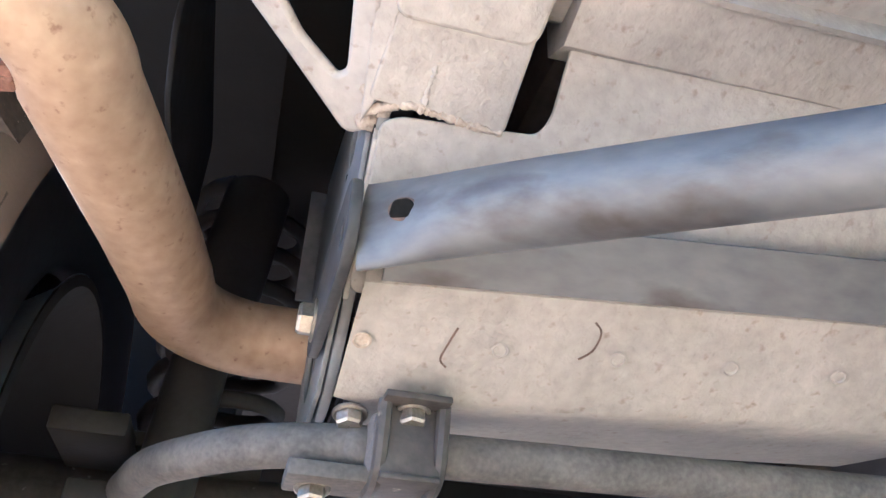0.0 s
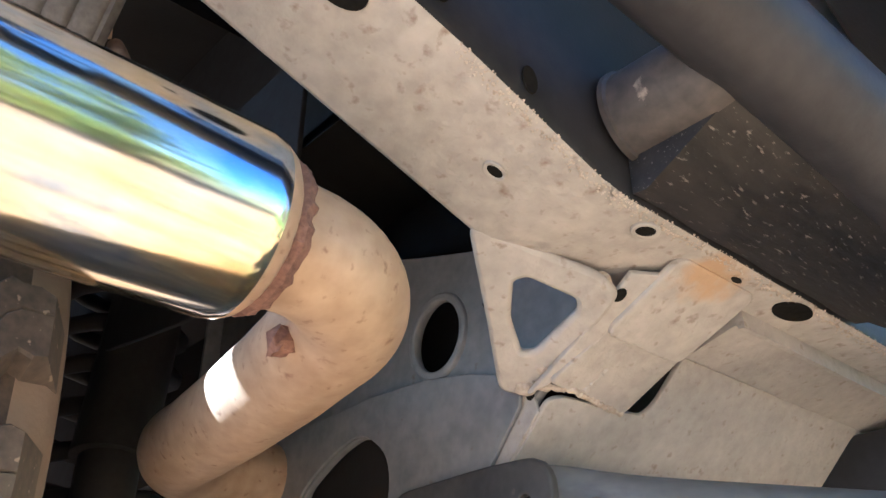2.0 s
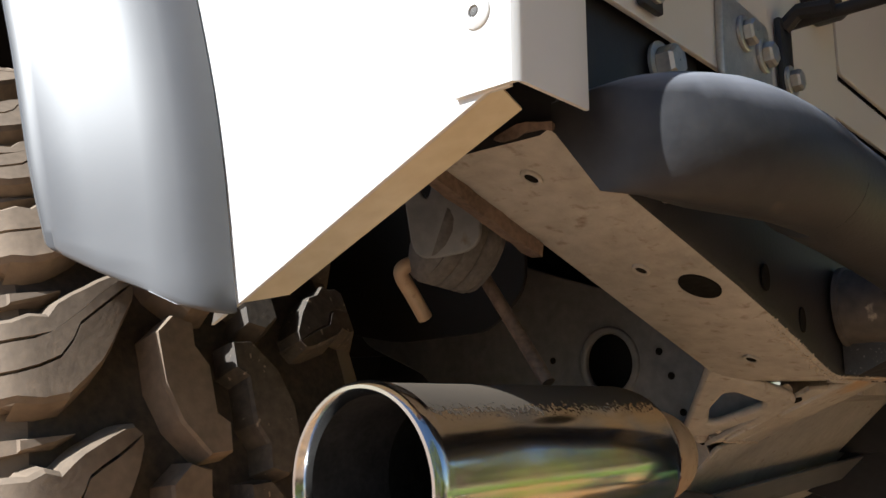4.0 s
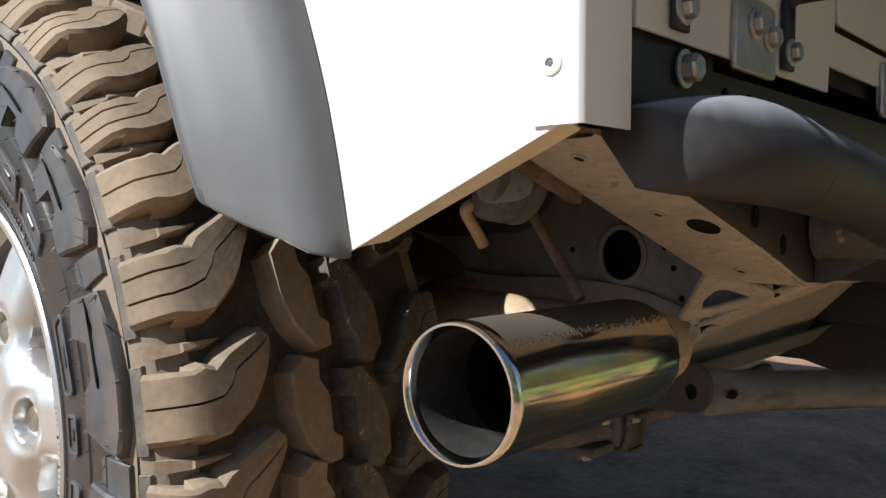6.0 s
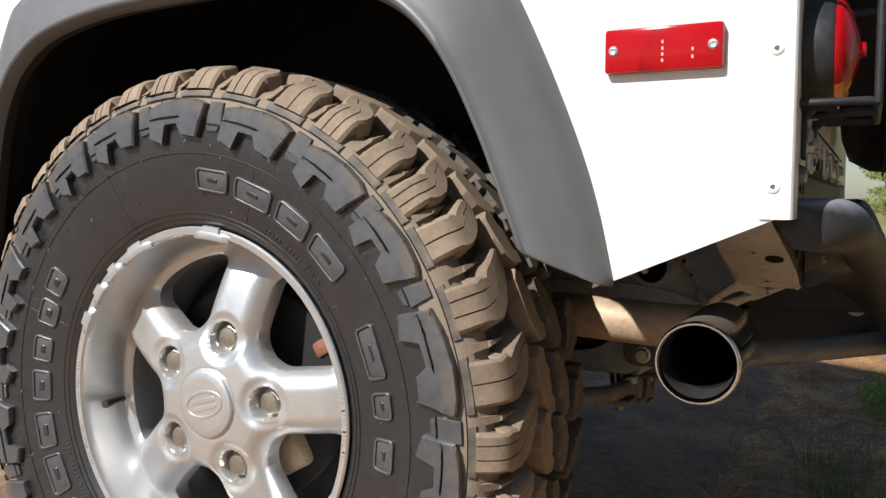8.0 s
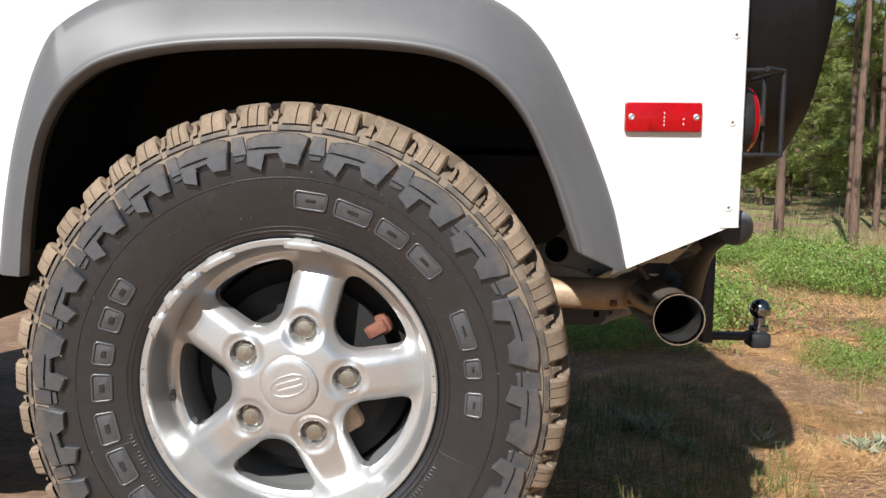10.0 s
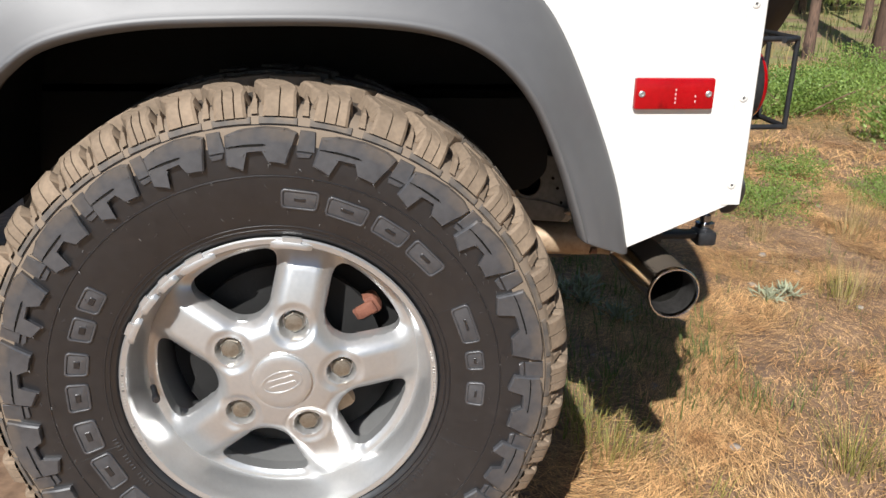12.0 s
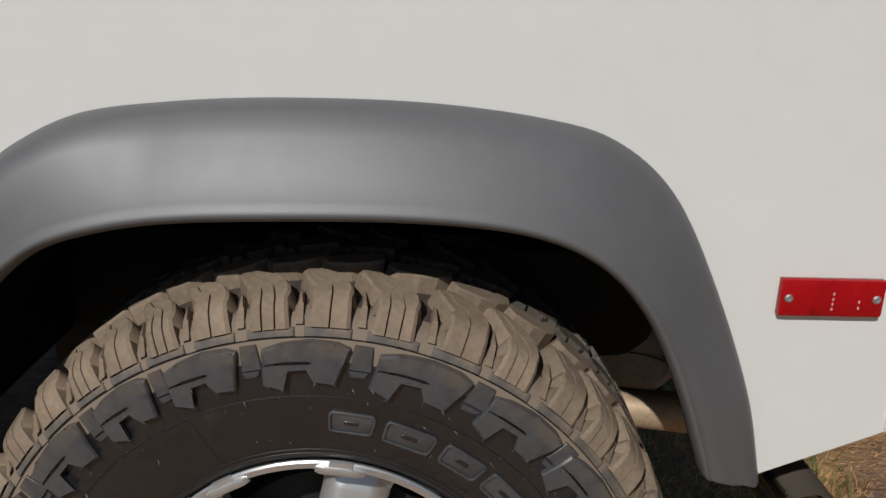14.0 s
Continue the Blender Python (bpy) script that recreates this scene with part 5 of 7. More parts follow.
def build_frame_side():
    """The frame rail's outer side, kicking up over the axle, with two large openings."""
    rail = rounded([(0.545, 0.514), (0.508, 0.488), (0.452, 0.425), (0.400, 0.392), (0.300, 0.392), (0.225, 0.420), (0.225, 0.545), (0.105, 0.590), (0.100, 0.66), (0.105, 0.735), (0.130, 0.728), (0.245, 0.694), (0.330, 0.652), (0.395, 0.630), (0.470, 0.606), (0.565, 0.585), (0.565, 0.53)], 0.03)
    up = circle2(0.431, 0.5565, 0.026, 36, 0.0285)
    low = rounded([(0.268, 0.445), (0.300, 0.418), (0.352, 0.425), (0.388, 0.452), (0.384, 0.486), (0.352, 0.508), (0.318, 0.500), (0.276, 0.478)], 0.03)
    bm = plate("frame_rail", [rail, up, low], 0.006, (0, 0.463, 0), (1, 0, 0), (0, 0, 1), 0.0015)
    ob = part("frame_rail", bm, GREYSTEEL, vehicle, "blue-grey dusty steel frame rail with large openings")
    bm = plate("opening_rim", [circle2(0.431, 0.5565, 0.0272, 36, 0.0298), circle2(0.431, 0.5565, 0.0245, 36, 0.027)], 0.0064, (0, 0.460, 0), (1, 0, 0), (0, 0, 1), 0.0018)
    part("opening_rim", bm, GREYSTEEL, ob)
    # inner web near-black, so the shade within the opening is painted
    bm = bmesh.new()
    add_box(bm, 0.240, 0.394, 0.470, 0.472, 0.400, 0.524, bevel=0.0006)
    part("inner_web", bm, DARK, ob, "inner web of the box rail, shade put into its colour")
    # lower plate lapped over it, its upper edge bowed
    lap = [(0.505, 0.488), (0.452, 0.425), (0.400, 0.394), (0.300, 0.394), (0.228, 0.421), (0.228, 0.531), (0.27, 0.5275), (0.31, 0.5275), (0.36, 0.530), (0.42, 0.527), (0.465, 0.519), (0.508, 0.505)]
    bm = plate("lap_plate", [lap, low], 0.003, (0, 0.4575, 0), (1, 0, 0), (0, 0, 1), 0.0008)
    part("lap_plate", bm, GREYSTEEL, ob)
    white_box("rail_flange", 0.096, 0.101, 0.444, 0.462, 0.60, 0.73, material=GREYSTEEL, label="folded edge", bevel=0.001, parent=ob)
    # inner sides and top: shaded grey steel painted near-black
    white_box("rail_inner_side", -0.9, 0.50, 0.53, 0.536, 0.575, 0.74, material=DARK, label="rail inner side with shade put into its colour", bevel=0.0, parent=ob)
    white_box("rail_inner_side", 0.34, 0.512, 0.500, 0.506, 0.50, 0.62, material=DARK, label="rail inner side with shade put into its colour", bevel=0.0, parent=ob)
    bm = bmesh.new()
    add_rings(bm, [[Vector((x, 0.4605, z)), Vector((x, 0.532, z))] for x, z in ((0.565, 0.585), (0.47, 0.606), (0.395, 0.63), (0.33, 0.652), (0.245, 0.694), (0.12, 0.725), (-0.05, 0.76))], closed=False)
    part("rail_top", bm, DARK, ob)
    # small holes as dark discs, their inner shade painted on
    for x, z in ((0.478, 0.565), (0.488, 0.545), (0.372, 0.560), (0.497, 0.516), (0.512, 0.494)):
        part("opening", plate("opening", [circle2(0, 0, 0.0028, 16)], 0.001, (x, 0.4595, z), (1, 0, 0), (0, 0, 1), 0.0002), SOOTSHADE, ob)
    return ob


rail = build_frame_side()


def quad_sheet(name, pts, thick, material, parent, label="", bevel=0.0008, hole=None, round_r=0.0, rhole=0.004):
    """A flat sheet through (nearly coplanar) corners, with an optional opening."""
    p = [Vector(q) for q in pts]
    ux = (p[1] - p[0]).normalized()
    nrm = ux.cross(p[-1] - p[0]).normalized()
    uy = nrm.cross(ux)
    flat = lambda q: ((Vector(q) - p[0]).dot(ux), (Vector(q) - p[0]).dot(uy))
    loop = [flat(q) for q in p]
    loops = [rounded(loop, round_r) if round_r else loop]
    if hole:
        loops.append(rounded([flat(q) for q in hole], rhole))
    return part(name, plate(name, loops, thick, p[0], ux, uy, bevel), material, parent, label)


def build_gussets():
    """Welded gusset: a frame round a three-cornered window, and two folded sheets down to the tank guard."""
    o = Vector((0.5638, 0.3668, 0.5487))
    ux = (Vector((0.5876, 0.4432, 0.5266)) - o).normalized()
    nrm = ux.cross(Vector((0.5119, 0.4592, 0.4979)) - o).normalized()
    uy = nrm.cross(ux)
    flat = lambda q: ((Vector(q) - o).dot(ux), (Vector(q) - o).dot(uy))
    outer = [(0.5638, 0.3668, 0.5487), (0.5760, 0.3985, 0.5405), (0.5890, 0.4290, 0.5330), (0.5900, 0.4432, 0.5270), (0.5775, 0.4474, 0.5220), (0.5321, 0.4553, 0.5054), (0.5119, 0.4592, 0.4979), (0.5020, 0.4475, 0.4994), (0.5284, 0.4139, 0.5202)]
    window = [(0.5561, 0.3985, 0.5338), (0.5660, 0.4025, 0.5350), (0.5765, 0.4320, 0.5268), (0.5710, 0.4400, 0.5228), (0.5320, 0.4440, 0.5100), (0.5245, 0.4370, 0.5104), (0.5370, 0.4150, 0.5222)]
    bm = plate("gusset_bracket", [rounded([flat(q) for q in outer], 0.005), rounded([flat(q) for q in window], 0.0045, 5)], 0.0065, o, ux, uy, 0.0028)
    br = part("gusset_bracket", bm, DUSTY, vehicle, "dusty welded gusset with a rounded three-cornered window", angle=60)
    rnd = random.Random(5)

    def bead(points, r, material, label=""):
        way = smooth_path(points, 12)
        bm = bmesh.new()
        tube(bm, way, r, 10, radii=[r * rnd.uniform(0.72, 1.15) for q in way])
        for v in bm.verts:
            v.co += Vector([noise.noise(v.co * 420 + Vector((k * 7, 0, 0))) for k in range(3)]) * r * 0.30
        part("weld_seam", bm, material, br, label)

    quad_sheet("folded_sheet", [(0.6225, 0.4590, 0.5402), (0.6225, 0.5285, 0.5402), (0.5712, 0.5240, 0.5142), (0.5720, 0.4580, 0.5152)], 0.005, RUSTYDUST, br, "dusty folded sheet", bevel=0.0019, round_r=0.007)
    quad_sheet("folded_sheet", [(0.5740, 0.4600, 0.5186), (0.5740, 0.5235, 0.5170), (0.5300, 0.5212, 0.4928), (0.5330, 0.4545, 0.4965)], 0.004, DUSTY, br, "dusty folded sheet", bevel=0.0014, round_r=0.003)
    quad_sheet("web", [(0.6010, 0.4440, 0.5345), (0.6090, 0.4590, 0.5350), (0.5330, 0.4570, 0.4975), (0.5180, 0.4540, 0.5010), (0.5790, 0.4480, 0.5230)], 0.004, DUSTY, br, bevel=0.001)
    bead([(0.5200, 0.4530, 0.4970), (0.5325, 0.4700, 0.4952), (0.5320, 0.4850, 0.4945), (0.5305, 0.5030, 0.4935), (0.5295, 0.5215, 0.4922)], 0.0026, CRUST, "rough pale weld")
    bead([(0.5670, 0.4830, 0.5140), (0.5500, 0.4815, 0.5045), (0.5355, 0.4797, 0.4960)], 0.0021, DUSTY)
    # hole drawn as a dark disc in place of its shade
    part("opening", plate("opening", [circle2(0, 0, 0.0028, 18, 0.0045)], 0.0012, (0.5905, 0.4470, 0.5262), ux, uy, 0.0002), SOOTSHADE, br)
    # lumpy welds at the corners
    for q, r in (((0.512, 0.4555, 0.4995), 0.0068), ((0.521, 0.461, 0.4998), 0.0055), ((0.528, 0.452, 0.5055), 0.0048), ((0.586, 0.438, 0.5325), 0.0055)):
        bm = bmesh.new()
        bmesh.ops.create_icosphere(bm, subdivisions=3, radius=r)
        for v in bm.verts:
            v.co = v.co * (1 + 0.25 * noise.noise(v.co * 260 + Vector(q) * 40)) + Vector(q)
        part("weld_lump", bm, CRUST, br, "rough crusted weld")
    return br


build_gussets()


def build_tank():
    """Fuel tank behind the axle in its guard."""
    sl = Vector((0.70, 0, 0.714)).normalized()
    a = Vector((0.462, 0.462, 0.4275))
    def at(s, y, drop=0.0):
        return a + sl * s + Vector((0.03 * (y - 0.462), y - 0.462, 0))
    pts = [at(0, 0.462), at(0, 1.32), at(0.21, 1.32), at(0.21, 0.572), at(0.150, 0.548), at(0.104, 0.546), at(0.0935, 0.541), at(0.0925, 0.525), at(0.0905, 0.47), at(0.086, 0.462)]
    guard = quad_sheet("tank_guard", pts, 0.004, DUSTY, vehicle, "large dusty beige fuel tank guard", bevel=0.001, round_r=0.006)
    quad_sheet("guard_edge", [at(-0.004, 0.4605), at(0.078, 0.4605), at(0.078, 0.4605) + Vector((-0.006, 0.001, 0.020)), at(-0.004, 0.4605) + Vector((-0.006, 0.001, 0.020))], 0.003, DUSTY, guard)
    # shadowed tank body above the guard
    bm = bmesh.new()
    add_box(bm, 0.20, 0.545, 0.545, 1.26, 0.545, 0.715, bevel=0.02)
    part("tank_body", bm, BLACKDUST, guard, "dark fuel tank")
    # channel behind the crossmember that carries the guard
    bm = bmesh.new()
    add_rings(bm, [[Vector((0.6085, y, 0.5345)), Vector((0.6085, y, 0.5290)), Vector((0.6050, y, 0.5290)), Vector((0.6030, y, 0.5320)), Vector((0.567, y, 0.5225)), Vector((0.545, y, 0.535)), Vector((0.545, y, 0.57)), Vector((0.6085, y, 0.57))] for y in (0.541, 0.66, 0.80, 1.2)], cap0=True, cap1=True)
    part("guard_channel", bm, DUSTY, guard, "dusty folded channel")
    # cross beam in front of it, tilted, with a row of dimples
    b0, b1 = Vector((0.478, 0.468, 0.4285)), Vector((0.409, 0.465, 0.3885))
    ydir = Vector((0.075, 1.0, 0.042))
    bm = bmesh.new()
    rings = []
    nrm = (b1 - b0).normalized().cross(ydir).normalized()
    if nrm.z > 0:
        nrm = -nrm
    for s in (0.0, 0.02, 0.3, 0.85):
        o, r = ydir * s, (0.018 if s < 0.01 else 0.0)
        e = (b1 - b0).normalized()
        rings.append([b0 + o - nrm * 0.004 + e * 0.0, b0 + o + e * 0.004, b1 + o - e * 0.006, b1 + o - e * 0.001 + Vector((-0.002, 0, 0.0005)), b1 + o + Vector((-0.012, r, 0.002)), b1 + o + Vector((-0.13, r, 0.02)), b0 + o + Vector((-0.19, r, 0.06)), b0 + o + Vector((-0.01, r, 0.06))])
    add_rings(bm, rings, cap0=True, cap1=True)
    beam = part("cross_beam", bm, DUSTY, vehicle, "dusty beige cross beam with a row of dimples", angle=30)
    nv = Vector((0.714, 0, -0.70)) * 0.0045
    # added strip that darkens the guard between brace tube and beam
    quad_sheet("guard_lip", [b0 + ydir * 0.008 + nv, b0 + ydir * 0.85 + nv, b0 + ydir * 0.85 + nv + sl * 0.034, b0 + ydir * 0.008 + nv + sl * 0.034], 0.003, TUBE, beam, "dark grey mottled strip added above the beam")
    for k in range(9):
        bm = bmesh.new()
        c = Vector((0.4455, 0.473, 0.4085)) + ydir * (0.0735 * k if k < 1 else 0.0735 + 0.0655 * (k - 1))
        lathe(bm, [(0.0008, 0.0052), (0.0012, 0.0042), (0.0003, 0.0034), (0.0003, 0.0002)], c + nrm * 0.0005, nrm, 16)
        part("dimple", bm, CRUST if k == 0 else DUSTY, beam, "shallow stamped dimple")
    # torn paint scratches
    for pts in ([(0.461, 0.520, 0.418), (0.452, 0.5175, 0.413), (0.443, 0.5155, 0.4075), (0.439, 0.5195, 0.405)], [(0.473, 0.592, 0.4275), (0.468, 0.597, 0.4245), (0.458, 0.596, 0.4185), (0.452, 0.590, 0.415)]):
        bm = bmesh.new()
        tube(bm, [Vector(p) + nrm * 0.0042 for p in smooth_path(pts, 5)], 0.0006, 6)
        part("scratch", bm, RUST, beam, "dark scratch")
    # roll bar under the beam with its clamp
    bm = bmesh.new()
    tube(bm, smooth_path([(0.05, 0.335, 0.40), (0.16, 0.338, 0.385), (0.235, 0.350, 0.372), (0.300, 0.368, 0.368), (0.345, 0.395, 0.366), (0.378, 0.430, 0.366), (0.393, 0.475, 0.367), (0.398, 0.53, 0.367), (0.41, 0.9, 0.375)], 10), 0.0125, 22)
    bar = part("anti_roll_bar", bm, RUBBERGREY, vehicle, "grey bent steel anti-roll bar in a clamp")
    for y in (0.492, 0.524):
        bm = bmesh.new()
        tube(bm, smooth_path([(0.424, y, 0.386), (0.418, y, 0.352), (0.396, y, 0.345), (0.374, y, 0.352), (0.366, y, 0.386)], 6), 0.004, 8)
        part("clamp_rim", bm, BLACKDUST, bar)
    bm = bmesh.new()
    add_box(bm, 0.368, 0.424, 0.492, 0.524, 0.3440, 0.3475, bevel=0.001)
    part("clamp", bm, BLACKDUST, bar, "bent steel strap clamp")
    part("clamp_side", box(0.4185, 0.4215, 0.492, 0.524, 0.346, 0.386, bevel=0.001), BLACKDUST, bar)
    part("clamp_flange", box(0.412, 0.436, 0.490, 0.526, 0.3835, 0.3875, bevel=0.001), BLACKDUST, bar)
    bm = bmesh.new()
    add_box(bm, 0.380, 0.4165, 0.486, 0.530, 0.3485, 0.384, bevel=0.007)
    part("bush", bm, RUBBERGREY, bar, "grey rubber bush")
    part("clamp_foot", box(0.372, 0.408, 0.446, 0.494, 0.3450, 0.3540, bevel=0.0015), RUBBERGREY, bar)
    for c in ((0.402, 0.476, 0.3835), (0.418, 0.508, 0.3825), (0.386, 0.462, 0.345)):
        bm = bmesh.new()
        hex_bolt(bm, c, (0.25, 0, -1), 0.0078, 0.008, 0.010)
        part("bolt", bm, NUT, bar, "pale worn hexagon bolt", angle=25)


build_tank()


def build_hitch():
    # diagonal brace: round tube with a flattened, drilled end
    d = Vector((0.557, 0.83, -0.026)).normalized()
    a = Vector((0.521, 0.4590, 0.4290))
    path = [a + d * s for s in (0.0, 0.014, 0.028, 0.045, 0.065, 0.09, 0.25, 0.40)]
    bm = bmesh.new()
    rings = tube(bm, path, 0.0192, 28)
    u = d.cross(Vector((0, 0, 1))).normalized()
    for i, ring in enumerate(rings[:5]):
        f = (0.20, 0.32, 0.58, 0.84, 0.96)[i]
        for v in ring:
            c = path[i]
            o = v.co - c
            side = o.dot(u)
            v.co = c + o - u * side * (1 - f) + Vector((0, 0, o.z)) * (0.22, 0.20, 0.12, 0.05, 0.01)[i]
    brace = part("hitch_brace", bm, TUBE, vehicle, "grey tubular hitch brace with a flattened bolted end", angle=60)
    loop = rounded([(0.397, 0.4105), (0.480, 0.4085), (0.530, 0.4105), (0.531, 0.4540), (0.480, 0.4555), (0.397, 0.4525)], 0.020)
    bm = plate("brace_tab", [loop, circle2(0.5115, 0.4295, 0.0070, 24, 0.0085)], 0.006, (0, 0.4430, 0), (1, 0.02, 0), (0, 0, 1), 0.0015)
    part("brace_tab", bm, mat("dark_grey_steel", (0.024, 0.025, 0.026), (0.055, 0.055, 0.054), 22.0, 0.6, bump=0.2, bump_scale=160, spots=(0.15, 0.125, 0.10), spot_scale=40, spot_at=0.66), brace, "dark flattened drilled tab")
    # dark disc behind the tab's hole, standing for the shadow inside
    part("opening", plate("opening", [circle2(0.5115, 0.4295, 0.0078, 24, 0.0092)], 0.001, (0, 0.4462, 0), (1, 0.02, 0), (0, 0, 1), 0.0002), SOOTSHADE, brace)
    crust = smooth_path([(0.5190, 0.4600, 0.4120), (0.5330, 0.4790, 0.4100), (0.5500, 0.5040, 0.4100)], 14)
    bm = bmesh.new()
    tube(bm, crust, 0.003, 9, radii=[0.0042 * (1 - 0.75 * k / len(crust)) + 0.0012 * noise.noise(Vector((k * 0.9, 3, 1))) for k in range(len(crust))])
    part("rust_scale", bm, RUSTYDUST, brace, "flaking pale rust along the tube")
    bm = bmesh.new()
    hex_bolt(bm, Vector((0.4236, 0.4490, 0.4256)), (0, -1, 0), 0.0095, 0.009, 0.0125)
    part("bolt", bm, NUT, brace, "pale worn hexagon bolt", angle=25)
    # rusty opening near the tube's end, the shade inside it a dark flake
    n = Vector((0.62, -0.63, -0.20))
    n = (n - d * n.dot(d)).normalized()
    c = Vector((0.5330, 0.4795, 0.4305)) + n * 0.0122
    bm = plate("rusty_opening", [rounded([(-0.006, -0.003), (0.004, -0.004), (0.006, 0.000), (0.003, 0.004), (-0.004, 0.004)], 0.002)], 0.002, c, d, n.cross(d), 0.0006)
    part("rusty_opening", bm, SOOTSHADE, brace, "rust-eaten opening")
    bm = plate("rusty_rim", [circle2(0, 0, 0.0066, 20, 0.0050), circle2(0.0005, 0, 0.0050, 20, 0.0034)], 0.0012, c - n * 0.0003, d, n.cross(d), 0.0005)
    part("rusty_rim", bm, RUST, brace, "rusty rim")
    m = Matrix.Translation((0, 2 * MID, 0)) @ Matrix.Diagonal((1, -1, 1, 1))
    # receiver, side plates and ball mount in the middle
    bm = box(0.30, 0.80, MID - 0.032, MID + 0.032, 0.405, 0.490, bevel=0.004)
    rec = part("tow_receiver", bm, BLACK, vehicle, "black steel tow receiver with a chrome ball")
    for y in (MID - 0.09, MID + 0.09):
        outline = rounded([(0.52, 0.545), (0.70, 0.535), (0.735, 0.50), (0.72, 0.43), (0.56, 0.40), (0.45, 0.43)], 0.02)
        part("side_plate", plate("side_plate", [outline], 0.008, (0, y, 0), (1, 0, 0), (0, 0, 1), 0.002), BLACK, rec, "black steel side plate")
    bm = bmesh.new()
    hex_bolt(bm, (0.698, MID - 0.095, 0.475), (0, -1, 0), 0.011, 0.012, 0.016)
    part("bolt", bm, STEEL, rec, "zinc bolt", angle=25)
    bm = box(0.46, 0.72, MID - 0.12, MID + 0.12, 0.468, 0.520, bevel=0.004)
    part("cross_tube", bm, BLACK, rec, "black square tube")
    bm = bmesh.new()
    add_box(bm, 0.76, 0.845, MID - 0.028, MID + 0.028, 0.415, 0.502, bevel=0.003)
    add_box(bm, 0.836, 0.862, MID - 0.032, MID + 0.032, 0.285, 0.515, bevel=0.003)
    add_box(bm, 0.858, 0.962, MID - 0.020, MID + 0.020, 0.290, 0.306, bevel=0.004)
    add_box(bm, 0.956, 1.008, MID - 0.030, MID + 0.030, 0.272, 0.310, bevel=0.009)
    part("drop_mount", bm, BLACK, rec, "black drop mount")
    bm = bmesh.new()
    lathe(bm, [(-0.03, 0.016), (-0.004, 0.016), (-0.003, 0.024), (0.010, 0.024), (0.012, 0.014), (0.030, 0.014)] + [(0.052 - 0.0254 * math.cos(k * math.pi / 14), 0.0254 * math.sin(k * math.pi / 14)) for k in range(3, 15)], (0.992, MID + 0.02, 0.312), (0, 0, 1), 32)
    part("tow_ball", bm, mat("dark_chrome", (0.25, 0.26, 0.28), (0.35, 0.36, 0.38), 20, 0.12, metal=1.0, bump=0), rec, "dark chrome tow ball")


build_hitch()


def build_axle():
    bm = bmesh.new()
    tube(bm, [(0, 0.10, 0.40), (0, 0.40, 0.40), (0, 1.66, 0.40)], 0.045, 28)
    lathe(bm, [(-0.12, 0.05), (-0.10, 0.11), (0.0, 0.14), (0.08, 0.12), (0.11, 0.05)], (0.0, MID + 0.15, 0.40), (1, 0, 0), 32, cap0=True, cap1=True)
    ax = part("rear_axle", bm, BLACKDUST, vehicle, "dusty dark rear axle with coil spring and damper")
    path = [Vector((0.02 + 0.062 * math.cos(a), 0.385 + 0.062 * math.sin(a), 0.455 + 0.0065 * a)) for a in [2 * math.pi * k / 18 for k in range(126)]]
    bm = bmesh.new()
    tube(bm, path, 0.0085, 10)
    part("coil_spring", bm, GEAR, ax, "dark coil spring")
    bm = bmesh.new()
    tube(bm, [(0.13, 0.36, 0.36), (0.11, 0.37, 0.52)], 0.026, 20)
    tube(bm, [(0.11, 0.37, 0.52), (0.085, 0.39, 0.72)], 0.034, 20)
    part("damper", bm, GEAR, ax, "dark shock absorber")
    bm = bmesh.new()
    add_box(bm, -0.08, 0.10, 0.30, 0.44, 0.438, 0.452, bevel=0.003)
    add_box(bm, 0.055, 0.165, 0.27, 0.33, 0.425, 0.445, bevel=0.003)
    add_box(bm, 0.09, 0.19, 0.30, 0.335, 0.365, 0.385, bevel=0.003)
    part("spring_seat", bm, GEAR, ax, "dark steel spring seat")


build_axle()


def build_underfloor():
    """Near-black block for underfloor darkness well ahead of the axle, unseen sill, propeller shaft."""
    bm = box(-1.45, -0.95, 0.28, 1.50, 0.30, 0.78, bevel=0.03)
    g = part("underbody", bm, DARK, vehicle, "near-black block standing for the darkness under the floor")
    # far sill, unseen, added to keep light from under the floor
    part("inner_sill", box(-1.98, -0.50, 1.62, 1.72, 0.40, 0.76, bevel=0.01), DARK, g, "unseen far sill added to block light under the floor")
    bm = bmesh.new()
    tube(bm, [(-1.0, MID + 0.15, 0.48), (-0.1, MID + 0.15, 0.42)], 0.035, 20)
    part("prop_shaft", bm, BLACKDUST, g, "dusty propeller shaft")


build_underfloor()


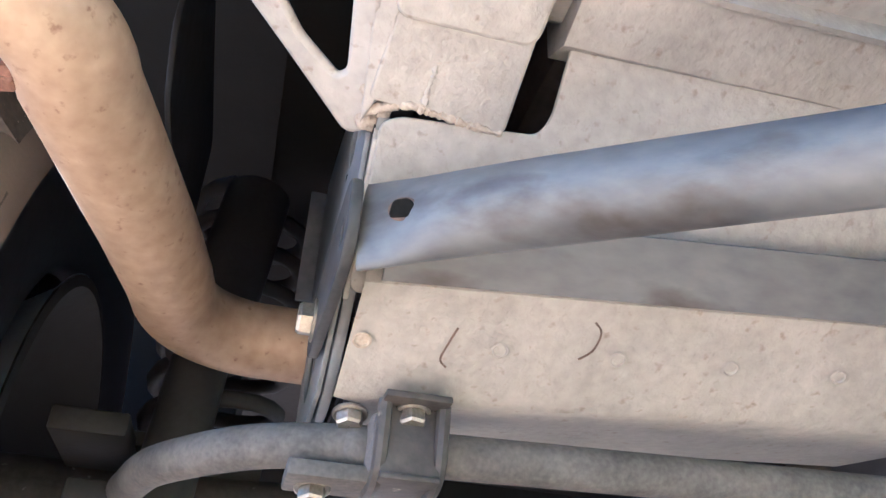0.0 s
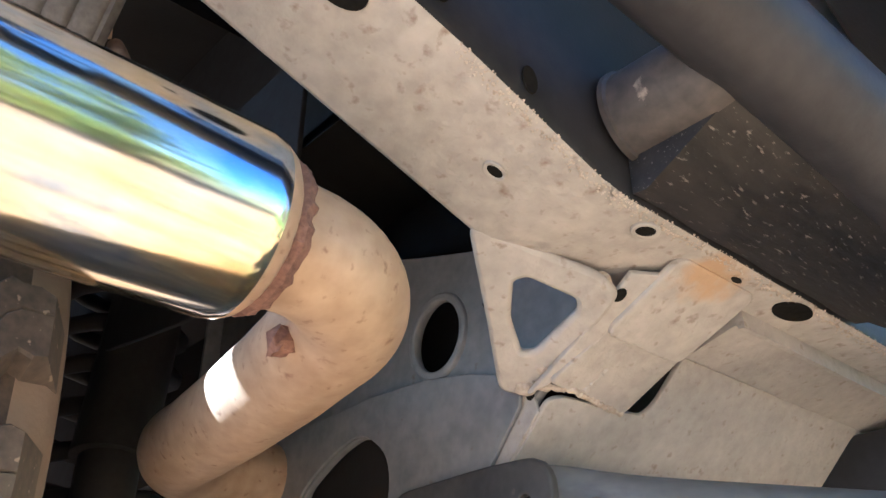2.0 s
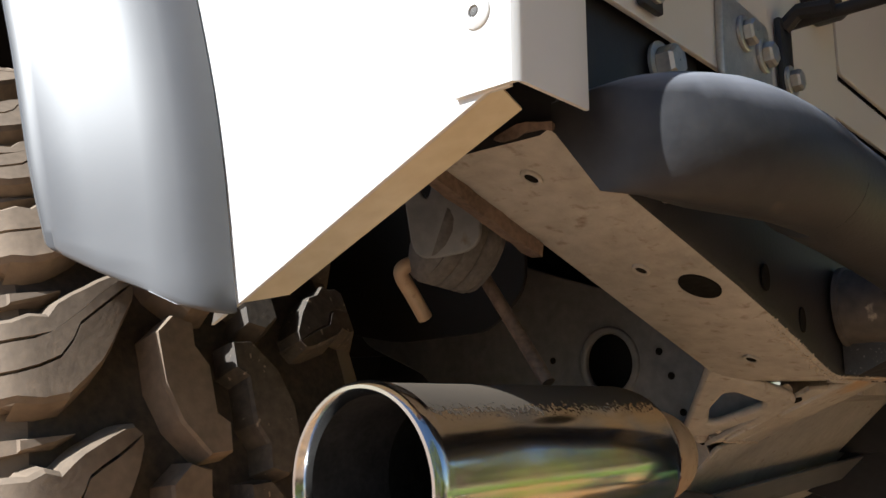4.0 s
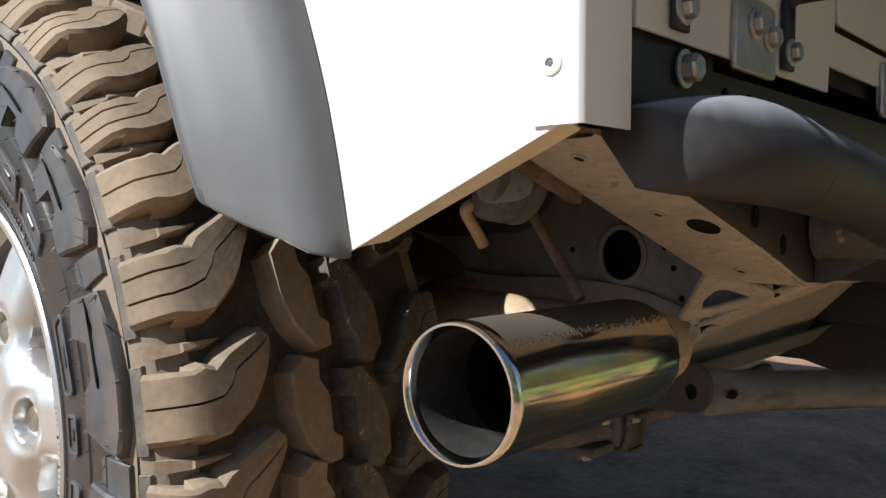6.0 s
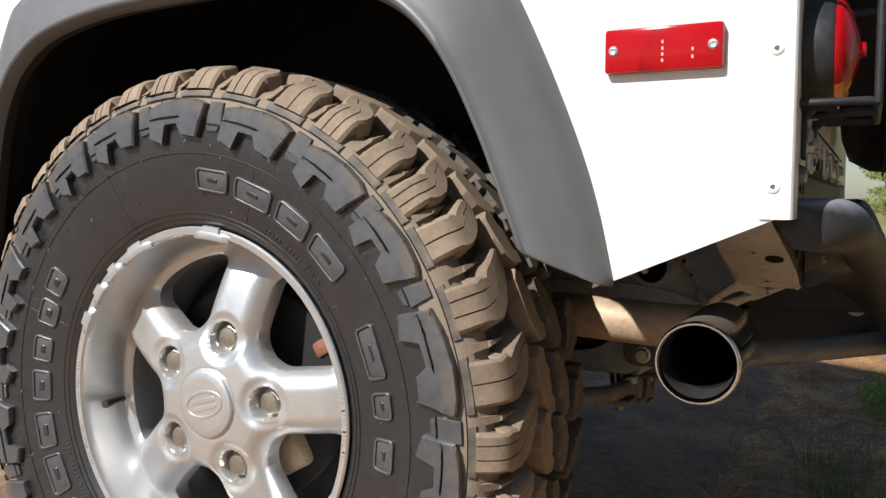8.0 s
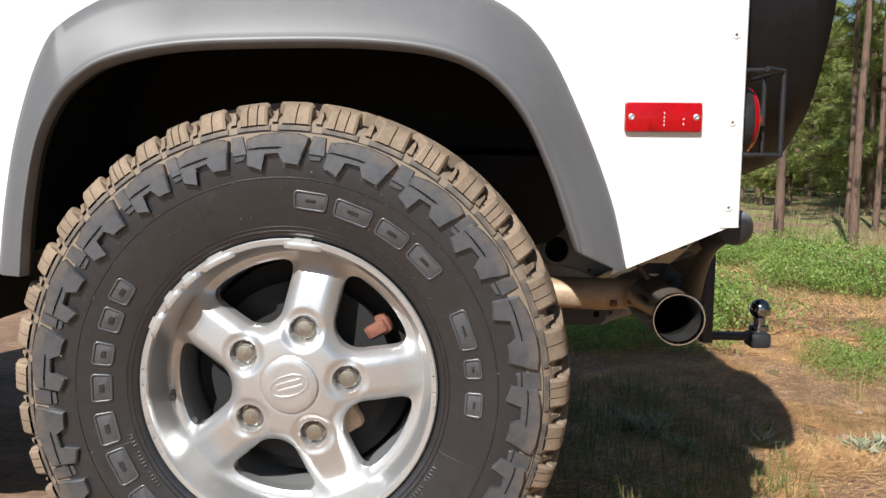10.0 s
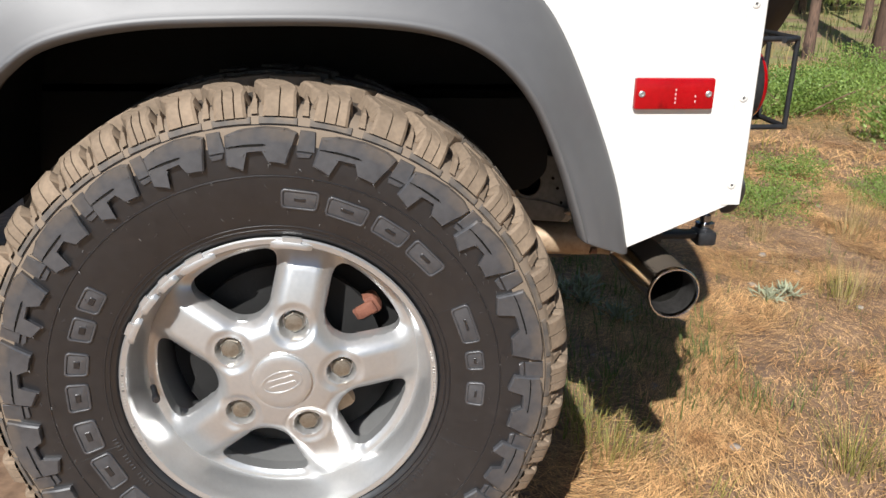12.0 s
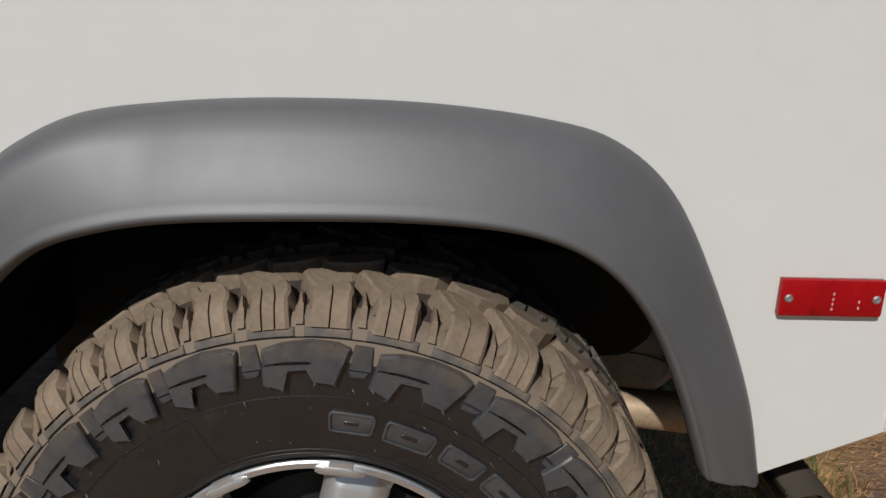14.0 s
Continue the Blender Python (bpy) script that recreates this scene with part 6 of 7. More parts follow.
def build_hanger():
    """Ribbed rubber exhaust hanger with its bent rod."""
    bm = bmesh.new()
    rings = []
    o = Vector((0.515, 0.168, 0.614))
    ax = Vector((0.10, 0.95, -0.12)).normalized()
    u = Vector((0.5, 0, 0.85))
    u = (u - ax * u.dot(ax)).normalized()
    w = ax.cross(u)
    for k in range(25):
        s = k / 24
        g = 1 - 0.10 * (1 if k % 6 == 3 else 0) - 0.25 * max(0, abs(s - 0.5) - 0.4) / 0.1
        rings.append([o + ax * (s - 0.5) * 0.044 + (u * math.cos(b) * 0.027 + w * math.sin(b) * 0.0165) * g for b in [2 * math.pi * j / 20 for j in range(20)]])
    add_rings(bm, rings, cap0=True, cap1=True)
    h = part("exhaust_hanger", bm, RUBBERGREY, vehicle, "grey ribbed rubber exhaust hanger on a rusty rod", angle=50)
    bm = bmesh.new()
    tube(bm, smooth_path([(0.513, 0.190, 0.606), (0.503, 0.160, 0.603), (0.497, 0.149, 0.602), (0.493, 0.146, 0.597), (0.493, 0.155, 0.586), (0.493, 0.165, 0.574)], 8), 0.0043, 14)
    part("hook_rod", bm, PIPE, h, "bent steel rod end")
    bm = bmesh.new()
    tube(bm, smooth_path([(0.511, 0.193, 0.600), (0.516, 0.196, 0.590), (0.532, 0.196, 0.568), (0.556, 0.192, 0.538)], 8), 0.0038, 12)
    part("support_rod", bm, RUST, h, "rusty support rod")
    loop = rounded([(-0.019, -0.036), (0.019, -0.036), (0.022, 0.05), (-0.022, 0.05)], 0.012)
    bm = plate("hanger_bracket", [loop, circle2(-0.008, 0.012, 0.0055, 20, 0.017), circle2(0.011, 0.012, 0.0055, 20, 0.017)], 0.003, (0.522, 0.146, 0.640), (0.8, 0.25, 0.1), (0.1, 0, 1), 0.001)
    part("hanger_bracket", bm, GREYSTEEL, h, "dull grey slotted bracket")


build_hanger()
# sheet added before the rail, painting the arch's inner shade
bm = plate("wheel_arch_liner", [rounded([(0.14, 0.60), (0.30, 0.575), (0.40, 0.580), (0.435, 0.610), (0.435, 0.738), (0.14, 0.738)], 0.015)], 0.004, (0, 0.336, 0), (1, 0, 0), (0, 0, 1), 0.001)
part("wheel_arch_liner", bm, DARK, vehicle, "near-black sheet added for the shade inside the wheel arch")


# ---------------------------------------------------------------- rear fittings
def build_tail_lamp():
    c = Vector((BACK, 0.128, 0.795))
    bm = bmesh.new()
    lathe(bm, [(0, 0.055), (0.010, 0.055), (0.024, 0.0535), (0.028, 0.051), (0.028, 0.001)], c, (1, 0, 0), 48)
    lamp = part("tail_lamp", bm, BLACK, vehicle, "round black tail lamp with a red and amber lens in a wire guard")
    bm = bmesh.new()
    rings = lathe(bm, [(0.0282, 0.0500), (0.0320, 0.0492), (0.0365, 0.0445), (0.0425, 0.0320), (0.0475, 0.0170), (0.0490, 0.0080), (0.0530, 0.0072), (0.0540, 0.0055), (0.0542, 0.0005)], c, (1, 0, 0), 48)
    for f in bm.faces:
        p = f.calc_center_median()
        if p.y - c.y > 0.016 or (p.z - c.z) < -0.034:
            f.material_index = 1
    part("lens", bm, (REDLENS, AMBER), lamp, "red and amber lens")
    # wire guard: front frame, stand-offs and straps
    x1, y0, y1, z0, z1 = 0.716, 0.074, 0.300, 0.742, 0.864
    rods = [
        [(x1 - 0.035, y0 - 0.030, z1), (x1 - 0.006, y0 - 0.004, z1), (x1, y0, z1), (x1, y1, z1)],
        [(BACK, y0 - 0.002, z0), (x1 - 0.006, y0 - 0.002, z0), (x1, y0, z0), (x1, y1, z0)],
        [(BACK, y0 - 0.008, z1), (x1 - 0.01, y0 - 0.008, z1), (x1, y0, z1)],
        [(BACK, y1, z0), (x1, y1, z0)], [(BACK, y1, z1), (x1, y1, z1)], [(BACK, 0.155, z0 - 0.004), (x1, 0.155, z0 - 0.002)],
    ] + [[(x1, y, z0 - 0.002), (x1, y, z1 + 0.002)] for y in (y0, 0.155, y1)]
    for rod in rods:
        bm = bmesh.new()
        tube(bm, rod, 0.0038, 12)
        part("guard_rod", bm, BLACK, lamp, "black steel guard rod")
    for y in (0.1355, 0.293):
        bm = bmesh.new()
        add_box(bm, BACK + 0.0005, BACK + 0.0045, y - 0.009, y + 0.009, 0.693, 0.742, bevel=0.0015)
        tube(bm, [(BACK + 0.003, y, 0.738), (BACK + 0.012, y, 0.745), (BACK + 0.03, y, 0.742)], 0.005, 8)
        part("strap", bm, BLACK, lamp, "black steel strap")
        bm = bmesh.new()
        hex_bolt(bm, (BACK + 0.0045, y, 0.705), (1, 0, 0), 0.0062, 0.006, 0.0092)
        part("bolt", bm, STEEL, lamp, "zinc bolt with washer", angle=25)


build_tail_lamp()


def build_small_lamp():
    bm = bmesh.new()
    lathe(bm, [(0, 0.030), (0.014, 0.030), (0.020, 0.026), (0.020, 0.001)], (BACK, 0.355, 0.792), (1, 0, 0), 32)
    ob = part("reversing_lamp", bm, BLACK, vehicle, "small round black lamp with a clear lens")
    bm = bmesh.new()
    lathe(bm, [(0.0205, 0.0255), (0.030, 0.022), (0.034, 0.012), (0.035, 0.0005)], (BACK, 0.355, 0.792), (1, 0, 0), 32)
    part("lens", bm, mat("clear_lens", (0.6, 0.6, 0.58), (0.75, 0.75, 0.72), 30, 0.1, bump=0.3, bump_scale=120), ob, "clear ribbed lens")


build_small_lamp()


def build_body_mount(y):
    outline = rounded([(y - 0.030, 0.684), (y + 0.032, 0.684), (y + 0.030, 0.728), (y - 0.028, 0.730)], 0.004)
    bm = plate("body_mount_plate", [outline], 0.004, (BACK + 0.0018, 0, 0), (0, 1, 0), (0, 0, 1), 0.001)
    ob = part("body_mount_plate", bm, STEEL, vehicle, "galvanised plate with two bolts")
    for dy in (-0.004, 0.020):
        bm = bmesh.new()
        hex_bolt(bm, (BACK + 0.004, y + dy, 0.713 - 0.2 * dy), (1, 0, 0), 0.0068, 0.006, 0.0096)
        part("bolt", bm, STEEL, ob, "zinc bolt with washer", angle=25)


for y in (0.236, 0.548, 0.80, 1.08):
    build_body_mount(y)

# ragged inner panel edge above the bumper
bm = bmesh.new()
rnd = random.Random(3)
add_rings(bm, [[Vector((BACK + 0.006, y, 0.689)), Vector((BACK + 0.011 + rnd.uniform(0, 0.0015), y, 0.686 + rnd.uniform(-0.001, 0.001))), Vector((BACK + 0.006, y, 0.6865))] for y in [0.55 + 0.012 * k for k in range(36)]], cap0=True, cap1=True)
part("frayed_edge", bm, CREAM, vehicle, "frayed pale edge strip")

# spare wheel in its vinyl cover
bm = bmesh.new()
lathe(bm, [(0.0, 0.05), (0.0, 0.37), (0.012, 0.404), (0.045, 0.424), (0.13, 0.430), (0.25, 0.428), (0.295, 0.410), (0.312, 0.36), (0.316, 0.05), (0.316, 0.001)], (0.664, MID, 1.128), (1, 0, 0), 72, cap0=True)
rnd = random.Random(6)
for v in bm.verts:
    k = noise.noise(v.co * 9)
    v.co += (v.co - Vector((v.co.x, MID, 1.128))).normalized() * k * 0.007
spare = part("spare_wheel_cover", bm, CLOTH, vehicle, "black vinyl spare wheel cover", angle=60)
bm = bmesh.new()
tube(bm, [Vector((0.73, MID + 0.432 * math.cos(a), 1.128 + 0.432 * math.sin(a))) for a in [2 * math.pi * k / 72 for k in range(73)]], 0.0016, 6, caps=False)
part("seam_piping", bm, CLOTH, spare, "black seam piping")
bm = box(0.645, 0.70, MID - 0.08, MID + 0.08, 1.0, 1.2, bevel=0.01)
part("spare_mount", bm, BLACK, vehicle, "black spare wheel mount")


# ---------------------------------------------------------------- ground and plants
def ground_height(x, y):
    """The ground falls away behind the vehicle and levels out farther off."""
    d = math.hypot(x, y)
    h = 0.018 * noise.noise(Vector((x * 0.9, y * 0.9, 3))) + 0.006 * noise.noise(Vector((x * 4, y * 4, 7)))
    near = min(1.0, max(0.0, (math.hypot(x, y - 0.12) - 0.25) / 0.5))
    far = 0.12 * noise.noise(Vector((x * 0.07, y * 0.07, 1))) * min(1, max(0, d - 6) / 10)
    fall = lambda v, reach: reach * math.tanh(max(0.0, v) / reach)
    return h * near - 0.008 + far - 0.155 * fall(x - 0.02, 2.7) - 0.10 * fall(y, 1.3)


SEEN_FROM = Vector((0.13, -1.10, 0.86))


def afield(x, y):
    """A place on level ground carried out along the line of sight to the falling ground, and how much farther it lies."""
    k = 1.0
    for turn in range(12):
        k = (SEEN_FROM.z - ground_height(SEEN_FROM.x + (x - SEEN_FROM.x) * k, SEEN_FROM.y + (y - SEEN_FROM.y) * k)) / SEEN_FROM.z
    return SEEN_FROM.x + (x - SEEN_FROM.x) * k, SEEN_FROM.y + (y - SEEN_FROM.y) * k, k


def build_ground():
    xs = sorted({round(v, 4) for v in [0.07 * k - 1.4 for k in range(76)]} | {s * 4.2 * 1.32 ** k for k in range(24) for s in (1, -1)} | {-1.7, -2.2, -3.0})
    ys = sorted({round(v, 4) for v in [0.07 * k - 0.9 for k in range(96)]} | {s * 6.2 * 1.32 ** k for k in range(22) for s in (1, -1)} | {-1.4, -2.2, -3.4})
    bm = bmesh.new()
    grid = [[bm.verts.new((x, y, ground_height(x, y))) for x in xs] for y in ys]
    for a, b in zip(grid, grid[1:]):
        for i in range(len(xs) - 1):
            bm.faces.new((a[i], a[i + 1], b[i + 1], b[i]))
    ob = new("ground", mesh_of("ground", bm, GROUND))
    tagged(ob, "dry forest floor of earth and pine litter", "ground", kind="structure")


build_ground()


def strips(rows, name, material, label, category):
    """Many thin blades in one mesh: rows of (base, direction, length, width, bend)."""
    vs, fs = [], []
    for base, d, length, width, bend, segs in rows:
        d = d.normalized()
        side = d.cross(Vector((0, 0, 1)))
        side = (side if side.length > 1e-3 else Vector((1, 0, 0))).normalized()
        i0 = len(vs)
        p = Vector(base)
        for k in range(segs + 1):
            t = k / segs
            w = width * (1 - 0.85 * t)
            vs.append(p - side * w / 2)
            vs.append(p + side * w / 2)
            p = p + d * length / segs
            d = (d + bend / segs).normalized()
        for k in range(segs):
            a = i0 + 2 * k
            fs.append((a, a + 1, a + 3, a + 2))
    me = bpy.data.meshes.new(name)
    me.from_pydata([tuple(v) for v in vs], [], fs)
    me.materials.append(material)
    ob = new(name, me)
    return tagged(ob, label, category, kind="stuff")


def scatter_litter():
    rnd = random.Random(11)
    rows = []
    for k in range(230000):
        if k < 180000:
            x, y = rnd.uniform(0.35, 3.4), rnd.uniform(0.0, 4.6)
        else:
            x, y = rnd.uniform(-1.3, 3.0), rnd.uniform(-2.2, 0.2)
        bare = noise.noise(Vector((x * 2.3, y * 2.3, 5))) < 0.02
        if bare and rnd.random() < 0.45:
            continue
        a = 5.0 * noise.noise(Vector((x * 1.3, y * 1.3, 12))) + rnd.gauss(0, 0.75)
        d = Vector((math.cos(a), math.sin(a), rnd.uniform(-0.02, 0.24)))
        rows.append(((x, y, ground_height(x, y) + rnd.uniform(0.0005, 0.011)), d, rnd.uniform(0.010, 0.045) if bare and rnd.random() < 0.9 else rnd.uniform(0.035, 0.125), rnd.uniform(0.0013, 0.0030), Vector((rnd.uniform(-0.4, 0.4), rnd.uniform(-0.4, 0.4), -0.15)), 2))
    for k in range(60000):
        x, y = rnd.uniform(1.2, 8.5), rnd.uniform(4.2, 11.0)
        a = 5.0 * noise.noise(Vector((x * 1.3, y * 1.3, 12))) + rnd.gauss(0, 0.9)
        rows.append(((x, y, ground_height(x, y) + rnd.uniform(0.001, 0.015)), Vector((math.cos(a), math.sin(a), rnd.uniform(0.0, 0.3))), rnd.uniform(0.06, 0.20), rnd.uniform(0.004, 0.009), Vector((rnd.uniform(-0.4, 0.4), rnd.uniform(-0.4, 0.4), -0.15)), 2))
    strips(rows, "pine_litter", LITTER, "layer of brown fallen pine needles", "litter")


scatter_litter()


def tuft_rows(rnd, x, y, n, h, spread, width, lean=0.5):
    rows = []
    for k in range(n):
        a = rnd.uniform(0, 2 * math.pi)
        r = spread * rnd.random() ** 0.7
        d = Vector((math.cos(a) * lean * rnd.random(), math.sin(a) * lean * rnd.random(), 1))
        bx, by = x + math.cos(a) * r, y + math.sin(a) * r
        rows.append(((bx, by, ground_height(bx, by) - 0.003), d, h * rnd.uniform(0.45, 1.1), width * rnd.uniform(0.7, 1.3), Vector((math.cos(a), math.sin(a), -0.5)) * rnd.uniform(0.1, 0.9), 4))
    return rows


def grow_grass():
    rnd = random.Random(21)
    dry, green, yellow = [], [], []
    spots = [(0.62, 0.50, 16, 0.13), (0.58, 0.38, 14, 0.12), (1.48, 0.98, 30, 0.16), (1.58, 1.05, 26, 0.17), (1.45, 1.25, 18, 0.12), (1.5, 1.55, 24, 0.15), (0.72, 0.30, 12, 0.10), (1.05, 0.42, 12, 0.09), (1.25, 0.85, 12, 0.10), (0.50, 0.28, 14, 0.10), (1.05, 1.25, 14, 0.09)]
    for x, y, n, h in spots:
        x, y, f = afield(x, y)
        dry += tuft_rows(rnd, x, y, n, h * f, 0.06 * f, 0.0022 * f)
    for k in range(190):
        x, y = rnd.uniform(-1.2, 4.5), rnd.uniform(0.2, 7)
        if math.hypot(x, y) < 0.55 or abs(x) < 0.42 and y < 0.4:
            continue
        x, y, f = afield(x, y)
        (dry if rnd.random() < 0.7 else green).extend(tuft_rows(rnd, x, y, rnd.randint(5, 16), rnd.uniform(0.05, 0.15) * f, 0.05 * f, 0.002 * f))
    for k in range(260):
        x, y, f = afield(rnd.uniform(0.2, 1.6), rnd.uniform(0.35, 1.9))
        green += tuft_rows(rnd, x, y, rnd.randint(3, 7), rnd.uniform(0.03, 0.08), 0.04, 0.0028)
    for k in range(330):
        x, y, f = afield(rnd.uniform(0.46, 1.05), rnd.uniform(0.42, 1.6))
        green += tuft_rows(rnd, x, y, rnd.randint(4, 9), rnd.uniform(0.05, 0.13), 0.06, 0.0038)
    for x, y, n, h in ((0.72, 0.65, 60, 0.10), (0.70, 0.58, 40, 0.08), (0.86, 0.44, 40, 0.08), (0.65, 0.76, 22, 0.16), (2.30, 3.50, 90, 0.16), (2.20, 3.62, 70, 0.15), (1.35, 0.65, 26, 0.14)):
        yellow += tuft_rows(rnd, x, y, n, h, 0.10, 0.0030)
    for x, y, n, h in ((0.67, 0.72, 70, 0.11), (0.68, 0.58, 70, 0.12), (0.76, 0.64, 40, 0.08), (1.35, 0.66, 70, 0.17), (1.43, 0.58, 50, 0.15), (2.12, 2.02, 90, 0.16), (2.22, 2.10, 50, 0.14), (1.83, 2.26, 30, 0.10)):
        yellow += tuft_rows(rnd, x, y, n, h, 0.09, 0.0026)
    for k in range(260):
        x, y = rnd.uniform(2.0, 8.0), rnd.uniform(4.0, 10.5)
        yellow += tuft_rows(rnd, x, y, rnd.randint(5, 12), rnd.uniform(0.06, 0.16), 0.10, 0.008)
    for x, y, n, h in ((2.79, 3.03, 60, 0.26), (2.70, 2.92, 40, 0.24), (2.90, 3.12, 40, 0.22)):
        dry += tuft_rows(rnd, x, y, n, h, 0.12, 0.0032)
    for k in range(2600):
        y = 5 + 34 * rnd.random() ** 1.5
        x, y, f = afield(rnd.uniform(-0.3, 1.0) * y, y)
        (dry if rnd.random() < 0.55 else green).extend(tuft_rows(rnd, x, y, 6, rnd.uniform(0.10, 0.28) * f, 0.2 * f, 0.008 * f))
    strips(dry, "dry_grass", DRYGRASS, "thin tufts of dry yellow grass", "grass")
    strips(yellow, "fresh_grass", FRESHGRASS, "low tufts of yellow-green grass", "grass")
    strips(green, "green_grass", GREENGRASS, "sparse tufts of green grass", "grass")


grow_grass()


def leaf_cluster(rnd, centre, spread, height, n, size, vs, fs, wide=0.30):
    for k in range(n):
        a, r = rnd.uniform(0, 2 * math.pi), spread * rnd.random() ** 0.6
        p = centre + Vector((math.cos(a) * r, math.sin(a) * r, height * rnd.random() ** 0.6))
        d = Vector((rnd.uniform(-1, 1), rnd.uniform(-1, 1), rnd.uniform(0.1, 1.3))).normalized()
        s = d.orthogonal().normalized()
        q = rnd.uniform(0, math.pi)
        s = (s * math.cos(q) + d.cross(s) * math.sin(q)) * size * wide
        L = d * size * rnd.uniform(0.7, 1.2)
        fold = d.cross(s).normalized() * size * 0.10
        i = len(vs)
        vs += [p, p + L * 0.5 + s + fold, p + L, p + L * 0.5 - s + fold]
        fs += [(i, i + 1, i + 2), (i, i + 2, i + 3)]


def build_shrub(seed, spread, height, n, size, material, wide=0.30):
    rnd = random.Random(seed)
    vs, fs = [], []
    for k in range(9):
        a, r = rnd.uniform(0, 2 * math.pi), spread * rnd.random() ** 0.5
        leaf_cluster(rnd, Vector((math.cos(a) * r, math.sin(a) * r, 0)), spread * 0.45, height * rnd.uniform(0.5, 1.1), n // 9, size, vs, fs, wide)
    me = bpy.data.meshes.new("foliage")
    me.from_pydata([tuple(v) for v in vs], [], fs)
    me.materials.append(material)
    root = new("shrub")
    crown = new("foliage", me)
    crown.parent = root
    bm = bmesh.new()
    for k in range(6):
        a = rnd.uniform(0, 2 * math.pi)
        tube(bm, [(0, 0, -0.02), (math.cos(a) * spread * 0.4, math.sin(a) * spread * 0.4, height * 0.4), (math.cos(a) * spread * 0.8, math.sin(a) * spread * 0.8, height * 0.8)], 0.004, 6, radii=[0.006, 0.004, 0.002])
    part("stem", bm, TWIG, root)
    return root


def plant_shrubs():
    rnd = random.Random(31)
    kinds = [build_shrub(41 + k, 0.34 + 0.08 * k, 0.24 + 0.03 * k, 2500, 0.023, LEAF) for k in range(3)]
    for s in kinds:
        tagged(s, "low leafy green shrub on the forest floor", "shrub", "low shrubs")
    rows = []
    for k in range(150):
        y = rnd.uniform(2.75, 6.3)
        x = rnd.uniform(0.25, 0.95) * (y + 1.2)
        if noise.noise(Vector((x * 0.8, y * 0.8, 9))) > -0.02:
            rows.append((x, y))
    rows += [(1.7, 7.3), (2.0, 8.6), (1.9, 10.0), (2.4, 10.8), (2.1, 12.2), (2.6, 12.4), (1.62, 1.85), (1.72, 1.98), (2.15, 1.78), (2.25, 1.95), (2.0, 2.35)]
    for i, (x, y) in enumerate(rows):
        s = rnd.uniform(0.55, 1.1) * (0.42 if y < 2.6 else 0.85)
        x, y, f = afield(x, y)
        m = Matrix.Translation((x, y, ground_height(x, y))) @ Matrix.Rotation(rnd.uniform(0, 6.28), 4, "Z")
        s *= f
        if i < 3:
            kinds[i].matrix_basis = m
        else:
            c = copy_thing(kinds[i % 3], m)
            c.scale = (s, s, s)
    # a row of low shrubs in the vehicle's shade
    for i, (x, y, s) in enumerate(((0.86, 3.22, 0.62), (1.06, 3.34, 0.74), (1.26, 3.42, 0.66), (1.46, 3.62, 0.78))):
        c = copy_thing(kinds[i % 3], Matrix.Translation((x, y, ground_height(x, y))) @ Matrix.Rotation(1.7 * i, 4, "Z"))
        c.scale = (s, s, s)
    # small silvery weeds
    first = build_shrub(77, 0.034, 0.026, 54, 0.062, SILVERLEAF, 0.07)
    first.name = "weed"
    tagged(first, "small weed with narrow silvery leaves", "plant", "silvery weeds")
    spots = [(1.27, 1.03), (1.34, 1.05), (1.02, 1.05), (0.80, 0.95)]
    spots = [afield(x, y)[:2] for x, y in spots] + [(0.85, 1.78), (0.98, 1.88), (0.92, 1.72)]
    for i, (x, y) in enumerate(spots):
        m = Matrix.Translation((x, y, ground_height(x, y))) @ Matrix.Rotation(2.1 * i, 4, "Z")
        if i == 0:
            first.matrix_basis = m
        else:
            copy_thing(first, m)


plant_shrubs()


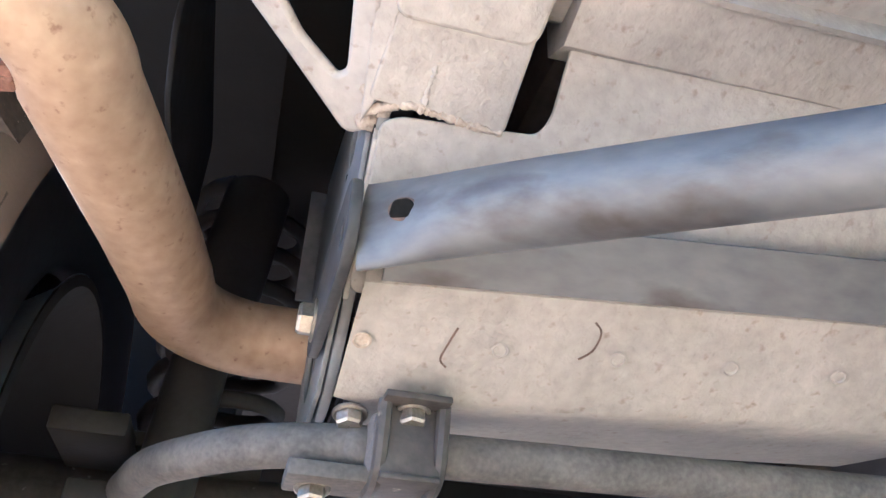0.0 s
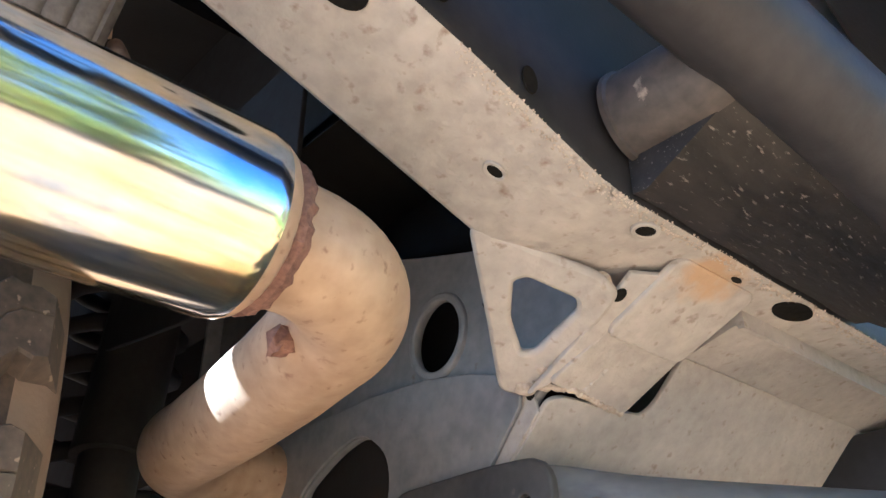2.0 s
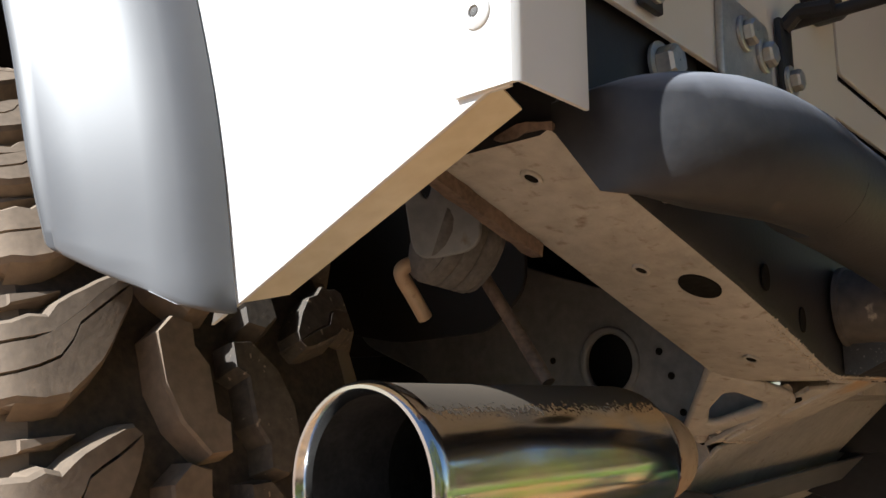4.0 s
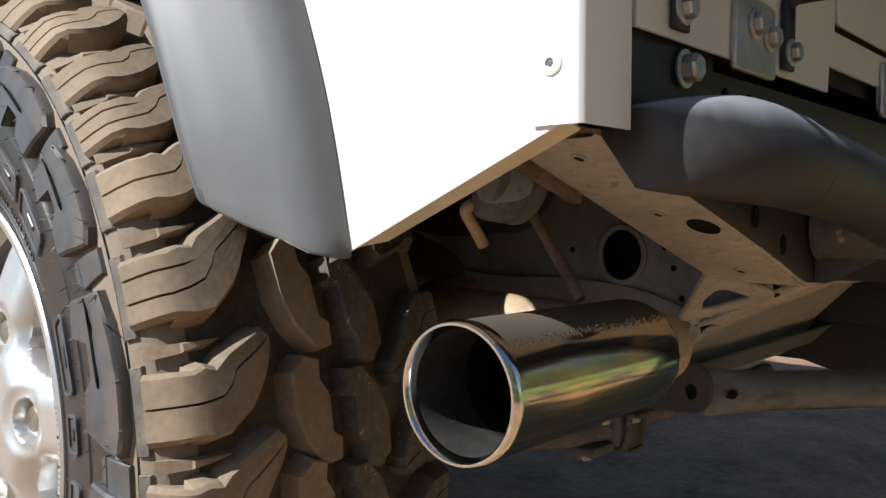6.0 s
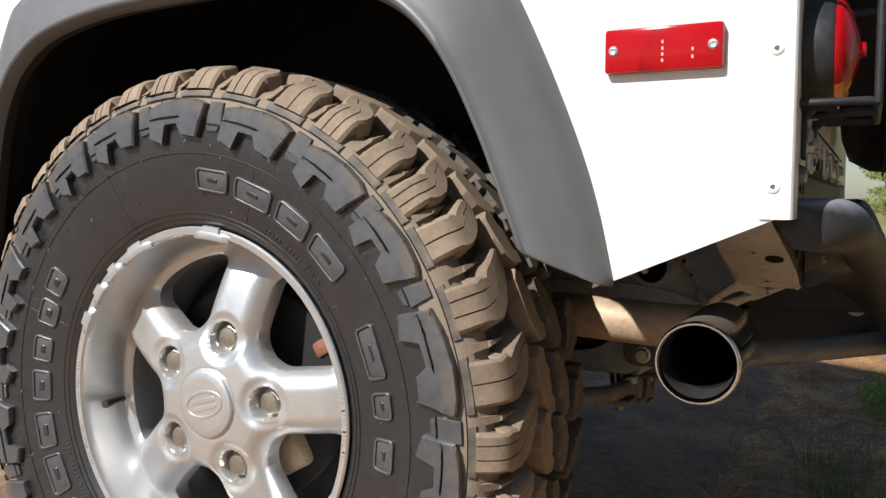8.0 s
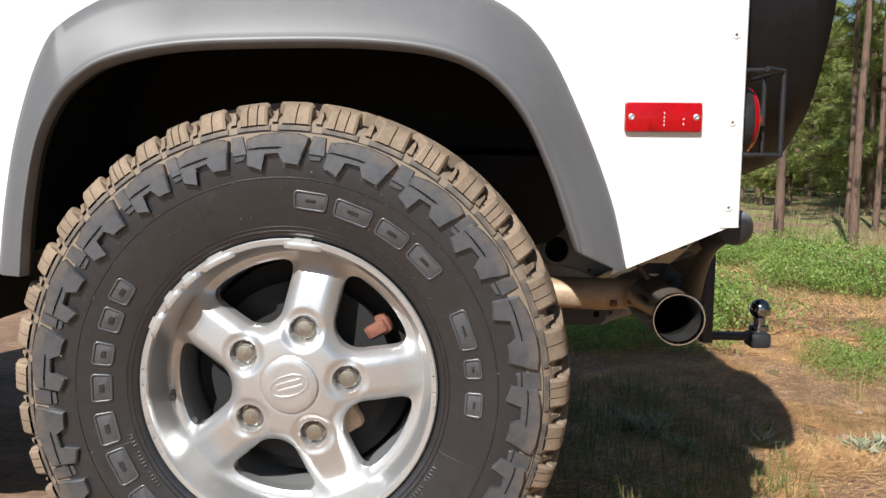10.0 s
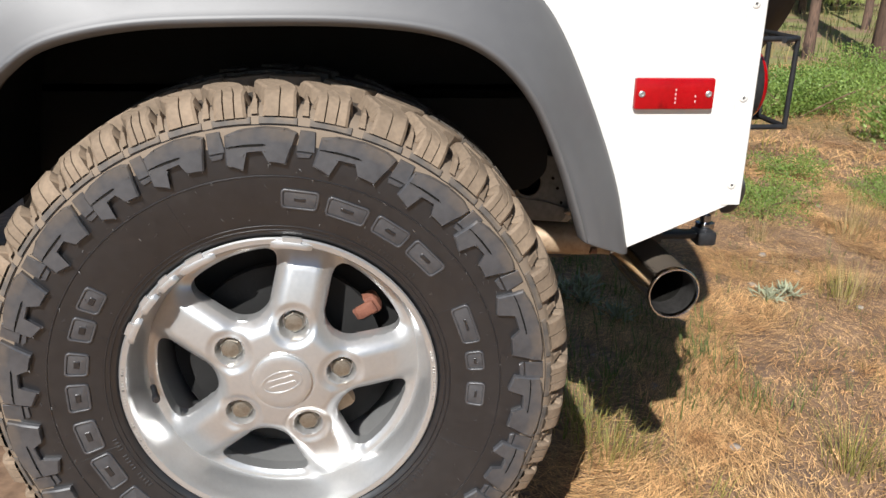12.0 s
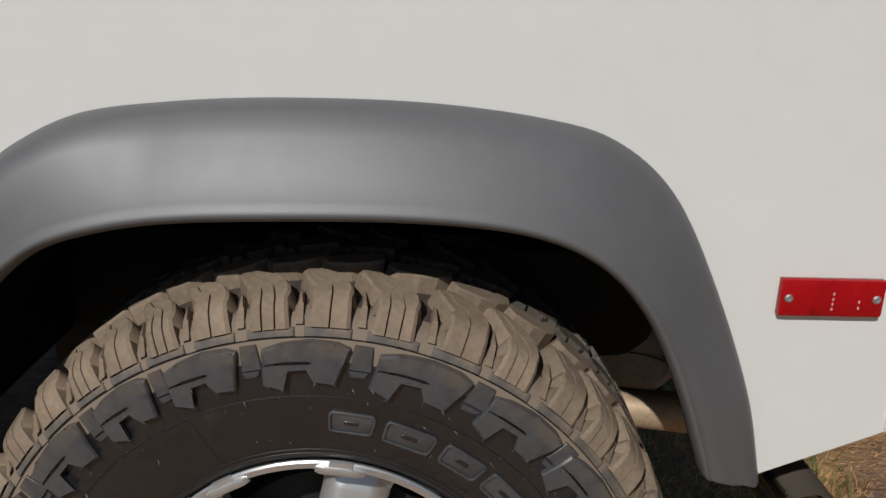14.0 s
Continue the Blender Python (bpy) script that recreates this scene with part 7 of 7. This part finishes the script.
def build_pine(seed, height, r0, bare=0.22):
    rnd = random.Random(seed)
    root = new("pine_tree")
    bm = bmesh.new()
    path = [Vector((0.05 * math.sin(k * 0.8 + seed) * k / 6, 0.05 * math.cos(k * 0.7) * k / 6, height * k / 12 - 0.1 * (k == 0))) for k in range(13)]
    tube(bm, path, r0, 14, radii=[r0 * (1.25 if k == 0 else 1 - 0.075 * k) for k in range(13)])
    part("trunk", bm, BARK, root)
    limbs = bmesh.new()
    vs, fs = [], []
    for k in range(28 if bare > 0.2 else 46):
        t = rnd.uniform(bare, 0.99)
        z = height * t
        a = rnd.uniform(0, 2 * math.pi)
        L = (1.15 - t) * height * 0.20 * rnd.uniform(0.6, 1.25)
        dead = bare > 0.2 and t < bare + 0.08 and rnd.random() < 0.7
        p0 = Vector((0, 0, z))
        d = Vector((math.cos(a), math.sin(a), rnd.uniform(-0.15, 0.25)))
        pts = [p0, p0 + d * L * 0.5, p0 + d * L + Vector((0, 0, -0.08 * L))]
        tube(limbs, pts, 0.02, 5, radii=[0.035 * (1.1 - t) + 0.008, 0.02 * (1.1 - t) + 0.006, 0.004])
        if dead:
            continue
        for j in range(13 if bare > 0.2 else 18):
            s = 0.25 + 0.8 * rnd.random()
            c = p0 + d * L * s + Vector((rnd.uniform(-1, 1), rnd.uniform(-1, 1), rnd.uniform(-0.5, 0.6))) * (0.17 if bare > 0.2 else 0.24) * L
            for q in range(26 if bare > 0.2 else 44):
                e = Vector((rnd.uniform(-1, 1), rnd.uniform(-1, 1), rnd.uniform(-0.5, 1))).normalized()
                w = e.orthogonal().normalized() * 0.007
                n = len(vs)
                tip = c + e * rnd.uniform(0.08, 0.19)
                vs += [c - w, c + w, tip]
                fs.append((n, n + 1, n + 2))
    tagged(part("branching", limbs, BARK, root), kind="stuff")
    me = bpy.data.meshes.new("crown")
    me.from_pydata([tuple(v) for v in vs], [], fs)
    me.materials.append(NEEDLES)
    c = new("crown", me)
    c.parent = root
    return root


def plant_trees():
    rnd = random.Random(51)
    kinds = [build_pine(61, 11.0, 0.055, 0.42), build_pine(62, 9.0, 0.045, 0.38), build_pine(63, 13.0, 0.17, 0.5), build_pine(64, 5.0, 0.05, 0.06), build_pine(65, 6.5, 0.06, 0.10)]
    for k in kinds:
        tagged(k, "tall pine tree with reddish bark", "tree", "pine trees")
    rows = [(4.70, 5.75, 2, 1.1), (3.72, 6.55, 1, 0.9), (4.36, 6.6, 0, 0.85), (4.9, 8.6, 1, 0.8), (2.73, 20.0, 2, 1.3), (3.12, 20.5, 2, 0.9), (2.12, 19.0, 2, 0.8), (2.4, 21.0, 2, 0.8), (1.46, 22.0, 0, 1.0), (3.35, 7.4, 1, 1.0), (6.95, 9.9, 0, 0.9), (5.3, 10.2, 1, 0.9)]
    for k in range(40):
        y = 16 + 34 * rnd.random() ** 1.2
        x = rnd.uniform(-0.35, 0.95) * y + rnd.uniform(-1, 1)
        rows.append((x, y, rnd.choice((0, 1)), rnd.uniform(0.75, 1.15)))
    for k in range(95):
        y = 13 + 32 * rnd.random() ** 1.2
        rows.append((0.13 + rnd.uniform(0.30, 0.80) * (y + 1.2), y, rnd.choice((3, 4)), rnd.uniform(0.5, 1.1)))
    for k in range(26):
        y = rnd.uniform(26, 55)
        rows.append((0.65 + rnd.uniform(0.02, 0.15) * (y + 0.9), y, rnd.choice((3, 4)), rnd.uniform(0.7, 1.2)))
    for k in range(46):
        d, a = rnd.uniform(18, 55), rnd.uniform(-0.75, 0.75)
        rows.append((2 + d * math.cos(a), d * math.sin(a), rnd.choice((0, 1, 3, 4)), rnd.uniform(0.6, 1.1)))
    for k in range(60):
        a = rnd.uniform(0, 2 * math.pi)
        d = rnd.uniform(13, 30)
        x, y = math.cos(a) * d, math.sin(a) * d
        if y < 6 and not (-0.85 < math.atan2(-y, -x) - math.atan2(0.46, 0.20) < 0.6):
            rows.append((x, y, rnd.randrange(3), rnd.uniform(0.7, 1.0)))
    # a loose stand beside the vehicle, mirrored in its polished steel
    for x, y, kind, s in ((6.5, 1.0, 3, 1.3), (7.6, 2.3, 4, 1.2), (8.4, 0.4, 4, 1.3), (7.0, -0.8, 3, 1.4), (9.6, 3.2, 3, 1.5), (9.2, -1.9, 4, 1.2), (10.8, 1.2, 4, 1.4), (6.6, -2.8, 3, 1.2), (11.5, -3.4, 4, 1.4), (8.0, -5.2, 3, 1.5), (12.4, 3.6, 4, 1.3)):
        rows.append((x, y, kind, s))
    for i, (x, y, kind, s) in enumerate(rows):
        if y > 4:
            x, y, f = afield(x, y)
            s *= f
        m = Matrix.Translation((x, y, ground_height(x, y) - 0.03)) @ Matrix.Rotation(rnd.uniform(0, 6.28), 4, "Z")
        c = copy_thing(kinds[kind], m)
        c.scale = (s, s, s)
    for k, p in zip(kinds, ((-14, 16), (-20, 20), (12, 33), (-9, 24), (-12, 28))):
        k.matrix_basis = Matrix.Translation((*p, ground_height(*p) - 0.03))
    return rows


plant_trees()


def scatter_small():
    rnd = random.Random(71)
    for k in range(26):
        x, y = rnd.uniform(0.6, 3.0), rnd.uniform(0.2, 3.6)
        bm = bmesh.new()
        s = rnd.uniform(0.006, 0.02)
        bmesh.ops.create_icosphere(bm, subdivisions=2, radius=s)
        for v in bm.verts:
            v.co = Vector((v.co.x * 1.3, v.co.y, v.co.z * 0.6)) * (1 + 0.25 * noise.noise(v.co * 80 + Vector((k, 0, 0))))
        o = new("stone", mesh_of("stone", bm, STONE))
        o.location = (x, y, ground_height(x, y) + s * 0.25)
        o.rotation_euler = (0, 0, rnd.uniform(0, 6))
        tagged(o, "small pale stone among pine needles", "stone", "small stones")
    for k in range(22):
        x, y = rnd.uniform(0.6, 3.0), rnd.uniform(0.2, 3.6)
        a = rnd.uniform(0, 6.28)
        L = rnd.uniform(0.06, 0.28)
        pts = [Vector((x, y, ground_height(x, y) + 0.004))]
        for j in range(4):
            a += rnd.uniform(-0.4, 0.4)
            q = pts[-1] + Vector((math.cos(a), math.sin(a), 0)) * L / 4
            pts.append(Vector((q.x, q.y, ground_height(q.x, q.y) + 0.004 + rnd.uniform(0, 0.006))))
        bm = bmesh.new()
        tube(bm, pts, 0.003, 7, radii=[0.004, 0.0038, 0.0034, 0.003, 0.0015])
        o = new("twig", mesh_of("twig", bm, TWIG))
        tagged(o, "dry grey-brown twig on the ground", "twig", "fallen twigs")


scatter_small()
